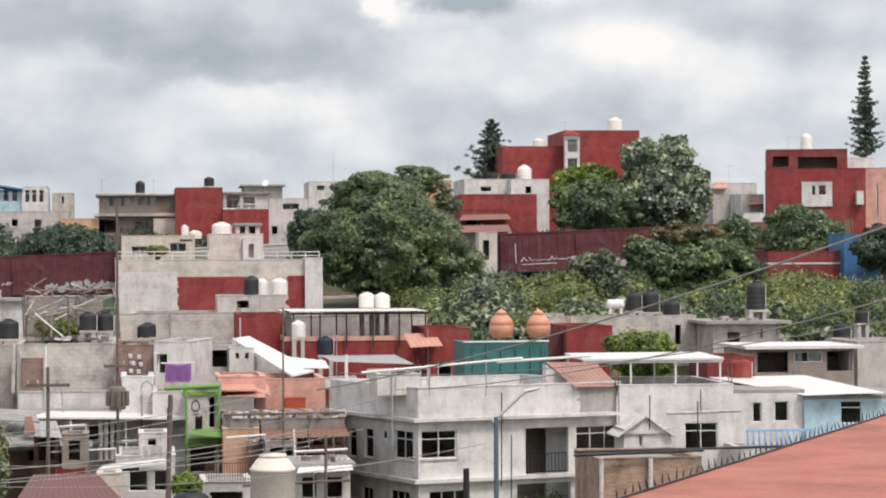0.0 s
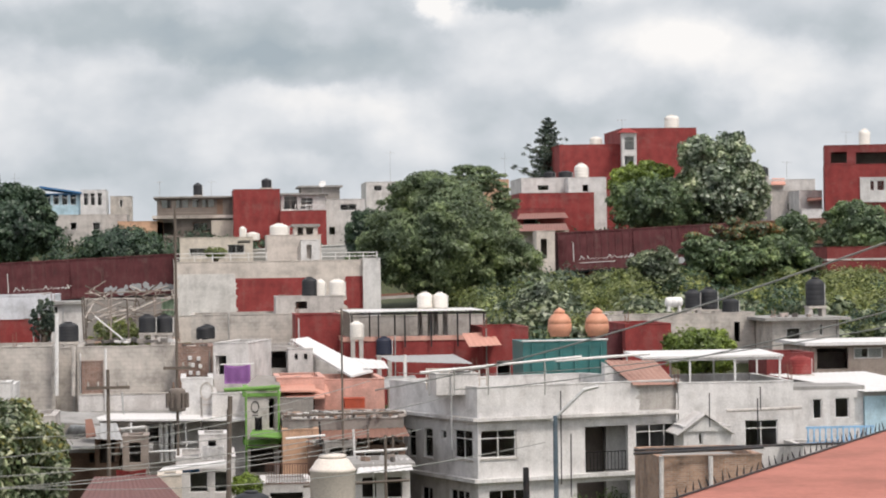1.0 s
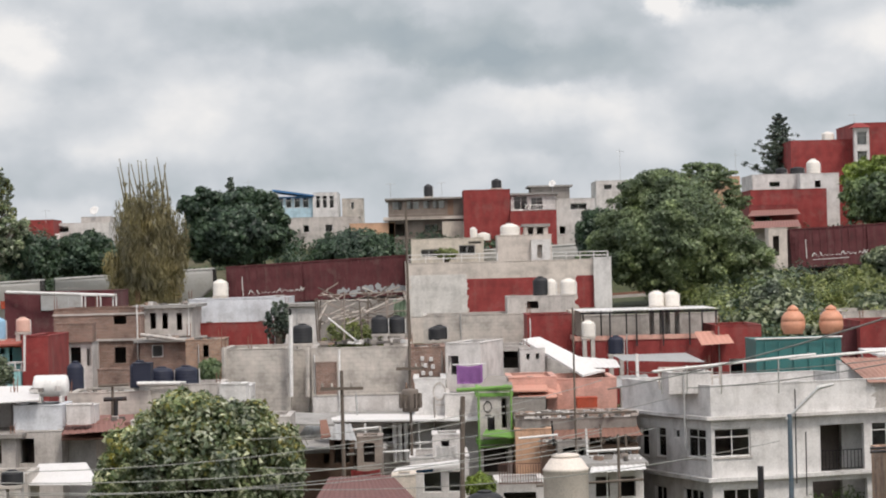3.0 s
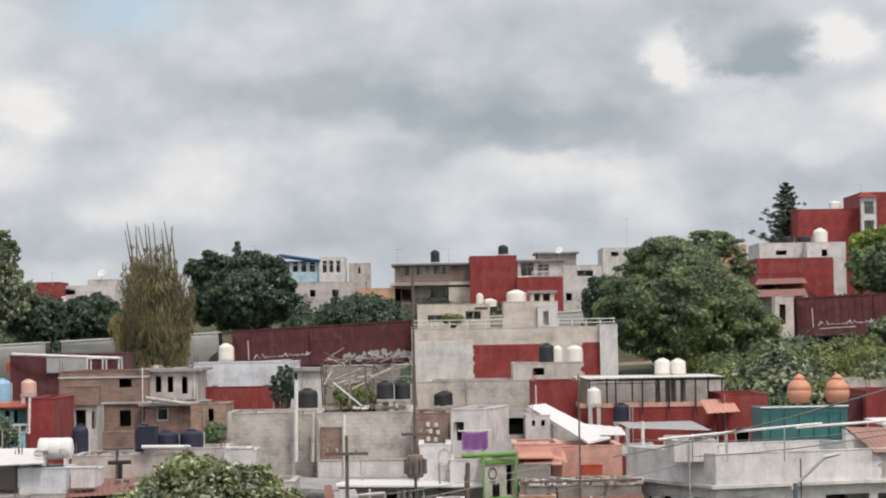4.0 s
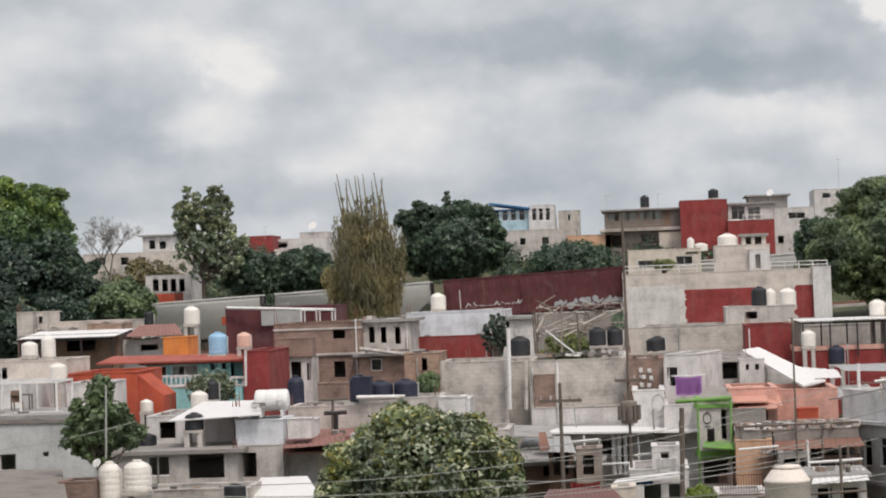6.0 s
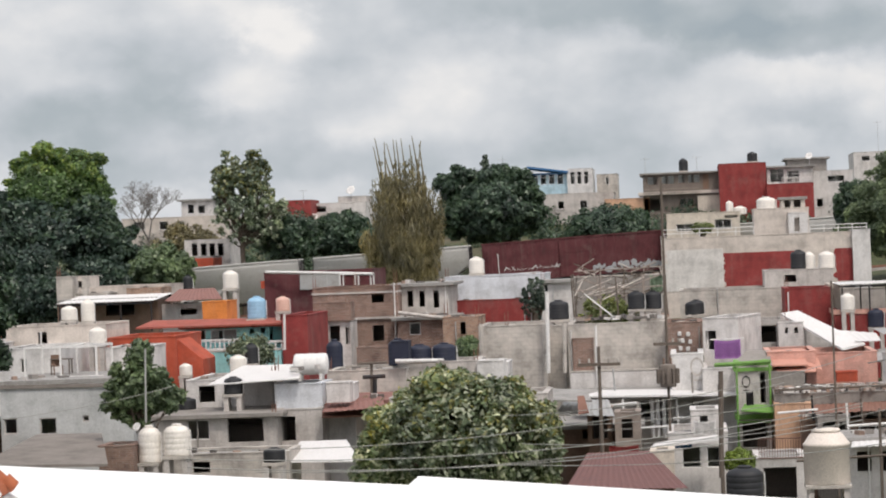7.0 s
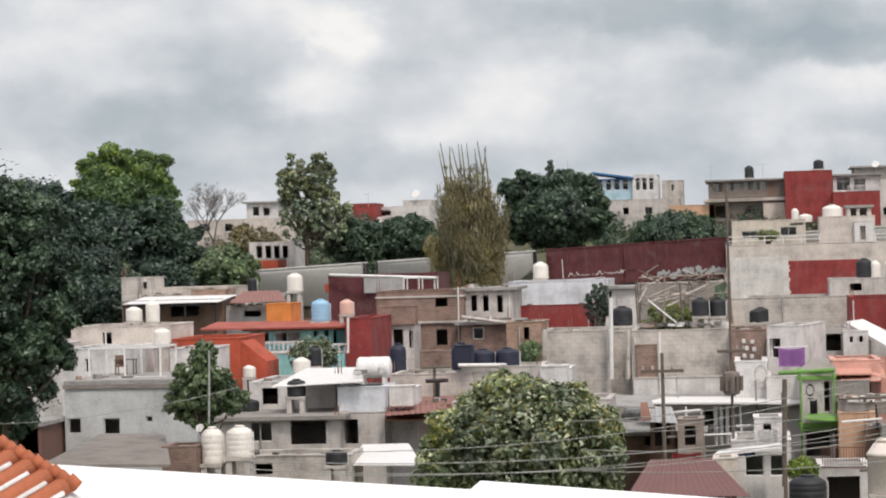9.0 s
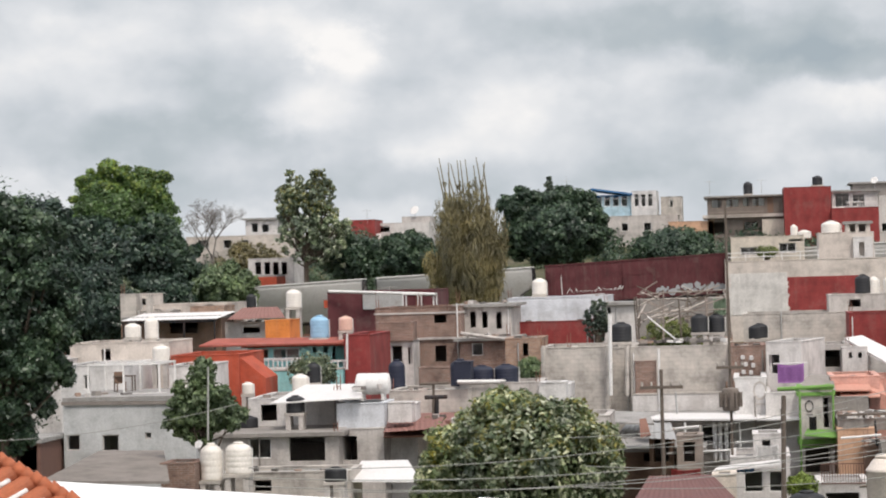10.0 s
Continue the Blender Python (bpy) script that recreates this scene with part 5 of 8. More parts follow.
def paint_patch(label, x, y, z0, z1, w, mat, seed=1, rough_left=True, rz=0.0):
    """A coat of paint on a wall, as a thin skin whose one edge was left ragged."""
    rng = random.Random(seed)
    bm = bmesh.new()
    n = 14
    left = [(rng.uniform(0, 0.3) if rough_left else 0.0) for i in range(n + 1)]
    rows = []
    for k in (0.0, -0.012):
        rows.append([(bm.verts.new((left[i], k, (z1 - z0) * i / n)), bm.verts.new((w, k, (z1 - z0) * i / n))) for i in range(n + 1)])
    for i in range(n):
        for r in rows:
            bm.faces.new((r[i][0], r[i][1], r[i + 1][1], r[i + 1][0]))
        for j in (0, 1):
            bm.faces.new((rows[0][i][j], rows[0][i + 1][j], rows[1][i + 1][j], rows[1][i][j]))
    for i in (0, n):
        bm.faces.new((rows[0][i][0], rows[0][i][1], rows[1][i][1], rows[1][i][0]))
    ob = new("paint_coat", mesh_of("paint_coat", bm, mat))
    ob.matrix_world = pose(x, y, z0, 0, 0, rz)
    return tagged(ob, label, "wall paint", "", "structure")


def domed_tank(label, x, y, z, r, h, mat):
    e = thing("water_tank", label, "water tank", x, y, z, 0, "rooftop water tanks")
    bm = bmesh.new()
    lathe(bm, [(r * 0.96, 0), (r, 0.05), (r, h * 0.68), (r * 1.03, h * 0.69), (r * 1.03, h * 0.73), (r * 0.97, h * 0.75), (r * 0.72, h * 0.9), (r * 0.6, h * 0.93)])
    part("body", bm, mat, e)
    bm = bmesh.new()
    lathe(bm, [(r * 0.62, h * 0.932), (r * 0.62, h * 0.98), (r * 0.5, h)], 18)
    part("lid", bm, mat, e)
    return e


def makeshift_frame(label, x, y, z, w, dep, h, n, seed):
    """Crossed bare poles tied into a rough roof frame."""
    rng = random.Random(seed)
    e = thing("makeshift_frame", label, "frame", x, y, z)
    for i in range(5):
        for k in (0.0, dep):
            bm = bmesh.new()
            u = w * i / 4 + rng.uniform(-0.15, 0.15)
            rod(bm, (u, k, 0), (u + rng.uniform(-0.1, 0.1), k, h * rng.uniform(0.75, 1.1)), 0.05, 0.04, 6)
            part("upright", bm, BROWNG if i % 2 else TIMBER, e)
    for i in range(n):
        bm = bmesh.new()
        a = Vector((rng.uniform(0, w), rng.uniform(0, dep), h * rng.uniform(0.35, 1.0)))
        b = a + Vector((rng.uniform(-1.6, 1.6), rng.uniform(-0.8, 0.8), rng.uniform(-0.7, 0.6)))
        b.x, b.y, b.z = min(w, max(0.0, b.x)), min(dep, max(0.0, b.y)), max(0.1, b.z)
        rod(bm, a, b, rng.uniform(0.018, 0.04), None, 6)
        part("pole", bm, rng.choice((BROWNG, BEIGE, TIMBER, TIMBER)), e)
    for k in (0.55, 0.95):
        bm = bmesh.new()
        rod(bm, (0, 0, h * k), (w, 0, h * k + 0.1), 0.028)
        part("beam", bm, BROWNG, e)
    return e


MOSSY = plaster("mossy cement", (0.215, 0.19, 0.17), 0.5)
CREAMT = sheet("sun-bleached cream plastic", (0.70, 0.63, 0.56), 0.6, 0.0, 0.2, (0.42, 0.34, 0.28))


def slope_wall(label, x, y, w, dep, zl, zr, mat):
    """A plain wall end whose top falls from left to right."""
    z = ground_z(y, x) - 0.5
    e = thing("sloped_wall", label, "wall", x, y, z)
    bm = bmesh.new()
    v = [bm.verts.new(p) for p in ((0, 0, 0), (w, 0, 0), (w, 0, zr - z), (0, 0, zl - z), (0, dep, 0), (w, dep, 0), (w, dep, zr - z), (0, dep, zl - z))]
    for f in ((0, 1, 2, 3), (5, 4, 7, 6), (1, 5, 6, 2), (4, 0, 3, 7), (3, 2, 6, 7), (4, 5, 1, 0)):
        bm.faces.new([v[i] for i in f])
    part("wall", bm, mat, e)
    return e


# ---- the place ----
house("two-storey grey-brown house with wide eaves on the hilltop", -3.39, 232, 20.67, 6.97, 8, GREYBROWN, front=[(0.36, 1.34, 19.56, 20.40, "cur"), (1.67, 2.91, 19.59, 20.43, "cur"), (3.18, 3.90, 19.62, 20.46, "cur"), (4.07, 5.26, 19.61, 20.44, "cur"), (5.48, 6.03, 19.02, 20.42, "door"), (0.54, 1.72, 17.16, 18.31, "hole"), (3.25, 4.60, 17.43, 18.31, "win")], parapet=0, over=0.3, trim=CONCD, bands=((18.65, 0.28, 0.45, BEIGE),), frame_mat=BROWNW)
house("cream side extension with a plain wall", 1.57, 230.5, 18.36, 2.36, 6, CREAM, parapet=0.2)
house("tall brick-red house with a plain gable wall", 3.54, 228, 21.11, 4.22, 9, RED)
house("lower brick-red wing below a terrace", 7.72, 227, 19.09, 4.17, 6, RED)
house("white upper storey with pale green windows", 8.02, 234, 20.92, 4.19, 6, WHITE, front=[(0.27, 1.58, 19.35, 20.66, "win"), (1.84, 2.99, 19.35, 20.5, "win")], parapet=0, over=0.3)
house("grey concrete house with a dark sheet roof", 10.21, 240, 21.8, 3.66, 6, CONCD, parapet=0, over=0.3)
house("white two-storey house beside the red wing", 12.36, 236, 20.34, 3.66, 8, WHITE, front=[(0.21, 0.84, 17, 17.8, "sill"), (1.28, 2.87, 19.28, 19.91, "win")])
house("pale blue hilltop house with windows under a blue roof", -14.94, 250, 21.64, 3.80, 8, PALEBLUE, front=[(0.27, 0.88, 20.52, 21.59, "win"), (1.12, 1.72, 20.50, 21.57, "win"), (1.96, 2.56, 20.49, 21.56, "win"), (2.80, 3.41, 20.48, 21.55, "win")], parapet=0, over=0.0, trim=BLUEP, frame_mat=WPAINT)
house("white end of the blue hilltop house", -11.12, 249.6, 21.91, 2.47, 8, CLEANW, front=[(0.28, 0.77, 20.40, 21.64, "win"), (0.95, 1.44, 20.39, 21.63, "win"), (1.63, 2.12, 20.38, 21.62, "win")], parapet=0.1)
roof_sheet("bright blue roof slab sloping over the hilltop house", [(-15.07, 249.4, 22.37), (-10.98, 249.4, 21.74), (-10.98, 258.2, 21.74), (-15.07, 258.2, 22.37)], BLUEP, thick=0.18)
house("small grey block behind the blue house", -8.39, 255, 21.41, 2.13, 5, CONC, front=[(0.9, 1.24, 20.33, 21.12, "win")])
house("grey concrete house with small windows", -13.16, 238, 19.22, 6.89, 9, GREYW, front=[(1.57, 2.19, 17.8, 18.54, "sill"), (3.65, 4.39, 17.79, 18.54, "sill")])
house("small orange flat-roofed house", -6.98, 232, 18.41, 4.14, 6, PEACH)
house("far white house with a terrace roof", 17.92, 262, 22.8, 3.84, 8, WHITE, front=[(0.78, 1.66, 21.86, 22.45, "win")])
house("far ochre house among trees", 26.27, 255, 22.67, 5.81, 8, PEACH, front=[(2.04, 3.2, 20.94, 21.98, "sill")])
house("brick-red hilltop house with a plain side wall", 33.99, 232, 25.05, 5.88, 10, RED)
house("taller brick-red house with white window panels", 39.7, 231, 26.48, 7.07, 10, RED, front=[(0.06, 1.29, 24.26, 25.95, "win"), (0.06, 1.28, 23, 24, "win")])
house("white house with a flat roof and terrace", 29.57, 226, 21.78, 7.79, 8, WHITE, front=[(1.46, 2.49, 20.65, 21.16, "win")])
house("brick-red house with small white windows", 28.32, 218, 20.17, 6.61, 7, RED, front=[(2.5, 3, 17.54, 18.83, "win")])
house("low dark red house front with a balcony", 27.51, 213, 18.72, 4.15, 5, REDD, front=[(0.49, 1.71, 17.37, 18.1, "hole")])
house("beige house with brown windows below the red roof", 26.02, 207, 16.8, 4.98, 5, BEIGE, front=[(2.61, 3.32, 14.69, 16.1, "win"), (0.71, 1.66, 14.69, 15.87, "win")])
house("red hilltop house with an open roof terrace", 52.29, 205, 21.88, 8.16, 8, RED, rz=-13.31)
house("white framed window panel on the red house", 55.07, 204.2, 20.76, 2.52, 0.35, CLEANW, rz=-13.31, base=18.74, front=[(0.8, 1.17, 19.67, 20.54, "win"), (1.36, 2.01, 19.67, 20.54, "win")], parapet=0.02, name="window_panel")
house("dark red roof pavilion with open sides", 52.45, 205.6, 23.52, 6.69, 6, REDD, rz=-13.31, base=21.9, front=[(0.52, 1.84, 22.08, 22.98, "hole"), (2.58, 5.86, 21.96, 22.91, "hole")], parapet=0.12)
house("salmon-red house wing beside the red house", 60.25, 203.2, 21.9, 5, 7, PINK, rz=-13.31, front=[(0.88, 1.06, 17.8, 20.62, "win")])
house("white roof parapet behind the red house", 60.19, 209, 23, 2.58, 3, WHITE, base=22.03, parapet=0.1, name="parapet")
house("white cooling unit on the red house", 59.34, 202.6, 19.96, 0.58, 0.5, CLEANW, base=18.88, parapet=0.02, name="cooling_unit")
house("white hillside house with a tiled edge", 51.99, 225, 21.36, 4.49, 8, WHITE, front=[(1.32, 1.85, 19.29, 20.07, "sill"), (2.64, 3.7, 19.29, 19.81, "sill")])
house("small white house lower on the slope", 50.26, 216, 20.07, 3.45, 6, GREYW, front=[(1.42, 2.03, 18.33, 19.08, "sill")])
house("low red house wall above the bank", 43.96, 172, 14.86, 5.7, 5, REDD, parapet=0.2, bands=((13.95, 0.12, 0.04, WHITE),))
house("blue container-like shed above the bank", 49.13, 171, 16.02, 4.32, 4, BLUEP, parapet=0.1)
house("small white upper house behind the conifer", -47.36, 236, 20.1, 3.12, 6, WHITE, front=[(0.58, 1.24, 18.72, 19.64, "win"), (1.57, 2.28, 18.69, 19.5, "win")], parapet=0, over=0.35)
house("long beige hillside house in the shade", -50.94, 226, 18.25, 9.99, 8, BEIGE, front=[(3.47, 4.26, 17.15, 17.93, "sill"), (5.04, 5.83, 17.1, 17.88, "sill"), (1.09, 2.15, 17.22, 17.99, "sill")], parapet=0.2)
house("white porch house with columns", -41, 205, 15.91, 3.8, 6, WHITE, front=[(0.6, 1.08, 14.63, 15.66, "hole"), (1.36, 1.84, 14.61, 15.64, "hole"), (2.08, 2.55, 14.58, 15.61, "hole"), (2.79, 3.26, 14.56, 15.59, "hole")], parapet=0.2)
house("low red roofed annex", -40.5, 200, 14.56, 2.79, 4, ORANGERED, parapet=0)
house("far red house on the ridge", -40.63, 258, 20.1, 2.49, 6, RED)
house("far white house with a dish on the ridge", -38.74, 262, 19.77, 5.76, 7, WHITE, front=[(0.53, 1.61, 18.82, 19.55, "win")])
house("small far house with a hipped red roof", -36.38, 266, 20.48, 3.04, 5, GREYW)
house("far pale house on the ridge behind trees", -45.02, 262, 19.7, 3.93, 6, WHITE)
house("pale yellow far house behind the dark tree", -18.03, 262, 22.31, 2.48, 6, CREAM)
house("cream rooftop house with pale windows", -1.11, 190, 16.32, 5.49, 7, CREAM, front=[(0.72, 1.98, 14.97, 15.56, "win"), (3.59, 4.85, 15.04, 15.8, "win"), (4.35, 5.36, 15.89, 16.1, "hole")], parapet=0.2)
house("large beige rendered building with faded walls", -1.29, 155, 14.39, 12.6, 12, BEIGE, parapet=0.9)
house("beige stair tower on the large building", 4.46, 156, 15.99, 3.35, 4, BEIGE, base=13.72, parapet=0.2)
house("white painted stair head with an arched opening", 6.54, 155.6, 15.67, 1.19, 1.8, CLEANW, base=14.27, front=[(0.35, 0.67, 14.55, 15.39, "hole")], parapet=0.1)
house("cream end pier of the large building", 10.31, 154.6, 14.49, 1.08, 3, CLEANW, parapet=0.3, name="wall_pier")
paint_patch("brick-red paint coat on the beige wall", 2.35, 154.99, 11.26, 13.38, 4.43, RED, 1)
paint_patch("brick-red paint coat on the beige wall", 9.07, 154.99, 11.43, 13.42, 1.29, RED, 2)
house("grey concrete outbuilding with a flat roof", -0.25, 142, 11.38, 6.04, 7, CONC, front=[], parapet=0.25)
house("small grey roof room with tanks", 4.62, 145, 12.3, 3.9, 4, GREYW, front=[(1.14, 1.79, 11.62, 12.04, "hole")], parapet=0.1, over=0.2)
house("brick-red block beside the terrace", 5.39, 136, 11.4, 2.44, 5, RED)
house("cream block beside the red wall", 7.77, 136.5, 11.53, 0.58, 4, CREAM)
house("long brick-red house with a roofed terrace", 7.74, 132, 10.24, 7.68, 8, RED, parapet=0.8, bands=((10.06, 0.25, 0.05, PINK),))
canopy("long white sheet roof over an open terrace", 8.02, 131.6, 11.62, 7.25, 7, 0.02, WSHEET, 1.9, 6, post_mat=IRON)
wall_block("grey back wall of the terrace", 8.51, 139.5, 11.19, 7.59, 0.2, GREYW, base=9.62)
house("brick-red house with a tiled awning", 14.89, 130, 10.7, 2.37, 6, RED, front=[(0.68, 1.42, 8.17, 8.99, "win")])
house("teal sheet-metal tank tower", 15.4, 118, 10.28, 4.01, 4, TEAL, parapet=0.1, name="tank_tower")
house("plain dark red house block", 21, 128, 10.53, 1.09, 5, MAROON)
house("brick-red house behind the white canopy", 21.86, 127, 10.83, 2.38, 6, RED)
house("long grey concrete rear wall house", 22.6, 137, 11.13, 8.27, 8, CONC, front=[(7.09, 7.41, 9.54, 10.64, "hole")], parapet=0.25)
house("small grey house with a flat overhanging roof", 30.91, 133, 10.92, 3.69, 6, CONC, front=[(0.75, 1.56, 9.4, 10.37, "win"), (2.6, 2.81, 9.93, 10.54, "win")], parapet=0, over=0.5)
house("low brown-grey workshop with an open front", 30.79, 124, 9.85, 5.32, 6, BROWNG, front=[(0.3, 1.9, 8.50, 9.55, "hole"), (2.2, 3.7, 9.00, 9.55, "cur"), (3.9, 5.2, 8.55, 9.55, "hole")], parapet=0, over=0.4, trim=WSHEET, side=GREYW)
house("pale block at the end of the slope", 36.88, 126, 9.94, 3.67, 6, GREYW, parapet=0.2)
house("dark red low house wall", 27.36, 119, 9.5, 2.32, 4, REDD, parapet=0.2)
house("large white two-storey house with dark windows", 11.84, 106, 8.78, 9.99, 9, CLEANW, rz=20, front=[(0.15, 1.85, 5.77, 6.97, "sill"), (5.19, 7.33, 4.92, 6.91, "hole"), (7.73, 9.93, 5.81, 6.92, "win"), (4.76, 7.43, 3.4, 4.51, "hole"), (0.51, 2.41, 3.63, 4.4, "win")], left=[(6, 6.85, 5.47, 6.73, "sill"), (4.24, 5.17, 5.53, 6.83, "sill"), (2.86, 3.43, 6.42, 6.82, "win"), (0.31, 2.13, 5.69, 6.93, "sill"), (4.33, 5.5, 3.27, 4.22, "win"), (0.66, 2.61, 3.54, 4.32, "win")], parapet=0.7, bands=((7.36, 0.14, 0.35, WHITE), (4.75, 0.16, 0.3, CLEANW)), frame_mat=WPAINT)
paint_patch("grey weathered bare patch on the white parapet", 19.07, 108.63, 7.54, 8.77, 2.21, CONCM, 5, rz=20)
house("white house annex with a gabled porch", 21.09, 109, 8.65, 5.14, 8, CLEANW, front=[(0.85, 1.06, 5.98, 6.68, "win"), (1.26, 1.41, 6.22, 6.77, "win"), (2.94, 4.42, 5.79, 6.99, "win")], parapet=0.8)
canopy("white flat canopy over a roof terrace", 19.94, 111.5, 9.76, 6.47, 5, 0.1, WSHEET, 1.6, 4, thick=0.1)
house("white and pale blue house with a sheet roof", 26.52, 110.20, 8.35, 3.27, 7, CLEANW, front=[(0.88, 1.30, 6.89, 7.79, "win"), (1.89, 2.54, 6.91, 7.83, "win"), (2.77, 3.21, 6.65, 7.82, "door")], parapet=0, frame_mat=WPAINT)
house("pale blue house front with a brown door", 29.73, 110.00, 8.05, 5.65, 7, PALEBLUE, front=[(1.67, 2.66, 6.79, 7.83, "win")], parapet=0)
house("pale brick yard wall house", 17.35, 94, 6.61, 4.02, 5, BRICKL, parapet=0.2)
house("bare concrete house with block walls", -5.56, 119, 10.39, 4.61, 7, CONC, parapet=0.2)
house("bare concrete side block", -8.62, 120, 10.34, 3.01, 7, CONC, parapet=0.2)
house("exposed brick room beside the pole", -0.92, 118, 10.34, 1.7, 5, BRICK, parapet=0.1)
for px, pz in ((-0.38, 9.95), (0.02, 9.91), (-0.25, 9.62), (0.10, 9.56), (-0.36, 9.26), (-0.01, 9.23)):
    solid_block("pale vent block set in the brick wall", px, 117.86, pz - 0.2, 0.18, 0.13, 0.2, CLEANW, "vent_block")
house("white room with a purple cloth hung outside", 0.8, 117, 10.53, 1.65, 5, WHITE, rz=-14, front=[(0.11, 0.61, 9.1, 9.97, "hole")], parapet=0.1)
house("dark shaded veranda behind the white stair", 3.19, 124, 10.11, 1.72, 5, GREYW, front=[(0.11, 1.22, 9.06, 9.89, "hole")], parapet=0.1)
house("white gable wall beside the stair roof", 4.48, 123, 10, 1.21, 1.5, WHITE, front=[(0.31, 0.47, 9.5, 9.78, "hole"), (0.77, 0.94, 9.5, 9.78, "hole")], parapet=0.03)
slope_wall("white wall under the stair roof", 4.69, 125.4, 2.76, 2.0, 10.23, 8.63, WHITE)
roof_sheet("bright white sheet roof sloping down", [(7.33, 120, 8.8), (8.48, 121, 8.99), (5.58, 126, 10.52), (4.67, 125, 10.44)], WSHEET, thick=0.1)
house("white wall with a painted emblem", -0.69, 113, 9.08, 1.43, 6, CLEANW, front=[(1.17, 1.37, 6.3, 6.88, "hole")], parapet=0.1)
house("white rendered house with a small door", 0.68, 112, 8.43, 1.49, 6, WHITE, front=[], parapet=0.1)
house("bare grey terrace house below the concrete walls", -4.51, 112, 7.41, 3.82, 6, GREYW, front=[(2.34, 2.96, 6.35, 7.15, "win"), (3.08, 3.58, 5.84, 7.19, "hole"), (1.23, 1.97, 5.74, 6.49, "hole")], parapet=0, over=0.4)
house("lime green framed house with open balconies", 2.11, 110, 8.64, 1.45, 5, GREYW, front=[(1.02, 1.38, 7.0, 8.3, "hole"), (0.16, 1.34, 5.07, 6.2, "hole")], parapet=0.1, trim=GREENP, bands=((8.39, 0.16, 0.1, GREENP), (6.3, 0.22, 0.1, GREENP)))
wall_ring("dark round emblem on a grey wall", 2.53, 109.98, 7.94, 0.26, IRON)
house("salmon pink house with a terrace", 5.49, 116, 8.77, 3.16, 6, PINK, front=[(1.3, 2.21, 7.46, 7.72, "hole")], parapet=0.3)
house("salmon house front below a tiled awning", 3.64, 115, 8.94, 2.19, 5, PINK, front=[(0.38, 1.72, 6.96, 7.99, "hole")], parapet=0.2)
house("grey flat roofs crowded with rubble", 3.69, 109, 7.37, 5.26, 5, CONCD, front=[(3.66, 5.02, 5.44, 6.17, "hole")], parapet=0.1, over=0.3)
house("ochre house wall with a shutter", 3.65, 108, 7.02, 1.57, 4, PEACH, parapet=0.05)
house("brown walled house with openings", 4.69, 107, 6.33, 4.14, 4, BROWNW, front=[(0.48, 1.44, 5.15, 6.11, "hole"), (2.4, 3.85, 5.36, 6.08, "win")], parapet=0.1)
house("low white house at the bottom of the slope", -0.87, 103, 6.29, 2.4, 5, WHITE, front=[(0.52, 1.3, 4.87, 5.75, "win"), (1.53, 2.17, 4.86, 5.73, "win")], parapet=0.2)
house("white balcony block with a timber screen", 2.58, 101, 5.33, 1.99, 4, WHITE, front=[(0.3, 1.6, 3.73, 4.98, "hole")], parapet=0.05)
grille("reddish timber slat balcony screen", 2.69, 100.7, 5.33, 1.74, 0.86, SLATS, 17)
house("white balcony slab house", 6.18, 100, 6.15, 2.25, 4, WHITE, front=[(0.34, 0.9, 4.8, 5.59, "hole"), (1.24, 1.92, 4.79, 5.58, "hole")], parapet=0, over=0.2)
house("dark workshop under the near houses", -6.72, 108, 6.42, 4.5, 6, BROWNW, front=[(2.13, 2.96, 5.82, 6.2, "hole")], parapet=0, over=0.3)
house("maroon house with a roof frame", -24.52, 146, 13.24, 6.36, 7, MAROON, front=[(2.21, 4.45, 12.25, 13.02, "win")], parapet=0.4)
house("brick house under construction", -19.61, 132, 12.39, 4.53, 7, BRICK, front=[(3.13, 3.79, 11.56, 12, "hole"), (3.14, 3.74, 9.52, 10.36, "hole")], parapet=0.2, rods=3, bands=((10.69, 0.12, 0.12, GREYW), (12.06, 0.1, 0.05, GREYW)))
house("white unfinished room above the brick house", -15.4, 134, 12.48, 2.83, 6, GREYW, front=[(0.62, 0.93, 11.23, 12.08, "hole"), (1.26, 1.56, 11.21, 12.06, "hole"), (2.02, 2.32, 11.13, 12.04, "hole")], parapet=0, over=0.3)
house("brick house with a small window", -15.02, 131, 10.74, 2.68, 6, BRICK, front=[(0.61, 1.21, 9.81, 10.46, "win")], parapet=0, over=0.3)
house("long white house with a pale blue-grey wall", -13.47, 142, 12.63, 5.61, 7, SKYGREY, parapet=0.1)
house("dark red lower wall house", -13.07, 139, 11.33, 4.39, 4, RED, parapet=0.1)
house("white corner room with dark openings", -7.81, 138, 12.33, 1.86, 5, WHITE, front=[(0.15, 0.39, 11.57, 12.11, "win")], parapet=0, over=0.25)
house("low brick room by the terrace", -12.16, 126, 10.76, 1.85, 4, BRICKL, front=[(0.88, 1.16, 9.91, 10.54, "hole")], parapet=0.1)
house("long concrete house with bare block walls", -9.8, 119, 10.45, 3.22, 6, CONC, parapet=0.15)
# curtains in the first two windows are added only to make them look lit
house("red and aqua house with balconies", -24.72, 123, 10.9, 4.89, 7, AQUA, front=[(0.16, 1.02, 10.16, 10.68, "cur"), (1.25, 2.58, 10.02, 10.68, "cur"), (3.22, 3.44, 10.4, 10.68, "hole"), (3.78, 4.01, 10.39, 10.68, "hole"), (4.23, 4.8, 10.01, 10.68, "hole")], parapet=0, over=0.3, trim=ORANGERED)
house("house with a bright red end wall", -19.71, 122, 11.24, 1.29, 7, RED)
house("small orange cube room on a roof", -24.6, 127, 11.98, 1.27, 3, ORANGE, base=10.91, parapet=0.1)
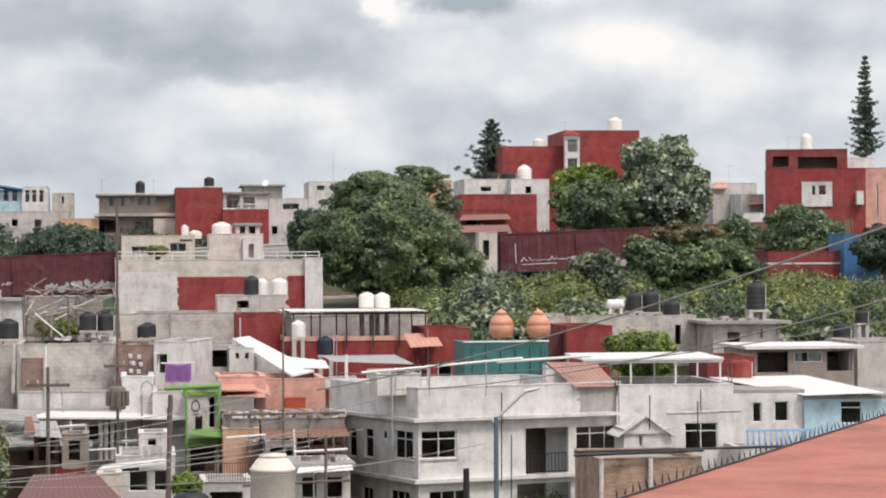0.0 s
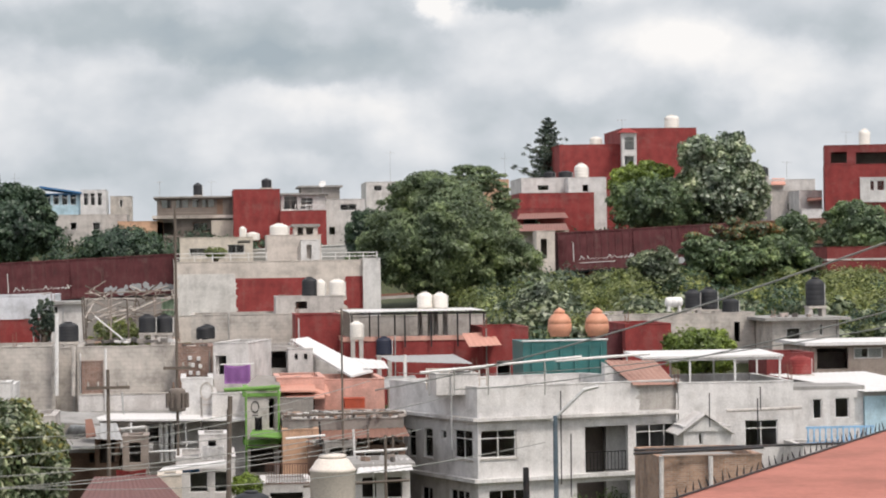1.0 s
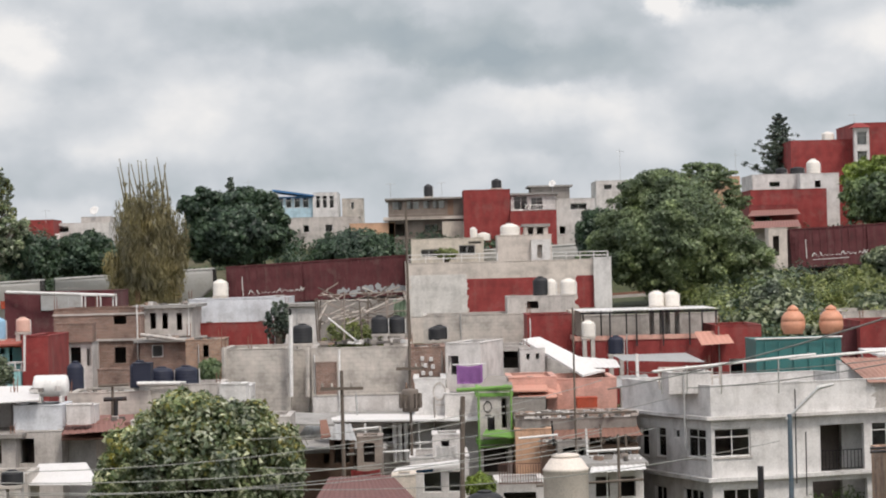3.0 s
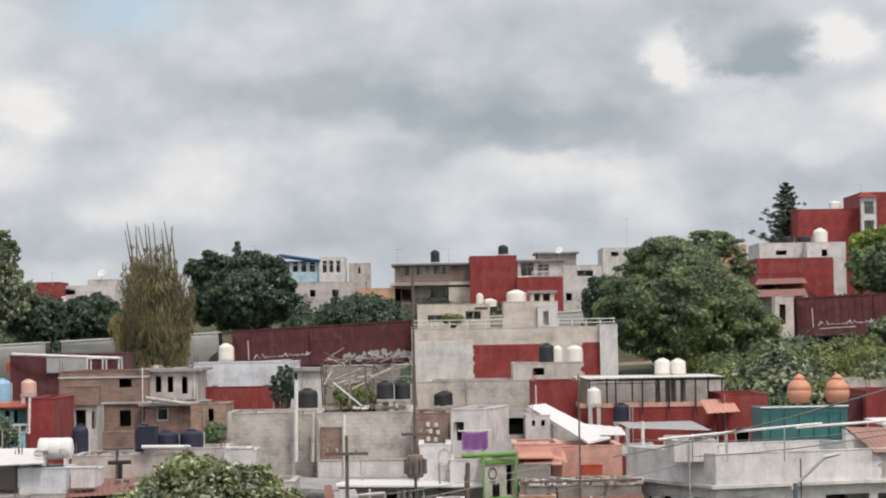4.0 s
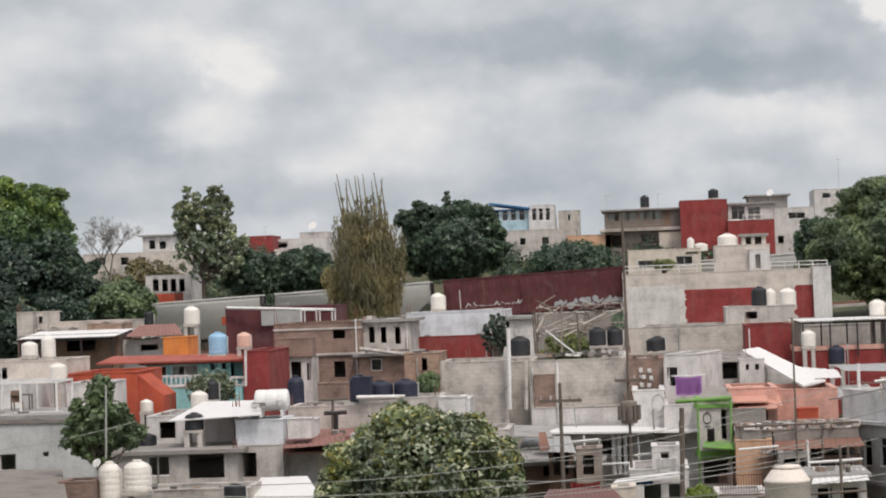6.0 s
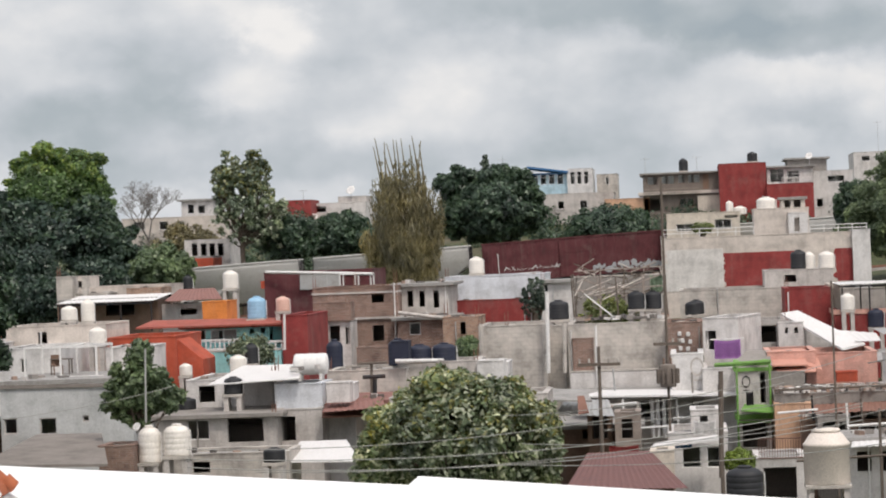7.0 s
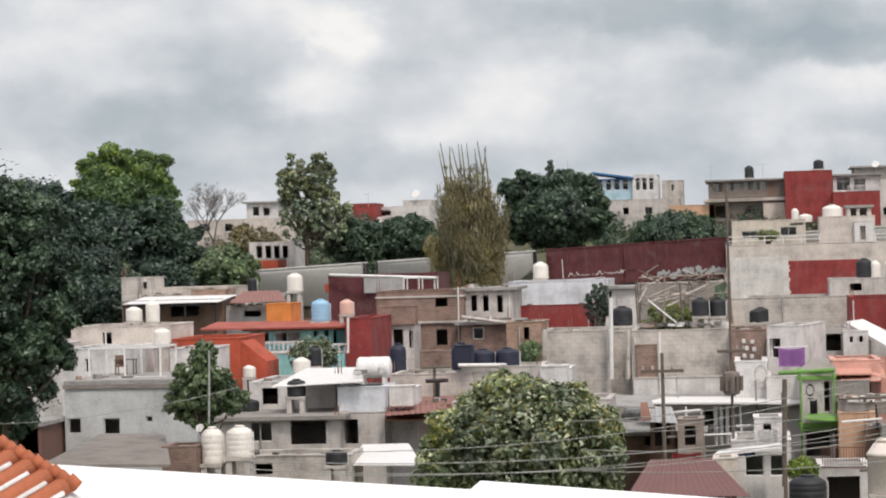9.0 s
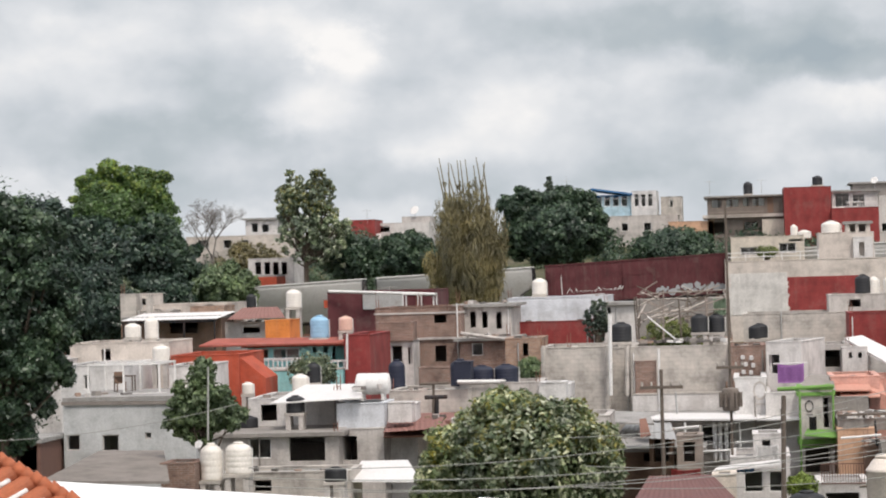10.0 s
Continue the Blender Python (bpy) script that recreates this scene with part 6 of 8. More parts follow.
house("white upper wall behind the orange cube", -27.76, 131, 11.85, 2.53, 5, WHITE, front=[(1.18, 2.1, 11.3, 11.63, "hole")], parapet=0.1)
house("orange-red house with a sloping side wall", -26.57, 114, 10.66, 3.22, 6, ORANGERED, parapet=0.4)
slope_wall("orange-red wall end falling in a slope", -23.38, 114.2, 1.21, 3, 10.56, 9.57, ORANGERED)
house("dark low house under a white sheet roof", -32.92, 130, 12.32, 5.39, 6, BROWNW, front=[(2.61, 4.13, 11.41, 12.01, "hole")], parapet=0)
canopy("white corrugated sheet roof over a patio", -32.48, 128, 12.17, 5.12, 5, 0.3, WSHEET, 1.6, 4, post_mat=IRON)
house("weathered brick and plaster hillside house", -34.93, 138, 12.85, 5.98, 6, BEIGE, front=[(2.78, 3.17, 12.22, 12.63, "hole"), (4.07, 4.33, 12.19, 12.63, "hole")], parapet=0.1)
house("small rendered tower room", -35.68, 141, 13.47, 1.76, 3, BEIGE, front=[(0.85, 1.58, 12.71, 13.25, "hole")], parapet=0.1)
house("white terrace house with an open pergola", -30.14, 108, 10.51, 2.85, 6, CLEANW, front=[(1.03, 1.33, 9.47, 10.12, "win")], parapet=0.15)
house("grey water room above the terrace", -31.33, 114, 11.34, 4.69, 5, BEIGE, front=[(1.49, 1.92, 10.51, 11.09, "hole")], parapet=0.2)
house("plain white terrace wall", -25.26, 108, 10.41, 1.82, 4, WHITE, parapet=0.1)
house("pale grey house with small square windows", -28.12, 101, 9.45, 5.53, 7, PALEGREY, front=[(0.12, 0.67, 7.27, 7.92, "win"), (1.62, 2.31, 7.21, 7.89, "win"), (3.41, 3.69, 7.69, 7.95, "win")], parapet=0, over=0.02, frame_mat=GREYW)
house("low timber stall beside the dark tree", -30.41, 98, 7.96, 2.15, 4, SLATS, front=[(0.25, 1.0, 6.7, 7.7, "hole"), (1.1, 2.0, 6.7, 7.7, "hole")], parapet=0, over=0.1)
house("grey unfinished two-storey house", -22.12, 103, 7.71, 5.13, 7, GREYW, front=[(3.05, 4.55, 6.51, 7.49, "hole"), (1.33, 2.28, 6.65, 7.49, "win")], parapet=0, over=0.3, trim=CONCD)
house("white painted upper room under the white roof", -21.77, 108, 8.87, 4, 6, WHITE, front=[(0.56, 1.26, 7.93, 8.65, "hole")], parapet=0.1)
house("pale blue-grey rooftop wall", -17.37, 105, 8.72, 2.03, 3, SKYGREY, base=7.42, parapet=0.05)
house("white-grey block house with damp walls", -17.2, 104, 7.72, 1.96, 6, GREYW, front=[(0.15, 0.82, 6.43, 7.45, "hole")], parapet=0.1)
house("old plastered house with a rough tile edge", -15.52, 106, 7.91, 2.67, 6, BEIGE, parapet=0, over=0.2, trim=TILEB)
house("long grey concrete terrace wall house", -16.11, 112, 8.89, 3.58, 5, CONC, parapet=0.1)
house("white terrace wall behind the tree", -13.05, 113.2, 9.1, 3.67, 4, GREYW, parapet=0.1)
house("bright white wall section", -9.43, 113, 8.97, 1.4, 3, CLEANW, parapet=0.1, name="wall_stub")
house("plain grey house base behind the water tanks", -21.44, 95, 6.65, 6.17, 3, CONC, front=[(2.44, 3.11, 5.96, 6.39, "hole")], parapet=0.1)
house("low house under the brown sheet roof", -4.28, 91, 5.21, 3.64, 5, BROWNW, parapet=0.05)
water_tank("cream ribbed plastic water tank on a rooftop", 5.3, 158, 15.79, 0.6, 1.01, PLASTICW)
tank_stand(3.66, 192, 16.12, 16.34, 0.26)
water_tank("cream ribbed plastic water tank on a rooftop", 3.66, 192, 16.34, 0.26, 0.86, PLASTICW)
water_tank("cream ribbed plastic water tank on a rooftop", 4.43, 192, 16.12, 0.48, 0.64, PLASTICW)
water_tank("cream ribbed plastic water tank on a rooftop", 35.38, 228, 21.43, 0.64, 1.77, PLASTICW)
tank_stand(38.06, 236, 24.7, 25.13, 0.58)
water_tank("cream ribbed plastic water tank on a rooftop", 38.06, 236, 25.13, 0.58, 0.91, PLASTICW)
tank_stand(45, 234, 26.13, 26.64, 0.68)
water_tank("cream ribbed plastic water tank on a rooftop", 45, 234, 26.64, 0.68, 1.28, PLASTICW)
tank_stand(56.79, 209, 23.4, 23.67, 0.47)
water_tank("cream ribbed plastic water tank on a rooftop", 56.79, 209, 23.67, 0.47, 1.45, PLASTICW)
tank_stand(6.64, 231, 20.76, 21.36, 0.57)
water_tank("black ribbed plastic water tank on a rooftop", 6.64, 231, 21.36, 0.46, 0.86, PLASTICK)
tank_stand(0.37, 236, 20.62, 20.89, 0.42)
water_tank("black ribbed plastic water tank on a rooftop", 0.37, 236, 20.89, 0.42, 1.16, PLASTICK)
tank_stand(6.66, 147, 12.2, 12.34, 0.46)
water_tank("black ribbed plastic water tank on a rooftop", 6.66, 147, 12.34, 0.46, 1.12, PLASTICK)
tank_stand(7.28, 147, 12.2, 12.27, 0.3)
water_tank("cream ribbed plastic water tank on a rooftop", 7.28, 147, 12.27, 0.3, 1.06, PLASTICW)
tank_stand(8.22, 146, 12.2, 12.34, 0.46)
water_tank("cream ribbed plastic water tank on a rooftop", 8.22, 146, 12.34, 0.46, 0.98, PLASTICW)
tank_stand(0.5, 141, 7.84, 10.06, 0.48)
water_tank("black ribbed plastic water tank on a rooftop", 0.5, 141, 10.06, 0.48, 0.79, PLASTICK)
tank_stand(12.5, 137, 9.44, 11.7, 0.42)
water_tank("cream ribbed plastic water tank on a rooftop", 12.5, 137, 11.7, 0.42, 0.87, PLASTICW)
tank_stand(13.34, 137, 9.44, 11.67, 0.4)
water_tank("cream ribbed plastic water tank on a rooftop", 13.34, 137, 11.67, 0.4, 0.87, PLASTICW)
tank_stand(8.36, 131, 6.5, 10.3, 0.35)
water_tank("cream ribbed plastic water tank on a rooftop", 8.36, 131, 10.3, 0.35, 0.88, PLASTICW)
tank_stand(9.74, 130.5, 6.44, 9.39, 0.41)
water_tank("navy blue ribbed plastic water tank on a rooftop", 9.74, 130.5, 9.39, 0.41, 0.97, PLASTICN)
tank_stand(27.77, 139, 10.88, 11.4, 0.44)
water_tank("black ribbed plastic water tank on a rooftop", 27.77, 139, 11.4, 0.44, 1.08, PLASTICK)
tank_stand(28.78, 139.5, 10.88, 11.32, 0.53)
water_tank("black ribbed plastic water tank on a rooftop", 28.78, 139.5, 11.32, 0.53, 1.24, PLASTICK)
tank_stand(29.72, 138, 10.88, 11.15, 0.47)
water_tank("black ribbed plastic water tank on a rooftop", 29.72, 138, 11.15, 0.47, 0.82, PLASTICK)
tank_stand(33.79, 135, 10.92, 11.49, 0.52)
water_tank("black ribbed plastic water tank on a rooftop", 33.79, 135, 11.49, 0.52, 1.58, PLASTICK)
tank_stand(38.06, 133, 7.42, 9.95, 0.48)
water_tank("black ribbed plastic water tank on a rooftop", 38.06, 133, 9.95, 0.48, 0.8, PLASTICK)
tank_stand(40.05, 136, 8.04, 10.67, 0.37)
water_tank("black ribbed plastic water tank on a rooftop", 40.05, 136, 10.67, 0.37, 0.75, PLASTICK)
tank_stand(-21.26, 124, 10.9, 11.13, 0.47)
water_tank("light blue ribbed plastic water tank on a rooftop", -21.26, 124, 11.13, 0.47, 1.13, PLASTICB)
tank_stand(-19.86, 123.5, 10.9, 11.47, 0.35)
water_tank("faded pink ribbed plastic water tank on a rooftop", -19.86, 123.5, 11.47, 0.35, 0.73, PLASTICP)
tank_stand(-20, 92, 1.93, 6.67, 0.41)
water_tank("cream ribbed plastic water tank on a rooftop", -20, 92, 6.67, 0.41, 1.39, PLASTICW)
tank_stand(-18.96, 92, 1.93, 6.9, 0.49)
water_tank("cream ribbed plastic water tank on a rooftop", -18.96, 92, 6.9, 0.49, 1.18, PLASTICW)
tank_stand(-19.13, 105, 7.71, 8.42, 0.42)
water_tank("black ribbed plastic water tank on a rooftop", -19.13, 105, 8.42, 0.40, 0.74, PLASTICK)
tank_stand(-15.66, 94, 2.03, 6.38, 0.42)
water_tank("black ribbed plastic water tank on a rooftop", -15.66, 94, 6.38, 0.42, 0.56, PLASTICK)
water_tank("black ribbed plastic water tank on a rooftop", -21.58, 107, 7.71, 0.43, 0.52, PLASTICK)
water_tank("navy blue ribbed plastic water tank on a rooftop", -13.08, 113.9, 9.0, 0.46, 1.25, PLASTICN)
water_tank("navy blue ribbed plastic water tank on a rooftop", -12.16, 114.4, 9.0, 0.56, 0.92, PLASTICN)
water_tank("navy blue ribbed plastic water tank on a rooftop", -11.05, 114.6, 9.0, 0.56, 0.94, PLASTICN)
tank_stand(-16.3, 116, 3.89, 8.85, 0.39)
water_tank("navy blue ribbed plastic water tank on a rooftop", -16.3, 116, 8.85, 0.39, 1.37, PLASTICN)
tank_stand(-6.05, 121, 10.14, 10.63, 0.49)
water_tank("black ribbed plastic water tank on a rooftop", -6.05, 121, 10.63, 0.49, 0.95, PLASTICK)
tank_stand(-2.33, 122, 10.19, 10.97, 0.41)
water_tank("black ribbed plastic water tank on a rooftop", -2.33, 122, 10.97, 0.41, 0.9, PLASTICK)
tank_stand(-1.52, 122.5, 10.19, 10.94, 0.41)
water_tank("black ribbed plastic water tank on a rooftop", -1.52, 122.5, 10.94, 0.41, 0.9, PLASTICK)
tank_stand(0.64, 141, 7.84, 10.1, 0.44)
water_tank("black ribbed plastic water tank on a rooftop", 0.64, 141, 10.1, 0.44, 0.82, PLASTICK)
tank_stand(-11.83, 144, 12.53, 12.8, 0.42)
water_tank("cream ribbed plastic water tank on a rooftop", -11.83, 144, 12.8, 0.42, 0.97, PLASTICW)
tank_stand(-25.63, 141, 6.81, 12.48, 0.44)
water_tank("cream ribbed plastic water tank on a rooftop", -25.63, 141, 12.48, 0.44, 1.06, PLASTICW)
tank_stand(-31.66, 140, 6.67, 11.79, 0.35)
water_tank("cream ribbed plastic water tank on a rooftop", -31.66, 140, 11.79, 0.35, 0.87, PLASTICW)
tank_stand(-28.83, 116, 11.14, 11.54, 0.37)
water_tank("cream ribbed plastic water tank on a rooftop", -28.83, 116, 11.54, 0.37, 0.69, PLASTICW)
tank_stand(-26.55, 112, 3.37, 10.51, 0.38)
water_tank("cream ribbed plastic water tank on a rooftop", -26.55, 112, 10.51, 0.38, 0.77, PLASTICW)
tank_stand(-29.87, 150, 7.6, 12.45, 0.3)
water_tank("black ribbed plastic water tank on a rooftop", -29.87, 150, 12.45, 0.3, 0.86, PLASTICK)
tank_stand(-28.17, 117, 11.14, 11.44, 0.32)
water_tank("cream ribbed plastic water tank on a rooftop", -28.17, 117, 11.44, 0.32, 1.07, PLASTICW)
urn_tank("terracotta plastic water tank with a stepped neck", 17.46, 120, 10.5, 0.59, 1.39)
urn_tank("terracotta plastic water tank with a stepped neck", 19.28, 120, 10.48, 0.59, 1.39)
lying_tank("white plastic tank lying on a rooftop", -16.08, 107, 8.77, 0.46, 1.5, WPAINT)
lying_tank("white plastic tank lying on a wall", 26.61, 138.5, 11.24, 0.28, 1.0, WPAINT)
boxcar("maroon railway boxcar with faded white marks on the track", -15.4, 195, 14.64, 14.5, 3.05, MAROON, 0.0415)
hopper("pale grey covered hopper wagon on the track", -28.7, 195, 14.08, 12.6, 3, WAGON, 0.0415)
hopper("pale grey covered hopper wagon on the track", -42, 195, 13.53, 12.6, 3, WAGON, 0.0415)
gondola("rusty brown open wagon on the track", -56.4, 195, 12.93, 13.7, 2.9, RUST, 0.0415)
hopper("pale grey covered hopper wagon behind the buildings", -0.2, 195, 15.27, 12.6, 3, WAGON, 0.0415)
boxcar("maroon railway boxcar beyond the green bank", 28.09, 195, 16.44, 14.5, 3.05, MAROON, 0.0415)
gondola("rusty brown open wagon beyond the trees", 43.29, 195, 17.07, 13.3, 2, RUST, 0.0415)
track(195, -75.4, 78.09, 8.1, 14.47)
tree("large spreading green tree with feathery foliage", 17.12, 172, 15.58, 5.22, 4.33, L_FEATHER, count=52000, size=0.19, lobes=90, lobe=0.26, seed=11, flat=0.6, pads=0.45, fill=0.12, bumps=((-1.16, 3.29, 3.09, 1.62), (-3.29, -0.39, 3.17, 3.40), (3.67, -1.93, 3.40, 2.90), (2.32, -4.45, 3.87, 1.55),))
tree("wispy top of a spreading tree", 19.76, 178, 20.05, 2.48, 1.20, L_FEATHER, count=3200, size=0.2, lobes=26, lobe=0.5, seed=12, flat=0.35, pads=0.7, fill=0.02, bumps=((2.20, -1.80, 1.04, 1.44),))
tree("broad tree with silvery leaves", 42.98, 203, 19.72, 3.74, 3.20, L_PALE, count=17000, size=0.34, lobes=46, lobe=0.3, seed=13, fill=0.05, bumps=((1.05, 2.88, 1.92, 2.10), (-1.69, 3.20, 1.73, 1.73), (2.42, 0.00, 1.64, 2.74),))
tree("dark rounded tree with glossy leaves and a bright crown", 36.94, 202, 18.78, 3.54, 2.18, L_FERN, count=13000, size=0.28, lobes=44, lobe=0.32, seed=14, bumps=((2.36, -0.91, 2.73, 1.59),))
tree("spreading dark tree with rusty flower clusters", 37.17, 166, 13.91, 4.03, 2.31, L_FERN, count=20000, size=0.22, lobes=60, lobe=0.34, seed=15, mat2=L_RUSTY, share2=0.05, flat=0.45, pads=0.6, fill=0.06, high=0.75, bumps=((-0.37, 2.05, 2.31, 0.97), (3.17, -0.75, 1.72, 1.79), (-3.55, 0.56, 1.34, 1.57),))
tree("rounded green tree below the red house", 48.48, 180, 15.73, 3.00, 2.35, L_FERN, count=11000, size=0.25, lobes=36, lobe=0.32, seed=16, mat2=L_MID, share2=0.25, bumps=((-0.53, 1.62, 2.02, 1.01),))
tree("dark green tree beside the blue shed", 51.01, 168, 15.01, 2.17, 1.75, L_DARK, count=6000, size=0.24, lobes=24, lobe=0.34, seed=17)
tree("small tree on the bank", 46.01, 190, 15.85, 1.82, 1.97, L_MID, count=5000, size=0.24, lobes=24, seed=18)
tree("low green tree by the houses", 25.08, 124, 9.5, 1.81, 1.28, L_BRIGHT, count=6000, size=0.16, lobes=30, seed=19)
tree("yellow-green shrubby tree on the bank", 25.65, 158, 12.35, 2.20, 0.99, L_YELLOW, count=7000, size=0.2, lobes=30, seed=20, bumps=((1.95, 0.53, 1.07, 0.92),))
tree("silvery green bush on the bank", 29.75, 160, 13.14, 1.51, 1.80, L_SILVER, count=5200, size=0.24, lobes=26, seed=120, bumps=((-1.15, 0.79, 1.01, 0.79),))
tree("broad-leaved bush in front of the tree", 20.55, 150, 11.27, 1.69, 1.36, L_SILVER, count=5000, size=0.22, lobes=26, seed=21)
tree("low tree on the hillside behind grey house", -6.06, 205, 15.87, 3.57, 1.71, L_DARK, count=9000, size=0.24, lobes=32, seed=22)
tree("small yellow-green shrub on a terrace", 1.57, 188, 15.2, 0.89, 0.5, L_YELLOW, count=900, size=0.15, lobes=10, seed=23)
tree("near tree with cream-edged glossy leaves and yellowing clumps", -7.71, 84, 7.75, 3.31, 2.27, L_CREAM, count=34000, size=0.17, lobes=90, lobe=0.22, seed=24, mat2=L_OCHRE, share2=0.1, fill=0.05, high=0.0, bumps=((-2.30, -0.70, 1.32, 1.32), (2.23, -0.42, 1.42, 1.61), (-0.23, 1.66, 1.32, 0.76), (1.28, 1.38, 1.13, 0.76),))
tree("tall dark tree close by", -26.65, 88, 13.18, 2.65, 5.04, L_DARK, count=30000, size=0.16, lobes=70, lobe=0.30, seed=25, fill=0.04, pads=0.3)
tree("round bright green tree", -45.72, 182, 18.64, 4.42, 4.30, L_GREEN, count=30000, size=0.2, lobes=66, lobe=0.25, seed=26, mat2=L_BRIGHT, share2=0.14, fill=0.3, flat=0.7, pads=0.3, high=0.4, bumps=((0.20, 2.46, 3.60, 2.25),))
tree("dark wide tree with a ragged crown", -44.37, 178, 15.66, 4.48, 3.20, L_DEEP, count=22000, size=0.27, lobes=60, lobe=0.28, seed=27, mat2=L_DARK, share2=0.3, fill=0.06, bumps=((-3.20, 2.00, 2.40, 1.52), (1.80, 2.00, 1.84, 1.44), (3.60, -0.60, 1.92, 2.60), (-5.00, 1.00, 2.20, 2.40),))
tree("dark tree behind the near tree", -47.57, 165, 14.93, 4.08, 5.32, L_DEEP, count=16000, size=0.26, lobes=46, seed=28)
tree("small pale green tree on the slope", -38.87, 152, 12.69, 1.88, 1.83, L_SILVER, count=6000, size=0.2, lobes=26, seed=29)
tree("dark green bush on the slope", -33.59, 160, 13.69, 2.16, 1.74, L_MID, count=7000, size=0.2, lobes=28, seed=30)
tree("tall sparse tree with silvery and yellowing foliage", -35.25, 200, 18.68, 2.79, 3.37, L_PALE, count=4800, size=0.24, lobes=72, lobe=0.2, seed=31, fill=0.01, mat2=L_OCHRE, share2=0.16, bumps=((-1.15, 2.35, 1.35, 2.1), (1.30, 2.45, 1.2, 1.89), (2.3, -1.4, 2.0, 2.3),))
tree("dark dense hedge of trees", -31.24, 202, 15.69, 2.95, 1.95, L_DARK, count=9000, size=0.25, lobes=34, seed=32)
tree("dark dense hedge of trees", -27.2, 203, 15.69, 2.97, 2.07, L_DARK, count=9000, size=0.25, lobes=34, seed=33)
tree("large dark dense round tree", -15.25, 204, 17.41, 4.22, 2.84, L_DARK, count=30000, size=0.25, lobes=80, lobe=0.24, seed=35, fill=0.3, bumps=((-2.75, 2.2, 2.0, 1.5), (1.51, 2.16, 2.11, 1.38), (-0.18, 2.75, 1.84, 1.01), (2.89, 0.09, 1.47, 2.06), (-3.07, -0.14, 1.47, 2.20),))
tree("small tree above the wall", -5.59, 203, 15.24, 3.93, 1.77, L_DARK, count=8000, size=0.22, lobes=32, seed=35)
tree("small leafy tree beside the pale house", -20.48, 93, 9.52, 1.21, 1.15, L_MID, count=7000, size=0.13, lobes=44, lobe=0.3, seed=36, fill=0.03, trunk=0.12, bumps=((0.00, 1.05, 0.54, 0.67), (-0.63, -0.52, 0.88, 0.79), (0.84, -0.42, 0.75, 0.84), (-0.31, -1.25, 0.63, 0.38),))
tree("sparse grey-green bush in front of the aqua house", -20.47, 117, 9.81, 1.25, 0.96, L_SILVER, count=1300, size=0.13, lobes=16, fill=0.2, seed=37)
tree("dark bush beside the brick house", -10.22, 117.5, 9.52, 0.59, 0.66, L_MID, count=2500, size=0.12, lobes=16, seed=38)
tree("pale shrub below the white house", -7.89, 133, 11.45, 0.82, 1.12, L_BLUE, count=1100, size=0.14, lobes=26, lobe=0.2, fill=0.02, seed=39)
tree("green potted shrub by the green house", 1.93, 100, 5.33, 0.67, 0.56, L_BRIGHT, count=2600, size=0.11, lobes=14, seed=40)
conifer("tall narrow conifer on the hilltop", 63.75, 215, 23.51, 32.07, 1.55, L_BLUE, seed=1, tiers=20, count=5200, size=0.2)
conifer("ragged conifer beside the red house", 33.78, 238, 21.54, 27.82, 3, L_BLUE, seed=2, tiers=17, count=5200, size=0.24)
conifer("small conifer tip above the dark tree", -16.34, 212, 19.96, 22.06, 0.62, L_BLUE, seed=3, tiers=7, count=1500, size=0.2)
bamboo("tall olive bamboo clump with bare tips", -18.2, 165, 8.71, 21.62, 19.36, 3.12)
bare_tree("leafless grey tree on the hillside", -47.62, 222, 14.09, 21.61, 3)
shrubs("yellow-green shrubs on the railway bank", [(17.84, 28.5, 142, 172, 85, 0.5, 1.4), (28.5, 40.0, 140, 160, 70, 0.3, 0.7), (28.5, 47.77, 160, 172, 40, 0.5, 1.2), (38.5, 47.77, 142, 172, 90, 0.4, 1.2)], L_YELLOW, 34000, 0.2, 51)
shrubs("broad-leaved plants on the railway bank", [(16.95, 30.0, 140, 165, 34, 0.7, 1.5), (30.0, 47.1, 140, 150, 26, 0.5, 1.0)], L_SILVER, 8000, 0.36, 58)
shrubs("darker green weeds on the railway bank", [(16.95, 47.1, 140, 175, 90, 0.5, 1.4)], L_DARK, 9000, 0.18, 52)
shrubs("weeds along the track", [(-47, -0.8, 168, 186, 160, 0.4, 0.9)], L_MID, 14000, 0.17, 53)
shrubs("tangled growth between the houses", [(-5.47, -1.12, 122, 136, 40, 0.4, 0.8)], L_YELLOW, 5000, 0.13, 54)
shrubs("hilltop greenery between the houses", [(-24.37, 69.31, 206, 240, 260, 0.6, 1.6)], L_DARK, 26000, 0.25, 55)
shrubs("hilltop greenery between the houses", [(-72.39, -28.84, 206, 240, 180, 0.6, 1.6)], L_DARK, 18000, 0.25, 56)
shrubs("weeds between the lower houses", [(-19.53, 27.71, 96, 130, 160, 0.3, 0.8)], L_MID, 12000, 0.14, 57)
pole("weathered utility pole with crossarm beside the houses", -3.48, 100, 10.08, arms=[(9.37, 0.85)], r=0.09)
pole("tall utility pole carrying a grey transformer", -0.79, 104, 16.81, arms=[(9.94, 0.56)], transformer=8.69, r=0.065)
pole("thin dark pole among the houses", 1.18, 95, 8.7, r=0.09)
pole("thin tall grey pole", 5.66, 98, 12.38, r=0.045)
pole("thin pole below the roofs", 7.16, 96, 7.54, r=0.07)
pole("dark steel street pole", 11.45, 80, 9.12, r=0.1, mat=SLATE)
pole("short black post in the street", 7.86, 60, 9.11, r=0.1, mat=IRON)
cable("thick overhead cable crossing the view", (9.67, 30, 14.63), (4.26, 60, 11.04), 0.25, 0.016)
cable("overhead cable crossing the view", (10.31, 32, 13.67), (6.16, 60, 11.02), 0.3, 0.012)
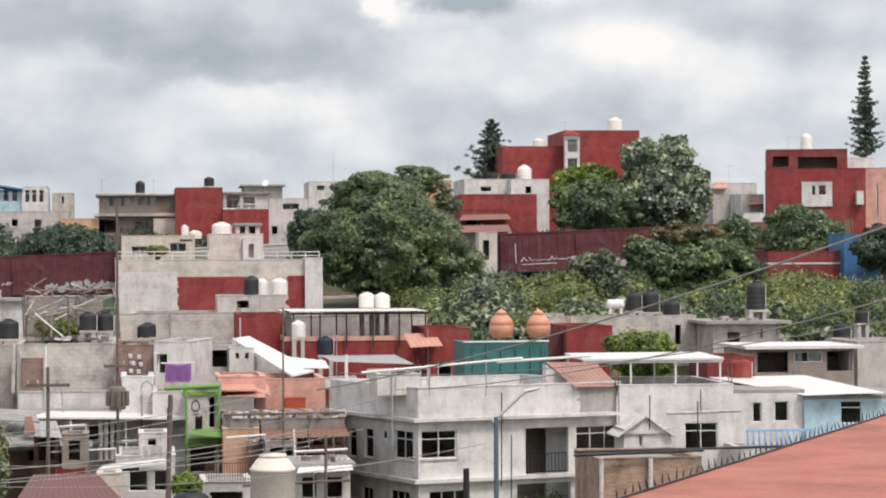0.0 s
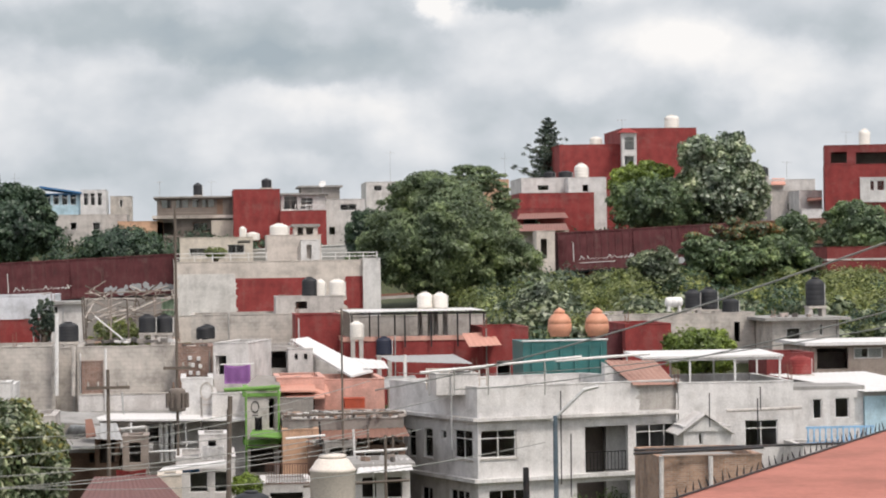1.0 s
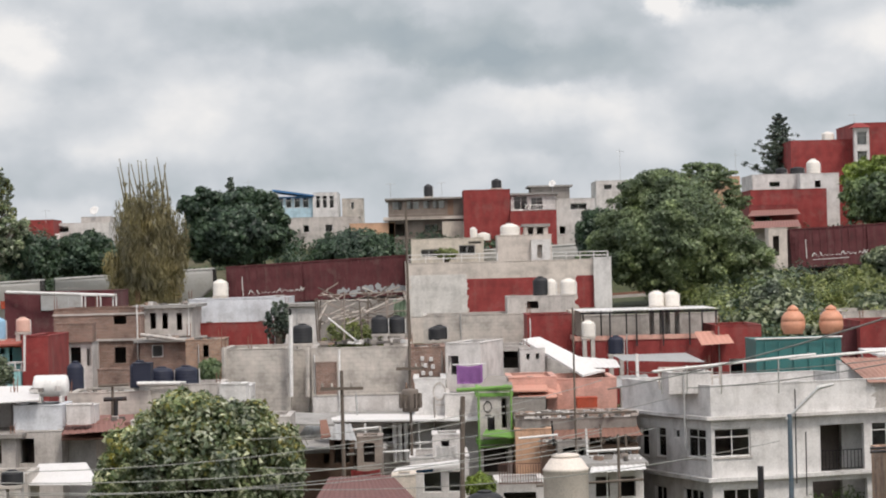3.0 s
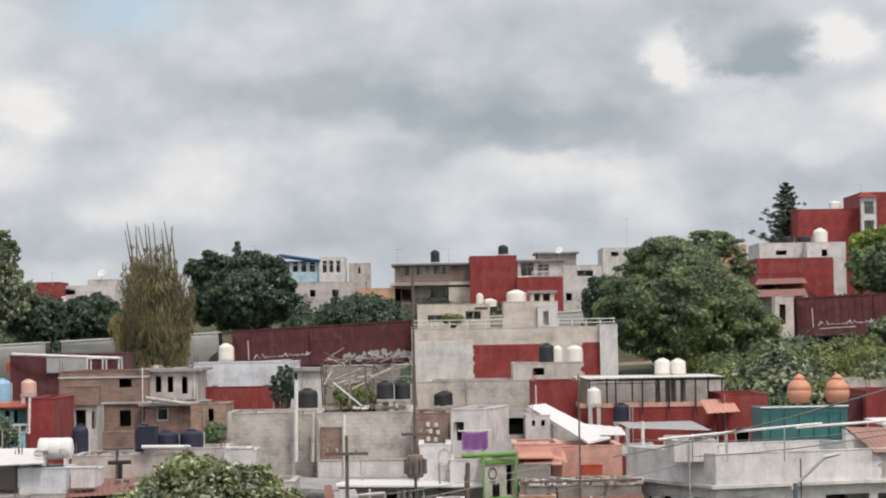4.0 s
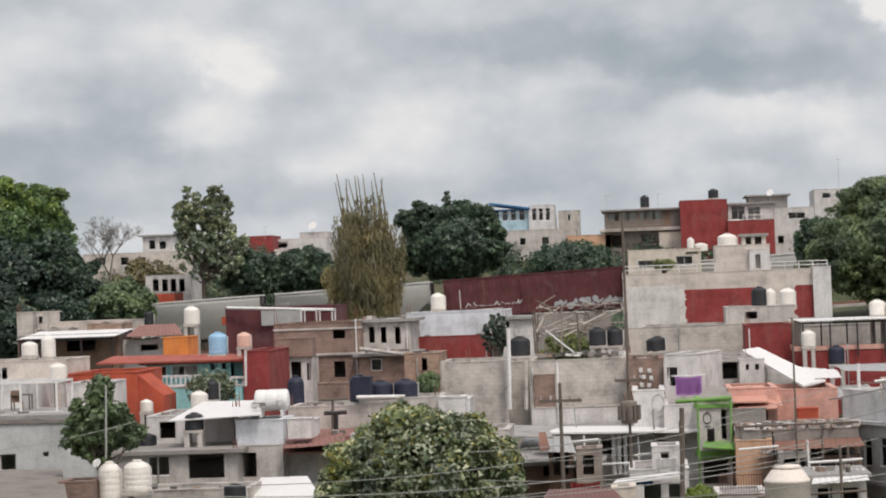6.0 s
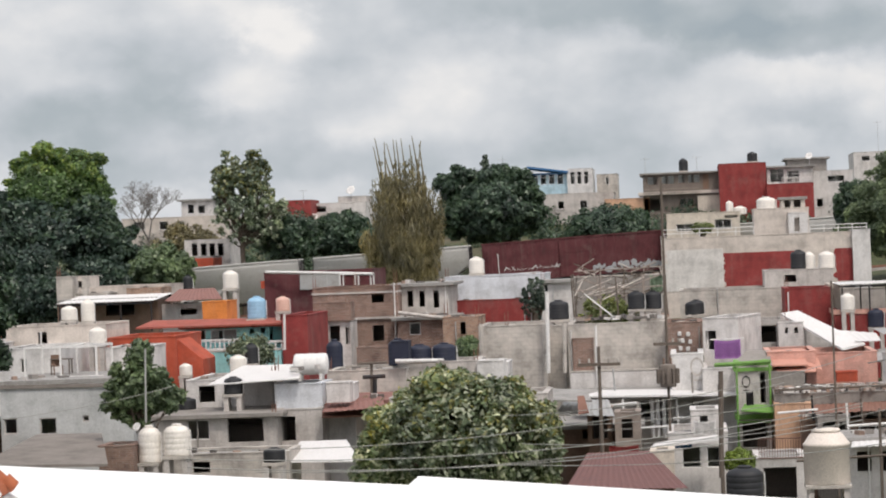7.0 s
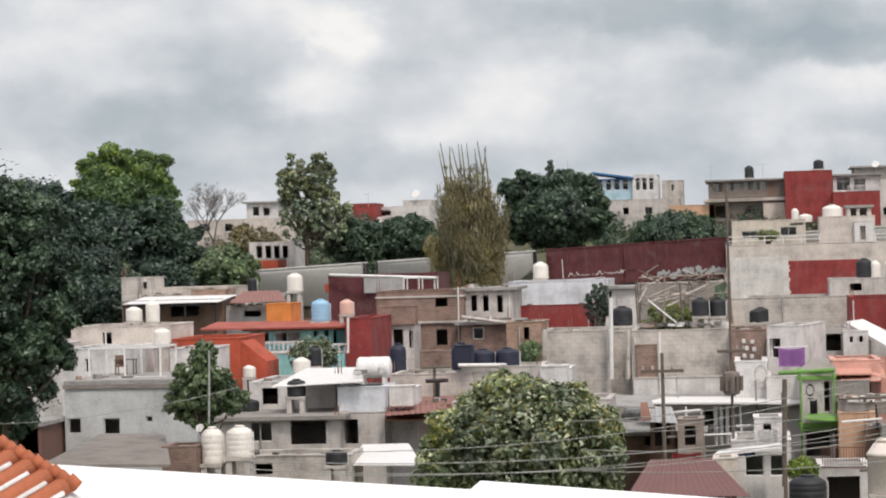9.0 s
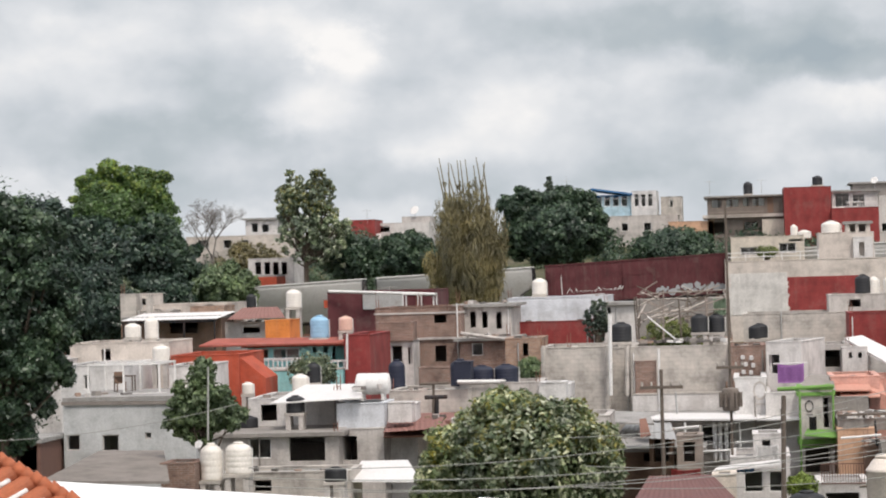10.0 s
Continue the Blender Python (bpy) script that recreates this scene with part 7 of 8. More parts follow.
cable("weathered grey cable crossing the roofs", (12.88, 40, 13.17), (6.4, 80, 10.59), 0.4, 0.012)
cable("sagging cable between poles", (-5.99, 90, 7.71), (8.72, 85, 9.59), 0.5, 0.015)
cable("sagging cable between poles", (-5.33, 80, 7.17), (11.12, 80, 8.27), 0.5, 0.015)
cable("sagging cable between poles", (-14.15, 70, 8.75), (3.03, 80, 9.52), 0.6, 0.014)
cable("sagging cable between poles", (-14.16, 70, 8.48), (5.46, 80, 8.79), 0.6, 0.016)
cable("sagging cable between poles", (-14.16, 70, 8.24), (5.44, 80, 8.26), 0.6, 0.016)
near_block("near house with a terracotta-coated flat roof", [(3.77, 22.5), (12.77, 16.5), (23.61, 37.46), (14.61, 43.46)], 11.7, REDDECK, WHITE)
spike_strip("dark security spikes along the roof edge", (4.57, 23.96, 11.703), (13.75, 41.75, 11.703), 72, 0.13)
near_block("near house with a bright white flat roof", [(-13.93, 28.45), (2.31, 16.11), (2.31, 25.11), (-13.93, 37.45)], 11.3, WHITEDECK, WHITE)
roof_sheet("white overlapping roof sheet", [(-3.22, 24.67, 11.375), (1.23, 20.62, 11.375), (1.23, 25.62, 11.375), (-3.22, 29.67, 11.375)], WHITEDECK, thick=0.07)
barrel_tiles("orange clay barrel tiles with white mortar joints", (-7.39, 24, 12.29), (-6.52, 24, 11.8), (-0.4, -0.9, -0.28), 5, 0.102)
bar("long white painted beam over the roof", (9.26, 104, 9.56), (16.34, 106, 10.03), 0.055, WPAINT, "beam", "beam")
bar("second white beam over the roof", (15.38, 107, 9.83), (19.82, 109, 9.99), 0.06, WPAINT, "beam", "beam")
bar("thin white post on the roof", (9.66, 104.5, 9.65), (9.75, 105.5, 8.54), 0.03, WPAINT, "post", "post")
bar("thin white post on the roof", (10.73, 104.5, 9.73), (10.83, 105.5, 8.53), 0.03, WPAINT, "post", "post")
bar("thin white post on the roof", (12.16, 104.5, 9.83), (12.27, 105.5, 8.51), 0.03, WPAINT, "post", "post")
bar("thin white post on the roof", (14.55, 104.5, 9.99), (14.68, 105.5, 8.48), 0.03, WPAINT, "post", "post")
house("small white rooftop box room", 10.2, 107, 9.32, 1.8, 3, WHITE, base=8.45, parapet=0.05)
slope_wall("white gable wall under a rusty roof", 17.97, 109.9, 1.35, 0.9, 9.59, 8.60, CLEANW)
roof_sheet("rusty brown sheet roof with pale worn patches", [(19.00, 108.3, 8.66), (21.10, 109.2, 8.61), (20.46, 111.0, 9.61), (18.09, 110.6, 9.68)], RUSTP)
gable_roof("small white gabled porch roof", 20.65, 106.5, 6.7, 2.2, 2.6, 0.77, WHITE, CLEANW)
grille("dark iron balcony railing", 16.74, 107.75, 4.97, 2, 0.87, IRON, 12, 20)
balustrade("light blue balustrade on a terrace", 25.93, 105.5, 6.10, 2.98, 0.78, BRIGHTBLUE, n=12)
house("low white terrace base", 25.73, 105.3, 6.05, 4.2, 3.5, WHITE, parapet=0.05)
tank_stand(27.15, 111, 3.24, 6.91, 0.37)
water_tank("cream ribbed plastic water tank on a rooftop", 27.15, 111, 6.91, 0.37, 1.33, PLASTICW)
tank_stand(28.52, 117, 8.15, 8.6, 0.53)
water_tank("red plastic barrel on a rooftop", 28.52, 117, 8.6, 0.53, 0.91, RED)
roof_sheet("white sloping sheet roof", [(29.71, 109.5, 8.11), (33.40, 109.5, 8.19), (32.21, 119.0, 8.59), (26.99, 117.0, 8.62)], WSHEET)
roof_sheet("orange tiled awning", [(13.93, 128, 9.81), (15.6, 128, 9.88), (15.55, 131, 10.47), (13.88, 131, 10.43)], TILE)
bar("pale concrete wall post", (17.45, 93.8, 6.66), (17.44, 93.8, 4.78), 0.09, WHITE, "post", "post")
bar("pale concrete wall post", (19.35, 93.8, 6.63), (19.34, 93.8, 4.75), 0.09, WHITE, "post", "post")
bar("dark rail along the yard wall", (16.35, 93.5, 6.81), (21.44, 94, 6.9), 0.06, IRON, "rail", "railing")
bar("dark rail along the yard wall", (16.7, 95.5, 6.79), (25.4, 96, 6.85), 0.05, IRON, "rail", "railing")
bar("thin dark vertical mast", (20.61, 100, 8.69), (20.6, 100, 7.32), 0.025, IRON, "mast", "mast")
bar("thin dark vertical mast", (22.59, 100, 8.44), (22.58, 100, 6.38), 0.025, IRON, "mast", "mast")
bar("thin dark vertical mast", (22.71, 100, 8.9), (22.71, 100, 7.98), 0.025, IRON, "mast", "mast")
bar("thin dark vertical mast", (14.55, 100, 8.88), (14.53, 100, 5.13), 0.025, IRON, "mast", "mast")
bar("thin dark vertical mast", (14.94, 100, 7.17), (14.92, 100, 4.63), 0.025, IRON, "mast", "mast")
street_arm("grey street lamp on a slanting arm", (11.34, 80, 8.94), (12.42, 80, 9.95), 0.05)
railing("beige metal railing on a rooftop", 9.95, 109, 8.59, 2.7, 0.93, BEIGE, 9)
bar("eave slab of the annex", (22.8, 107, 7.53), (26.22, 107.5, 7.58), 0.07, GREYW, "eave", "eave")
laundry("purple cloth hung over a rail", 1.27, 115.2, 9.61, 1.19, 0.88, PURPLE)
bar("thin rail carrying the cloth", (1.09, 115.4, 9.61), (2.63, 115.4, 9.62), 0.03, WPAINT, "rail", "railing")
wall_ring("grey looped painting on a white wall", 0.44, 112.98, 8.52, 0.42)
house("exposed brick wall patch", -5.35, 118.8, 9.72, 0.99, 0.6, BRICK, base=8.22, parapet=0.04, name="brick_wall")
wall_block("whitewashed lower wall band", -5.5, 118.6, 8.17, 4.5, 0.2, WHITE, base=7.17)
bar("white rain pipe on the wall", (-4.21, 118.5, 10.36), (-4.22, 118.5, 7.12), 0.06, WPAINT, "pipe", "pipe")
bar("white porch column", (-1.6, 111.6, 7.24), (-1.6, 111.6, 5.5), 0.09, WPAINT, "column", "column")
bar("white porch column", (-1.35, 111.6, 7.24), (-1.36, 111.6, 5.5), 0.09, WPAINT, "column", "column")
bar("white porch column", (-1.08, 111.6, 7.24), (-1.09, 111.6, 5.5), 0.09, WPAINT, "column", "column")
roof_sheet("white roof edge slab", [(-4.69, 110.5, 7.52), (2.39, 110.5, 7.38), (2.34, 114, 7.45), (-3.84, 114, 7.56)], WSHEET, thick=0.08)
roof_sheet("brown sheet roof on a low house", [(-4.52, 90, 5.4), (-0.11, 90, 5.32), (-1.52, 97, 6.12), (-3.96, 97, 6.11)], REDROOF)
house("yellow gable wall of the low house", -1.52, 96.6, 6.1, 0.9, 2, CREAM, parapet=0.03)
roof_sheet("grey patched sheet roof", [(-5.56, 104, 7.18), (-3.05, 104, 7.03), (-3.43, 109, 7.42), (-5.34, 109, 7.45)], GALV)
roof_sheet("grey weathered sheet roof edge", [(-6.46, 104, 7.83), (-3.96, 104, 7.71), (-4.35, 108, 7.95), (-6.71, 108, 8.08)], GREYROOF, thick=0.08)
roof_sheet("orange tiled roof slope", [(3.64, 114, 8.43), (5.4, 114, 8.41), (5.31, 117, 9.03), (3.95, 117, 8.99)], TILE, thick=0.07)
roof_sheet("orange tiled roof slope", [(5.24, 114.5, 8.39), (6.06, 114.5, 8.13), (5.94, 117, 8.84), (5.54, 117, 8.85)], TILE, thick=0.07)
roof_sheet("dark grey sheet gable roof", [(2, 113.5, 8.53), (3.8, 113.5, 8.46), (3.76, 116, 9.01), (2.78, 116, 9.07)], CONCD, thick=0.06)
rubble("scrap boards and blocks on a roof", 3.75, 108.6, 7.45, 5.23, 3.2, 150, 1)
rubble("scrap boards and blocks on a roof", 4.67, 106.5, 6.51, 4.07, 2.5, 60, 2)
rubble("scrap boards and blocks on a roof", 3.9, 115, 8.4, 1.47, 1.5, 30, 3)
roof_sheet("rusty patched sheet roof", [(4.89, 106, 6.72), (8.95, 106, 6.8), (9.04, 110, 7.03), (5.57, 110, 6.98)], RUST)
roof_sheet("white lean-to sheet roof", [(6.17, 98, 5.92), (8.38, 98, 6.02), (8.61, 102, 6.16), (6.53, 102, 6.12)], WSHEET)
roof_sheet("pale grey sheet roof", [(8.3, 117, 8.24), (10.42, 117, 8.37), (10.59, 122, 8.68), (8.25, 122, 8.6)], GALV)
roof_sheet("white corrugated sheet roof slope", [(7.99, 121, 9.08), (9.25, 121, 9.07), (9.33, 125, 9.3), (7.3, 125, 9.52)], WSHEET)
roof_sheet("grey corrugated sheet roof slope", [(9.49, 122, 9.36), (13.5, 122, 9.18), (13.04, 127, 9.48), (9.31, 127, 9.46)], GALV)
bar("white post holding up a roof", (10.04, 121, 9.71), (10.03, 121, 8.02), 0.08, WPAINT, "post", "post")
tank_stand(4.81, 90, 1.84, 5.34, 0.8)
domed_tank("large sun-bleached cream water tank", 4.81, 90, 5.34, 0.81, 1.96, CREAMT)
tank_stand(1.85, 88, 1.74, 5.02, 0.65)
water_tank("black ribbed plastic water tank on a rooftop", 1.85, 88, 5.02, 0.65, 1.22, PLASTICK)
bar("lime green painted frame bar", (2.13, 109.7, 8.61), (2.11, 109.7, 4), 0.05, GREENP, "frame_bar", "frame")
bar("lime green painted frame bar", (3.55, 109.7, 8.64), (3.54, 109.7, 6.43), 0.05, GREENP, "frame_bar", "frame")
bar("lime green painted frame bar", (2.12, 109.7, 6.21), (3.54, 109.7, 6.19), 0.05, GREENP, "frame_bar", "frame")
bar("lime green painted fascia board", (1.21, 110.5, 8.68), (3.6, 109.6, 8.8), 0.09, GREENP, "fascia", "frame")
roof_sheet("lime green awning over the doorway", [(2.24, 108.6, 6.81), (3.69, 108.6, 6.67), (3.82, 110.0, 6.87), (2.43, 110.0, 6.98)], GREENP, thick=0.06)
railing("white roof terrace railing", -1.15, 155.15, 14.46, 5.58, 0.5, WPAINT, 6)
railing("white roof terrace railing", 7.77, 155.15, 14.46, 3.49, 0.45, WPAINT, 5)
house("cream stair posts and tank shelter", 6.22, 158, 16.72, 1.49, 2, BEIGE, base=15.66, front=[(0.22, 0.57, 15.84, 16.5, "hole"), (0.78, 1.21, 15.84, 16.5, "hole")], parapet=0, over=0.15, name="tank_shelter")
pergola("white painted terrace pergola", -27.88, 104, 9.4, 3.16, 3, 1.31, WPAINT, 3, 6)
grille("low white lattice edge of the terrace", -26.42, 103.4, 9.26, 2.08, 0.24, WPAINT, 9, name="lattice_edge")
garden_table("dark garden table with odds and ends", -27.28, 106.0, 9.40, 0.9, 0.72)
garden_chair("dark garden chair beside the table", -27.03, 105.7, 9.40)
balustrade("white balustrade on the aqua balcony", -24.44, 121.6, 9.69, 2.68, 0.55, CLEANW)
balustrade("white balustrade on the aqua balcony", -20.39, 121.7, 9.59, 0.77, 0.49, CLEANW)
wall_block("aqua balcony base wall", -24.52, 121.4, 9.61, 4.81, 0.2, AQUA)
pergola("white roof frame above the maroon house", -19.88, 144.5, 12.17, 1.88, 1.5, 0.91, WPAINT, 3, 4)
house("grey sign panel on the maroon house", -22.38, 145.8, 13.11, 2.37, 0.4, GALV, base=12.21, parapet=0.03, name="sign_panel")
bar("white top rail of the maroon house", (-24.37, 145.7, 13.33), (-17.93, 144.4, 13), 0.09, WPAINT, "rail", "railing")
roof_sheet("red sheet roof edge of the aqua house", [(-27.04, 122.2, 10.93), (-19.38, 122.2, 10.91), (-19.4, 124.2, 11.12), (-26.61, 124.2, 11.22)], TERRARED, thick=0.08)
roof_sheet("orange tiled roof slope", [(-27.21, 130, 12.07), (-24.09, 130, 12.1), (-25.22, 134, 12.64), (-27.21, 134, 12.63)], TILEB)
roof_sheet("bright white sheet roof", [(-20.12, 104.5, 8.87), (-16.21, 104.5, 9.02), (-17.04, 110, 9.38), (-19.58, 110, 9.39)], WSHEET, thick=0.05)
roof_sheet("white fabric awning", [(-15.52, 95.5, 6.25), (-12.61, 95.5, 6.19), (-13.7, 100, 6.7), (-15.58, 100, 6.69)], WSHEET, thick=0.04)
roof_sheet("brown tile roof edge", [(-15.12, 103, 7.64), (-12.43, 103, 7.77), (-13.07, 107, 8), (-15.39, 107, 7.95)], TILEB)
roof_sheet("grey cement roof with a rough edge", [(-28.17, 100.92, 9.29), (-22.55, 100.92, 9.23), (-23.48, 104, 9.35), (-28.49, 104, 9.42)], MOSSY, thick=0.15)
roof_sheet("grey sloping yard roof", [(-24.86, 86, 7.22), (-20.2, 86, 7.14), (-22.74, 96, 7.55), (-25.34, 96, 7.58)], MOSSY, thick=0.1)
house("small brick corner wall", -21.7, 91, 7.36, 1.28, 2, BRICK, parapet=0.04, name="brick_wall")
house("white painted wall panel", -15.23, 105.8, 8.63, 1.14, 1.5, CLEANW, parapet=0.04, name="wall_stub")
bar("dark timber post on a terrace", (-13.59, 108, 9.37), (-13.63, 108, 8.02), 0.06, TIMBER, "post", "post")
bar("dark timber cross beam", (-14.2, 107.9, 9.38), (-12.89, 107.9, 9.4), 0.06, TIMBER, "beam", "beam")
bar("white tall rain pipe", (-6.43, 118.2, 12.03), (-6.49, 118.2, 8.2), 0.09, WPAINT, "pipe", "pipe")
bar("grey metal post on a wall", (-12.9, 113.5, 9.61), (-12.93, 113.5, 8.59), 0.05, IRON, "post", "post")
bar("concrete wall pillar", (-9.63, 118.7, 10.6), (-9.7, 118.7, 8.25), 0.1, CONC, "pillar", "pillar")
bar("concrete wall pillar", (-6.61, 118.7, 10.53), (-6.68, 118.7, 8.18), 0.1, CONC, "pillar", "pillar")
bar("concrete wall pillar", (-5.68, 118.7, 10.5), (-5.75, 118.7, 8.16), 0.1, CONC, "pillar", "pillar")
makeshift_frame("rough frame of crossed bare poles on a roof", -5.3, 122.5, 10.65, 4.35, 3, 2.35, 64, 4)
rubble("scrap stored on a flat roof", -5.28, 121, 10.51, 4.25, 4, 60, 6)
antenna("thin rooftop television antenna", 29.82, 240, 16.6, 8.19)
antenna("thin rooftop television antenna", -3.14, 233, 20.62, 1.53)
antenna("thin rooftop television antenna", 20.48, 262, 22.45, 3.65)
antenna("thin rooftop television antenna", -18.37, 262, 17.3, 6.79)
antenna("thin rooftop television antenna", -38.9, 258, 19.75, 1.42)
antenna("thin rooftop television antenna", 54.09, 226, 21.01, 2.14)
antenna("thin rooftop television antenna", 54.94, 208, 23.4, 1.48)
antenna("thin rooftop television antenna", 1.62, 235, 20.62, 1.58)
antenna("thin rooftop television antenna", -18.97, 133, 12.19, 1.43)
antenna("thin rooftop television antenna", 40.06, 233, 26.13, 1.35)
dish("pale satellite dish on a mast", -37.99, 259, 17.2, 0.5)
dish("pale satellite dish on a mast", -34.91, 266, 20.13, 0.5)
dish("pale satellite dish on a mast", 51.45, 226, 15.75, 0.4)
dish("pale satellite dish on a mast", 12.06, 236, 20.92, 0.35)
dish("pale satellite dish on a mast", -20.42, 92, 7.32, 0.17)
dish("pale satellite dish on a mast", 1.07, 231, 15.62, 0.35)
bar("thin pale lamp pole in front of the small tree", (-19.81, 91, 10.92), (-19.89, 91, 8.21), 0.035, GALV, "post", "post")
bar("dark thin pole among houses", (1.24, 94, 9.24), (1.12, 94, 5.27), 0.09, TIMBER, "post", "post")
house("white house behind the dark tree", -35.72, 112, 10.68, 4.74, 6, WHITE, front=[(2.14, 2.67, 9.38, 10.16, "win"), (3.47, 4, 9.35, 10.26, "win")], parapet=0.2)
house("white gabled porch wall", 20.82, 106.6, 6.88, 2.08, 2.2, CLEANW, front=[(0.65, 0.84, 6.11, 6.64, "win")], parapet=0.03)
house("grey garden terrace behind the near tree", -11.9, 100, 8.27, 6.33, 4, GREYW, parapet=0.1)
tree("dark tree at the edge of the houses", -40.24, 150, 12.38, 3.37, 2.94, L_DEEP, count=12000, size=0.22, lobes=40, seed=61)
tree("dark shrubby tree at the edge of the houses", -37.54, 146, 12.05, 1.56, 1.51, L_DEEP, count=6000, size=0.2, lobes=28, seed=62)
tree("dark green tree under the big tree", 21.74, 160, 10.9, 1.98, 2, L_MID, count=9000, size=0.22, lobes=30, seed=63)
# a tree of its own with dark leaves, no part of the big tree
tree("separate darker tree beside the big tree", 12.24, 176, 16.13, 1.88, 2.08, L_DARK, count=8000, size=0.22, lobes=30, seed=64)
paint_patch("pale weathered coat on the beige wall", -1.22, 154.985, 11.12, 13.68, 3.69, LIMEW, 3)
tank_stand(-20.24, 116, 3.89, 9.23, 0.34)
water_tank("black ribbed plastic water tank on a rooftop", -20.24, 116, 9.23, 0.34, 0.95, PLASTICK)
water_tank("small white round plastic tank on a roof", -22.77, 113, 8.9, 0.28, 0.56, PLASTICW)
tank_stand(-22.77, 113, 3.5, 8.9, 0.28)
water_tank("small white round plastic tank on a roof", -20.15, 112, 9.05, 0.38, 0.76, PLASTICW)
tank_stand(-20.15, 112, 8.77, 9.05, 0.38)
water_tank("small white round plastic tank on a roof", -29.4, 112.5, 9.28, 0.35, 0.71, PLASTICW)
tank_stand(-29.4, 112.5, 3.44, 9.28, 0.35)
water_tank("small white round plastic tank on a roof", -24.65, 107.5, 9.12, 0.24, 0.48, PLASTICW)
bar("white post of an aqua balcony", (-19.45, 121.3, 11.35), (-19.5, 121.3, 9.61), 0.06, WPAINT, "post", "post")
house("dark teal balcony recess", -20.3, 122.8, 10.87, 0.59, 1.5, TEAL, base=9.92, parapet=0.02, name="balcony")
near_block("plain house under the viewpoint", [(-6, -9), (6, -9), (6, 1.2), (-6, 1.2)], 12.4, GREYROOF, WHITE)
house("white window bay on the red house", 39.58, 230.3, 26.02, 1.38, 0.7, CLEANW, base=22.76, front=[(0.22, 1.18, 24.44, 25.7, "win"), (0.21, 1.17, 22.97, 23.92, "win")], parapet=0.02, name="window_bay")
hip_roof("small red hipped cap over the window bay", 39.22, 230, 26.05, 1.86, 1.6, 0.47, RED)
tree("bright yellow-green tree before the red house", 36.46, 204, 20.55, 2.66, 1.74, L_BRIGHT, count=6500, size=0.24, lobes=34, lobe=0.34, seed=72, fill=0.04, bumps=((1.61, 0.83, 1.15, 0.92),))
house("white parapet room by the hilltop tanks", 33.57, 224, 21.71, 3.35, 3, CLEANW, front=[(1.29, 1.81, 20.48, 21.1, "hole")], parapet=0.1)
tank_stand(52.43, 228, 21.01, 21.83, 0.41)
water_tank("black ribbed plastic water tank on a rooftop", 52.43, 228, 21.83, 0.41, 0.89, PLASTICK)
tank_stand(33.77, 227, 21.61, 21.81, 0.66)
water_tank("black ribbed plastic water tank on a rooftop", 33.77, 227, 21.81, 0.66, 0.67, PLASTICK)
tank_stand(32.31, 227, 21.43, 21.81, 0.51)
water_tank("black ribbed plastic water tank on a rooftop", 32.31, 227, 21.81, 0.51, 0.62, PLASTICK)
bar("upright rib of the teal tank tower", (15.82, 117.9, 10.19), (15.81, 117.9, 8.11), 0.04, TEAL, "rib", "frame")
bar("upright rib of the teal tank tower", (16.47, 117.9, 10.19), (16.46, 117.9, 8.1), 0.04, TEAL, "rib", "frame")
bar("upright rib of the teal tank tower", (17.17, 117.9, 10.18), (17.16, 117.9, 8.09), 0.04, TEAL, "rib", "frame")
bar("upright rib of the teal tank tower", (17.88, 117.9, 10.18), (17.86, 117.9, 8.09), 0.04, TEAL, "rib", "frame")
bar("upright rib of the teal tank tower", (18.58, 117.9, 10.17), (18.57, 117.9, 8.08), 0.04, TEAL, "rib", "frame")
bar("upright rib of the teal tank tower", (19.12, 117.9, 10.16), (19.11, 117.9, 8.07), 0.04, TEAL, "rib", "frame")
bar("pale cap rail of the teal tank tower", (15.32, 117.8, 10.36), (19.43, 117.8, 10.38), 0.05, GALV, "rail", "railing")
house("small white house among the trees", 50.24, 208, 17.93, 2.2, 4, CLEANW, front=[(1.08, 1.86, 16.64, 17.31, "win")], parapet=0.1)
roof_sheet("red tiled roof among the trees", [(50.63, 206, 16.8), (52.09, 206, 16.89), (52.53, 208.5, 17.46), (51.45, 208.5, 17.41)], TILEB)
house("beige gate post house at the track", 26.38, 193, 16.52, 1.42, 2, BEIGE, front=[(0.31, 0.8, 14.42, 15.95, "hole")], parapet=0.1)
roof_sheet("brown tiled roof edge", [(25.31, 205, 16.69), (30.71, 205, 16.77), (30.92, 208, 17.38), (26.16, 208, 17.3)], TILEB)
roof_sheet("red tiled roof of the balcony house", [(27.12, 211, 17.82), (31.61, 211, 17.9), (31.58, 214, 18.64), (27.99, 214, 18.6)], TILEB)
bar("pale concrete edge of a balcony", (7.93, 231.5, 19.24), (12.13, 231.5, 19.24), 0.12, WHITE, "balcony_edge", "balcony")
balustrade("pale balustrade on the hilltop terrace", 9.21, 231.2, 19.1, 2.91, 0.68, WHITE)
grille("dark balcony railing of the grey house", -3.33, 231.4, 18.74, 5.09, 0.47, BROWNG, 30)
grille("dark balcony railing of the grey house", -3.34, 231.4, 16.52, 5.09, 0.52, BROWNG, 30)
tree("sparse vine-hung tree before the beige house", -43.25, 219, 15.61, 3.45, 2.13, L_OLIVE, count=2200, size=0.22, lobes=26, seed=81, fill=0.05)
tree("leafy shrub on the slope", -36.97, 158, 13.08, 2.04, 1.72, L_DEEP, count=5000, size=0.2, lobes=24, seed=82)
cable("weathered grey cable crossing the roofs", (-12.57, 72, 7.88), (5.59, 82, 8.57), 0.6, 0.014)
cable("weathered grey cable crossing the roofs", (-5.74, 78, 8.89), (5.78, 84, 10.17), 0.4, 0.013)
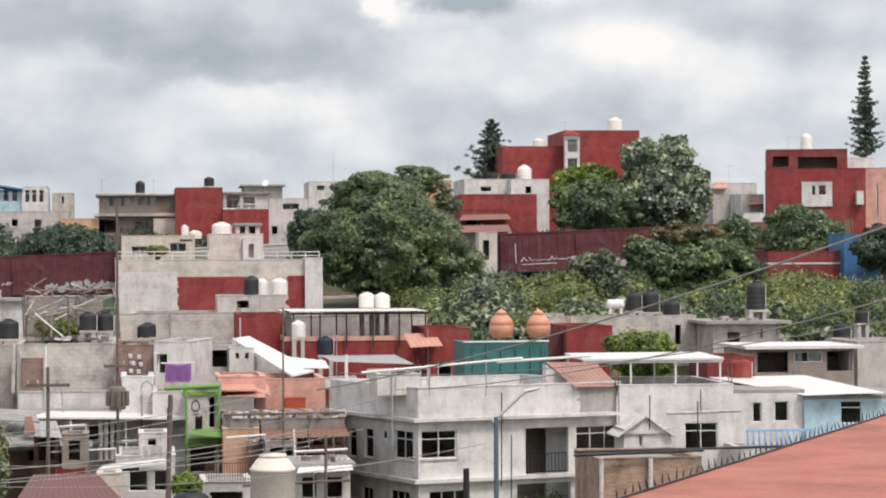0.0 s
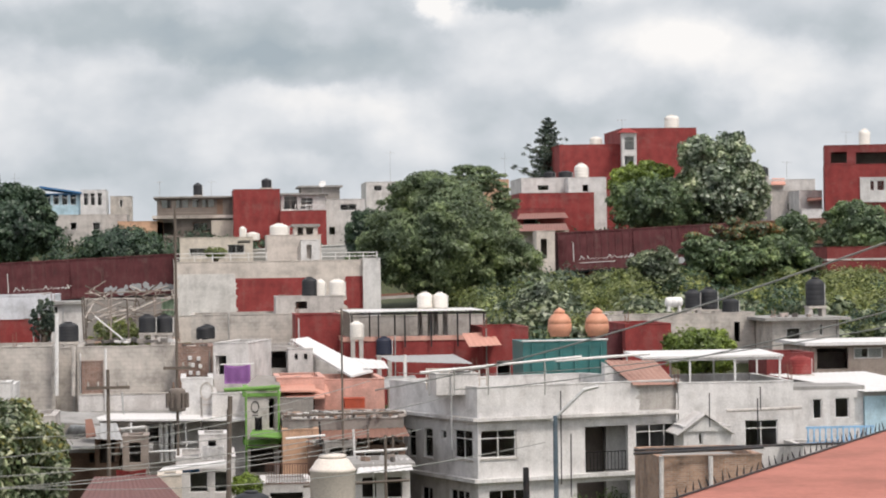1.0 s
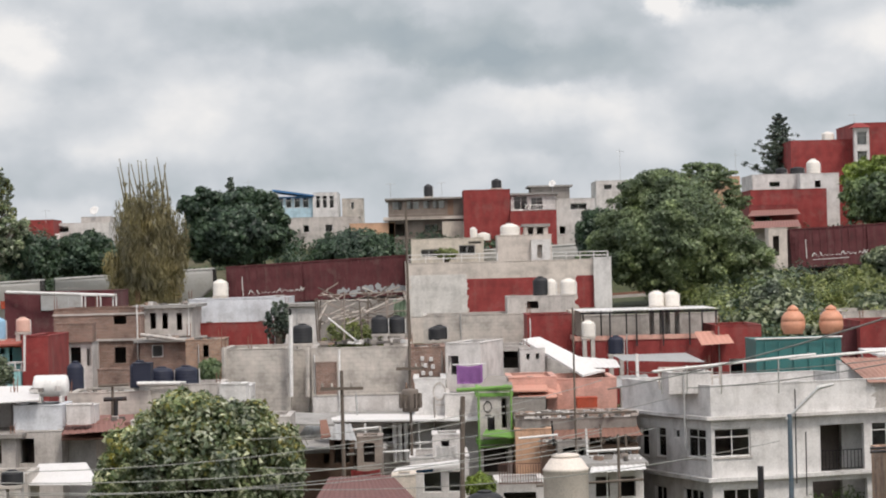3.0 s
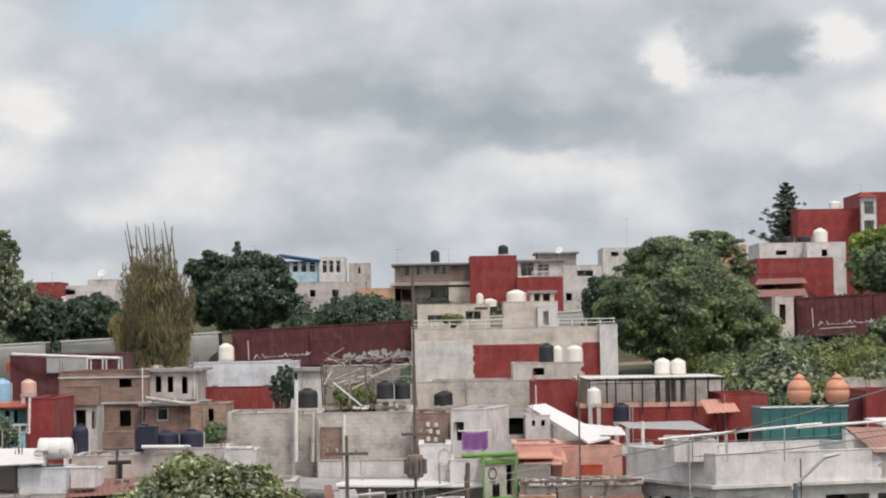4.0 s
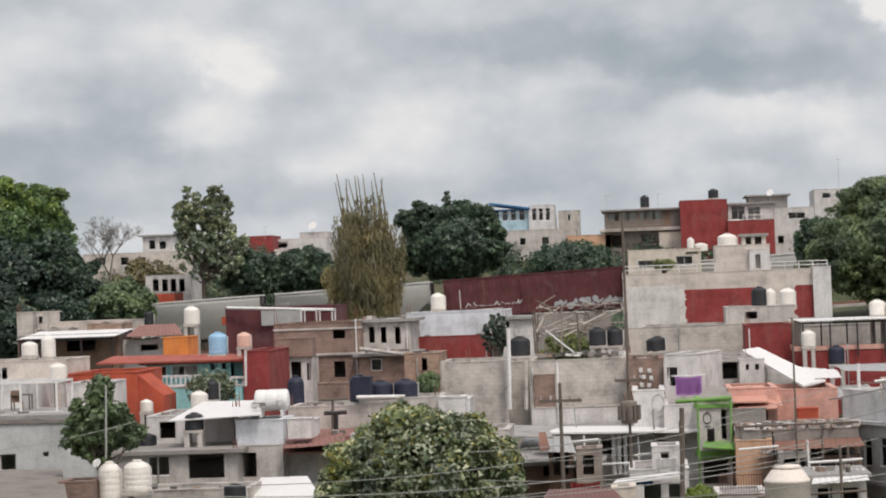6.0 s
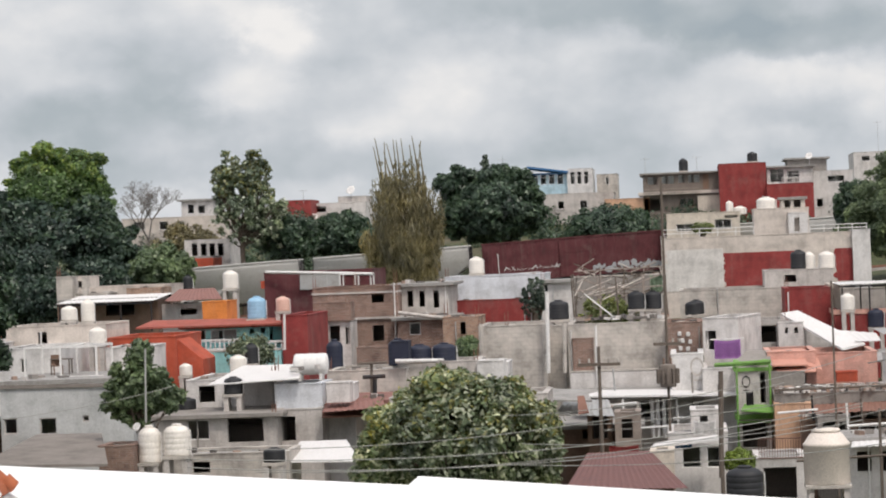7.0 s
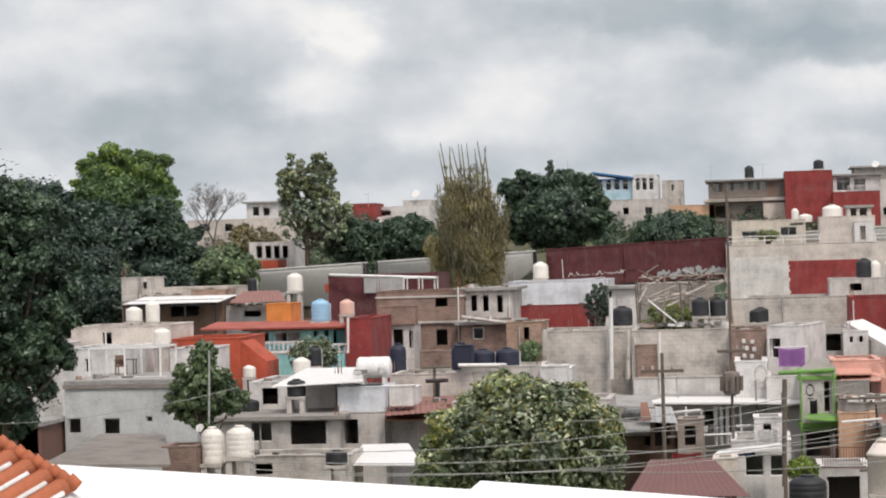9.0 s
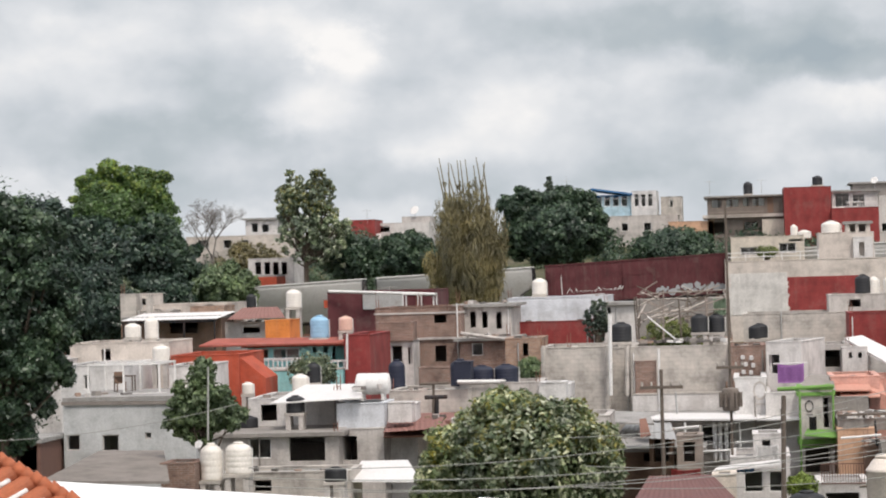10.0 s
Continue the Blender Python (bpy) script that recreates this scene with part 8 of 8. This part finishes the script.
cable("weathered grey cable crossing the roofs", (-26.21, 82, 8.91), (-18.54, 90, 9.59), 0.3, 0.012)
cable("weathered grey cable crossing the roofs", (-5.33, 80, 7.85), (7.83, 88, 8.26), 0.5, 0.013)
laundry("blue cloth hung out to dry", -0.7, 101.5, 6.1, 0.78, 0.27, BLUEP)
laundry("red cloth hung out to dry", -3.26, 102, 5.97, 1.19, 0.28, RED)
laundry("white sheet hung out to dry", 0.16, 102.5, 6.86, 0.92, 0.62, CLEANW)
laundry("dark cloth hung out to dry", 2.49, 109.4, 7.57, 0.32, 0.62, IRON)
bar("thin upright post among the houses", (-3.25, 111, 8.66), (-3.2, 111, 7.67), 0.045, GALV, "post", "post")
bar("thin upright post among the houses", (-2.86, 110, 7.36), (-2.82, 110, 5.77), 0.045, WPAINT, "post", "post")
bar("thin upright post among the houses", (-2.2, 110, 7.22), (-2.16, 110, 5.71), 0.045, CONC, "post", "post")
bar("thin upright post among the houses", (-0.51, 111, 7.27), (-0.47, 111, 5.9), 0.045, WPAINT, "post", "post")
bar("thin upright post among the houses", (0.19, 111.5, 8.35), (0.23, 111.5, 6.6), 0.045, CONCD, "post", "post")
bar("thin upright post among the houses", (7.16, 106, 7.3), (7.2, 106, 6.16), 0.045, TIMBER, "post", "post")
bar("thin upright post among the houses", (6.5, 105, 7.19), (6.54, 105, 5.77), 0.045, WPAINT, "post", "post")
bar("thin upright post among the houses", (8.07, 104, 7), (8.11, 104, 5.59), 0.045, TIMBER, "post", "post")
bar("thin upright post among the houses", (5.13, 106, 7.5), (5.18, 106, 6.43), 0.045, IRON, "post", "post")
bar("weathered edge beam of a roof", (-4.35, 108, 7.14), (-2.21, 108, 7.3), 0.05, WPAINT, "beam", "beam")
bar("weathered edge beam of a roof", (-3.58, 106, 6.31), (-0.89, 106, 6.39), 0.05, WPAINT, "beam", "beam")
bar("weathered edge beam of a roof", (-0.65, 105, 6.77), (1.33, 105, 6.88), 0.05, WPAINT, "beam", "beam")
bar("weathered edge beam of a roof", (3.63, 107, 7.7), (8.8, 107, 7.75), 0.05, TIMBER, "beam", "beam")
bar("weathered edge beam of a roof", (3.67, 105, 6.87), (5.32, 105, 6.97), 0.05, WPAINT, "beam", "beam")
bar("weathered edge beam of a roof", (6.25, 101, 6.54), (8.41, 101, 6.62), 0.05, WPAINT, "beam", "beam")
bar("weathered edge beam of a roof", (3.95, 95, 5.73), (8.01, 95, 5.88), 0.05, TIMBER, "beam", "beam")
house("dark shed front among the houses", -4.29, 106.5, 7.18, 1.03, 2, BROWNW, front=[(0.19, 0.84, 5.92, 6.87, "hole")], parapet=0.04)
house("brown shed with a dark doorway", -3.1, 105.5, 7.04, 1.07, 2, BROWNG, front=[(0.28, 0.74, 5.98, 6.8, "hole")], parapet=0.04)
house("pale narrow stair house", 0.07, 104.5, 7.11, 1.25, 2.5, WHITE, front=[(0.37, 0.7, 6.36, 6.89, "hole")], parapet=0.05)
house("dim workshop under the rusty roof", 5.31, 105, 6.67, 1.3, 2, CONCD, front=[(0.19, 0.71, 5.73, 6.44, "hole"), (0.85, 1.18, 5.73, 6.43, "hole")], parapet=0.04)
house("peeling white room with a door", -19.19, 129.4, 10.7, 1.9, 3, WHITE, front=[(0.79, 1.32, 9.67, 10.48, "hole"), (1.61, 1.84, 9.5, 10.38, "hole")], parapet=0.05)
house("brick balcony front of a house", -19.19, 129.2, 11.67, 1.95, 1.5, BRICK, base=10.73, parapet=0.03, name="balcony")
house("low dark wall behind the navy tanks", -15.93, 121, 9.57, 1.6, 2, BRICK, parapet=0.05)
bar("white bench-like pipe rail before the tanks", (-12.98, 113, 9.23), (-10.93, 113, 9.23), 0.05, WPAINT, "rail", "railing")
bar("slanting concrete slab edge", (-14.92, 130.5, 11.02), (-12.26, 130.5, 10.6), 0.09, GREYW, "slab_edge", "eave")
bar("white leaning pole on the roof", (-4.82, 121.5, 11.81), (-3.49, 121.5, 10.69), 0.04, WPAINT, "leaning_pole", "pole")
roof_sheet("salmon tile strip above the terrace", [(3.98, 113.6, 8.09), (5.76, 113.6, 8.12), (5.78, 115, 8.31), (4.08, 115, 8.3)], TILE, thick=0.06)
house("small orange water basin on the terrace", 6.71, 114.6, 7.95, 0.93, 1, ORANGERED, base=7.54, parapet=0.05, name="water_basin")
house("plain dark netting screen", 3.61, 113.4, 8.1, 1.62, 0.4, CONCD, base=6.98, parapet=0.02, name="netting_screen")
house("low white house among the hillside houses", 51.82, 212, 19.96, 2, 4, WHITE, front=[(0.66, 1.15, 18.93, 19.42, "sill")], parapet=0.1)
house("white gabled house end on the slope", 48.08, 196, 18.02, 1.66, 4, CLEANW, front=[(0.46, 0.83, 16.13, 16.85, "hole")], parapet=0.05)
roof_sheet("red tile roof edge on the white house", [(52.14, 224, 20.92), (53.5, 224, 20.92), (53.88, 226, 21.55), (52.71, 226, 21.55)], TILE, thick=0.08)
roof_sheet("small red tile roof on the slope", [(52.22, 211, 19.1), (53.57, 211, 19.2), (53.98, 213, 19.64), (52.82, 213, 19.54)], TILE, thick=0.08)
house("bare concrete roof tower", -34.2, 135, 13.51, 0.89, 1.4, CONC, base=11.81, parapet=0.08)
house("narrow concrete stub wall on the roof", -32.77, 135, 13.45, 0.25, 0.6, CONC, base=12.09, parapet=0.05, name="wall_stub")
house("low rough concrete room on the roof", -33.43, 135.5, 12.54, 1.9, 3, CONC, base=11.6, parapet=0.1)
house("bare brick room with small openings", -30.53, 136, 12.72, 1.9, 3, BRICKL, front=[(0.09, 0.24, 12, 12.47, "hole")], parapet=0.1)
bar("dark T-shaped steel post on the roof", (-13.47, 108, 8.77), (-13.5, 108, 7.75), 0.1, IRON, "post", "post")
bar("dark steel crossbar on the roof", (-13.99, 108, 8.79), (-13, 108, 8.81), 0.09, IRON, "crossbar", "post")
bar("white steel roof bench rail", (-12.89, 111, 9.31), (-11.02, 111, 9.28), 0.09, WPAINT, "rail", "rail")
house("dark navy crate beside the brick house", -13.1, 111.5, 10.14, 0.76, 1.2, PLASTICN, base=9.36, parapet=0.03, name="storage_tank")
house("white plastered box on the roof edge", -15.03, 104, 8.77, 1, 1, WHITE, base=7.97, parapet=0.03, name="masonry_box")
house("white rendered wall stub in the street", -8.3, 100, 9.63, 1.02, 1.5, CLEANW, parapet=0.05, name="wall_stub")
# made-up wall whose dark concrete colour imitates the shade among the poles
wall_block("added dark wall standing in for shade behind the pole frame", -5.54, 127, 12.53, 4.51, 0.2, CONCD, base=9.74)
tree("olive creeper under the pole frame", -3.67, 124.6, 10.69, 1.61, 1.03, L_YELLOW, count=4200, size=0.12, lobes=26, lobe=0.2, seed=98, fill=0.05)
laundry("pale green tarpaulin on the pole frame", -1.64, 123, 12.58, 0.61, 0.83, MOSSG)
roof_sheet("thin white balcony slab over the street", [(-1.54, 99.5, 6.07), (1.13, 99.5, 6.31), (1.12, 102, 6.28), (-1.34, 102, 6.05)], WSHEET, thick=0.08)
roof_sheet("torn brown sheet on a roof edge", [(-4.41, 101, 7.37), (-4, 101, 7.43), (-4.24, 103, 7.99), (-4.52, 103, 7.96)], RUST, thick=0.04)
roof_sheet("rusty loose roof sheets", [(-15.18, 103.5, 7.43), (-13.07, 103.5, 7.42), (-13.43, 105.5, 7.72), (-15.36, 105.5, 7.83)], RUST, thick=0.06)
bar("thin drain pipe on a house wall", (1.86, 141.95, 8.18), (1.86, 141.95, 11.52), 0.035, GALV)
rebar_stub(5.67, 142.1, 11.38, 0.57)
rubble("odds and ends left on a flat roof", 4.92, 145.3, 12.2, 3.3, 2.5, 5, 26)
rubble("odds and ends left on a flat roof", 5.69, 136.3, 11.05, 1.84, 2.5, 11, 35)
bar("thin drain pipe on a house wall", (5.54, 135.95, 8.2), (5.54, 135.95, 11.24), 0.035, WPAINT)
rebar_stub(5.49, 136.1, 11.4, 0.4)
rubble("odds and ends left on a flat roof", 8.04, 132.3, 9.44, 7.08, 2.5, 9, 84)
bar("thin drain pipe on a house wall", (10.43, 131.95, 7.04), (10.43, 131.95, 10.38), 0.035, GALV)
bar("thin drain pipe on a house wall", (15.04, 129.95, 7.5), (15.04, 129.95, 10.69), 0.035, CONCD)
rebar_stub(14.99, 130.1, 10.7, 0.57)
rebar_stub(21.96, 127.1, 10.83, 0.62)
rubble("odds and ends left on a flat roof", 22.9, 137.3, 10.88, 7.67, 2.5, 12, 77)
bar("thin drain pipe on a house wall", (22.75, 136.95, 7.99), (22.75, 136.95, 10.94), 0.035, WPAINT)
rubble("odds and ends left on a flat roof", 31.21, 133.3, 10.92, 3.09, 2.5, 11, 36)
bar("thin drain pipe on a house wall", (34.45, 132.95, 7.72), (34.45, 132.95, 10.76), 0.035, CONCD)
rebar_stub(31.01, 133.1, 10.92, 0.41)
rubble("odds and ends left on a flat roof", 37.18, 126.3, 9.74, 3.07, 2.5, 11, 14)
rubble("odds and ends left on a flat roof", 27.66, 119.3, 9.3, 1.72, 2.5, 12, 9)
bar("thin drain pipe on a house wall", (21, 109, 5.29), (21, 109, 8.23), 0.035, WPAINT)
rebar_stub(21.03, 109.15, 8.49, 0.7)
rubble("odds and ends left on a flat roof", 21.39, 109.3, 7.85, 4.54, 2.5, 12, 13)
rebar_stub(26.11, 109.1, 8.65, 0.78)
bar("thin drain pipe on a house wall", (-5.41, 118.95, 7.19), (-5.41, 118.95, 10.13), 0.035, WPAINT)
rubble("odds and ends left on a flat roof", -8.32, 120.3, 10.14, 2.41, 2.5, 6, 36)
bar("thin drain pipe on a house wall", (-5.76, 119.95, 7.14), (-5.76, 119.95, 10.43), 0.035, GALV)
rebar_stub(-8.52, 120.1, 10.34, 0.72)
rubble("odds and ends left on a flat roof", -0.62, 118.3, 10.24, 1.1, 2.5, 9, 68)
bar("thin drain pipe on a house wall", (0.63, 117.95, 7.14), (0.63, 117.95, 10.16), 0.035, CONCD)
rebar_stub(-0.82, 118.1, 10.34, 0.65)
rebar_stub(4.79, 124.1, 10.11, 0.52)
rubble("odds and ends left on a flat roof", 5.79, 116.3, 8.47, 2.56, 2.5, 7, 21)
rubble("odds and ends left on a flat roof", 3.94, 115.3, 8.74, 1.59, 2.5, 12, 66)
rubble("odds and ends left on a flat roof", 3.99, 109.3, 7.27, 4.66, 2.5, 9, 57)
rebar_stub(3.79, 109.1, 7.37, 0.39)
rubble("odds and ends left on a flat roof", 4.99, 107.3, 6.23, 3.54, 2.5, 8, 76)
rebar_stub(4.79, 107.1, 6.33, 0.66)
rubble("odds and ends left on a flat roof", -0.57, 103.3, 6.09, 1.8, 2.5, 7, 28)
rubble("odds and ends left on a flat roof", 6.48, 100.3, 6.15, 1.65, 2.5, 5, 92)
bar("thin drain pipe on a house wall", (6.97, 99.95, 2.95), (6.97, 99.95, 6.17), 0.035, WPAINT)
rubble("odds and ends left on a flat roof", -19.31, 132.3, 12.19, 3.93, 2.5, 5, 94)
bar("thin drain pipe on a house wall", (-15.24, 131.95, 9.19), (-15.24, 131.95, 12.57), 0.035, WPAINT)
rubble("odds and ends left on a flat roof", -15.1, 134.3, 12.48, 2.23, 2.5, 9, 82)
bar("thin drain pipe on a house wall", (-12.72, 133.95, 9.28), (-12.72, 133.95, 12.52), 0.035, WPAINT)
rubble("odds and ends left on a flat roof", -14.72, 131.3, 10.74, 2.08, 2.5, 12, 58)
rebar_stub(-12.46, 131.1, 10.74, 0.78)
rubble("odds and ends left on a flat roof", -13.17, 142.3, 12.53, 5.01, 2.5, 7, 46)
rebar_stub(-13.37, 142.1, 12.63, 0.56)
rubble("odds and ends left on a flat roof", -12.77, 139.3, 11.23, 3.79, 2.5, 7, 68)
bar("thin drain pipe on a house wall", (-8.83, 138.95, 8.13), (-8.83, 138.95, 11.38), 0.035, GALV)
rebar_stub(-12.97, 139.1, 11.33, 0.55)
bar("thin drain pipe on a house wall", (-7.16, 137.95, 9.13), (-7.16, 137.95, 12.03), 0.035, GALV)
rebar_stub(-7.71, 138.1, 12.33, 0.53)
rubble("odds and ends left on a flat roof", -11.86, 126.3, 10.66, 1.25, 2.5, 9, 57)
bar("thin drain pipe on a house wall", (-11.51, 125.95, 7.56), (-11.51, 125.95, 10.56), 0.035, GALV)
rebar_stub(-10.42, 126.1, 10.76, 0.55)
rebar_stub(-9.7, 119.1, 10.45, 0.43)
rubble("odds and ends left on a flat roof", -24.42, 123.3, 10.9, 4.29, 2.5, 12, 9)
rubble("odds and ends left on a flat roof", -27.46, 131.3, 11.75, 1.93, 2.5, 7, 86)
rebar_stub(-35.58, 141.1, 13.47, 0.62)
rubble("odds and ends left on a flat roof", -29.84, 108.3, 10.36, 2.25, 2.5, 6, 65)
rebar_stub(-30.04, 108.1, 10.51, 0.59)
bar("thin drain pipe on a house wall", (-29.68, 113.95, 8.14), (-29.68, 113.95, 11.11), 0.035, WPAINT)
rubble("odds and ends left on a flat roof", -24.96, 108.3, 10.31, 1.22, 2.5, 11, 56)
rebar_stub(-25.16, 108.1, 10.41, 0.39)
rubble("odds and ends left on a flat roof", -27.82, 101.3, 9.45, 4.93, 2.5, 5, 82)
rebar_stub(-22.71, 101.1, 9.45, 0.56)
bar("thin drain pipe on a house wall", (-20.33, 102.95, 4.51), (-20.33, 102.95, 7.5), 0.035, CONCD)
rebar_stub(-17.11, 103.1, 7.71, 0.4)
rubble("odds and ends left on a flat roof", -21.47, 108.3, 8.77, 3.4, 2.5, 9, 26)
bar("thin drain pipe on a house wall", (-17.92, 107.95, 5.67), (-17.92, 107.95, 8.92), 0.035, CONCD)
rebar_stub(-17.89, 108.1, 8.87, 0.56)
rubble("odds and ends left on a flat roof", -17.07, 105.3, 9.28, 1.43, 2.4, 11, 20)
rebar_stub(-17.27, 105.1, 9.33, 0.61)
rubble("odds and ends left on a flat roof", -15.22, 106.3, 7.91, 2.07, 2.5, 7, 63)
rubble("odds and ends left on a flat roof", -15.81, 112.3, 8.79, 2.98, 2.5, 9, 38)
rebar_stub(-16.01, 112.1, 8.89, 0.59)
rebar_stub(-9.49, 113.3, 9.1, 0.52)
rubble("odds and ends left on a flat roof", -21.14, 95.3, 6.55, 5.57, 2.4, 6, 4)
bar("thin drain pipe on a house wall", (-21.29, 94.95, 3.45), (-21.29, 94.95, 6.56), 0.035, WPAINT)
rebar_stub(-21.34, 95.1, 6.65, 0.51)
rubble("odds and ends left on a flat roof", 10.5, 107.3, 9.27, 1.2, 2.4, 7, 19)
bar("thin drain pipe on a house wall", (10.83, 106.95, 6.12), (10.83, 106.95, 9.33), 0.035, GALV)
rebar_stub(11.88, 107.1, 9.32, 0.68)
rubble("odds and ends left on a flat roof", -35.42, 112.3, 10.48, 4.14, 2.5, 7, 71)
rubble("odds and ends left on a flat roof", -11.6, 100.3, 8.17, 5.73, 2.5, 12, 74)
bar("thin drain pipe on a house wall", (-9.68, 99.95, 5.07), (-9.68, 99.95, 8.02), 0.035, WPAINT)
bar("thin drain pipe on a house wall", (-19.04, 129.35, 7.5), (-19.04, 129.35, 10.53), 0.035, GALV)
rubble("odds and ends left on a flat roof", -33.13, 135.8, 12.44, 1.3, 2.4, 8, 93)
bar("thin drain pipe on a house wall", (-33.28, 135.45, 9.34), (-33.28, 135.45, 12.59), 0.035, WPAINT)
rubble("odds and ends left on a flat roof", -30.23, 136.3, 12.62, 1.3, 2.4, 7, 41)
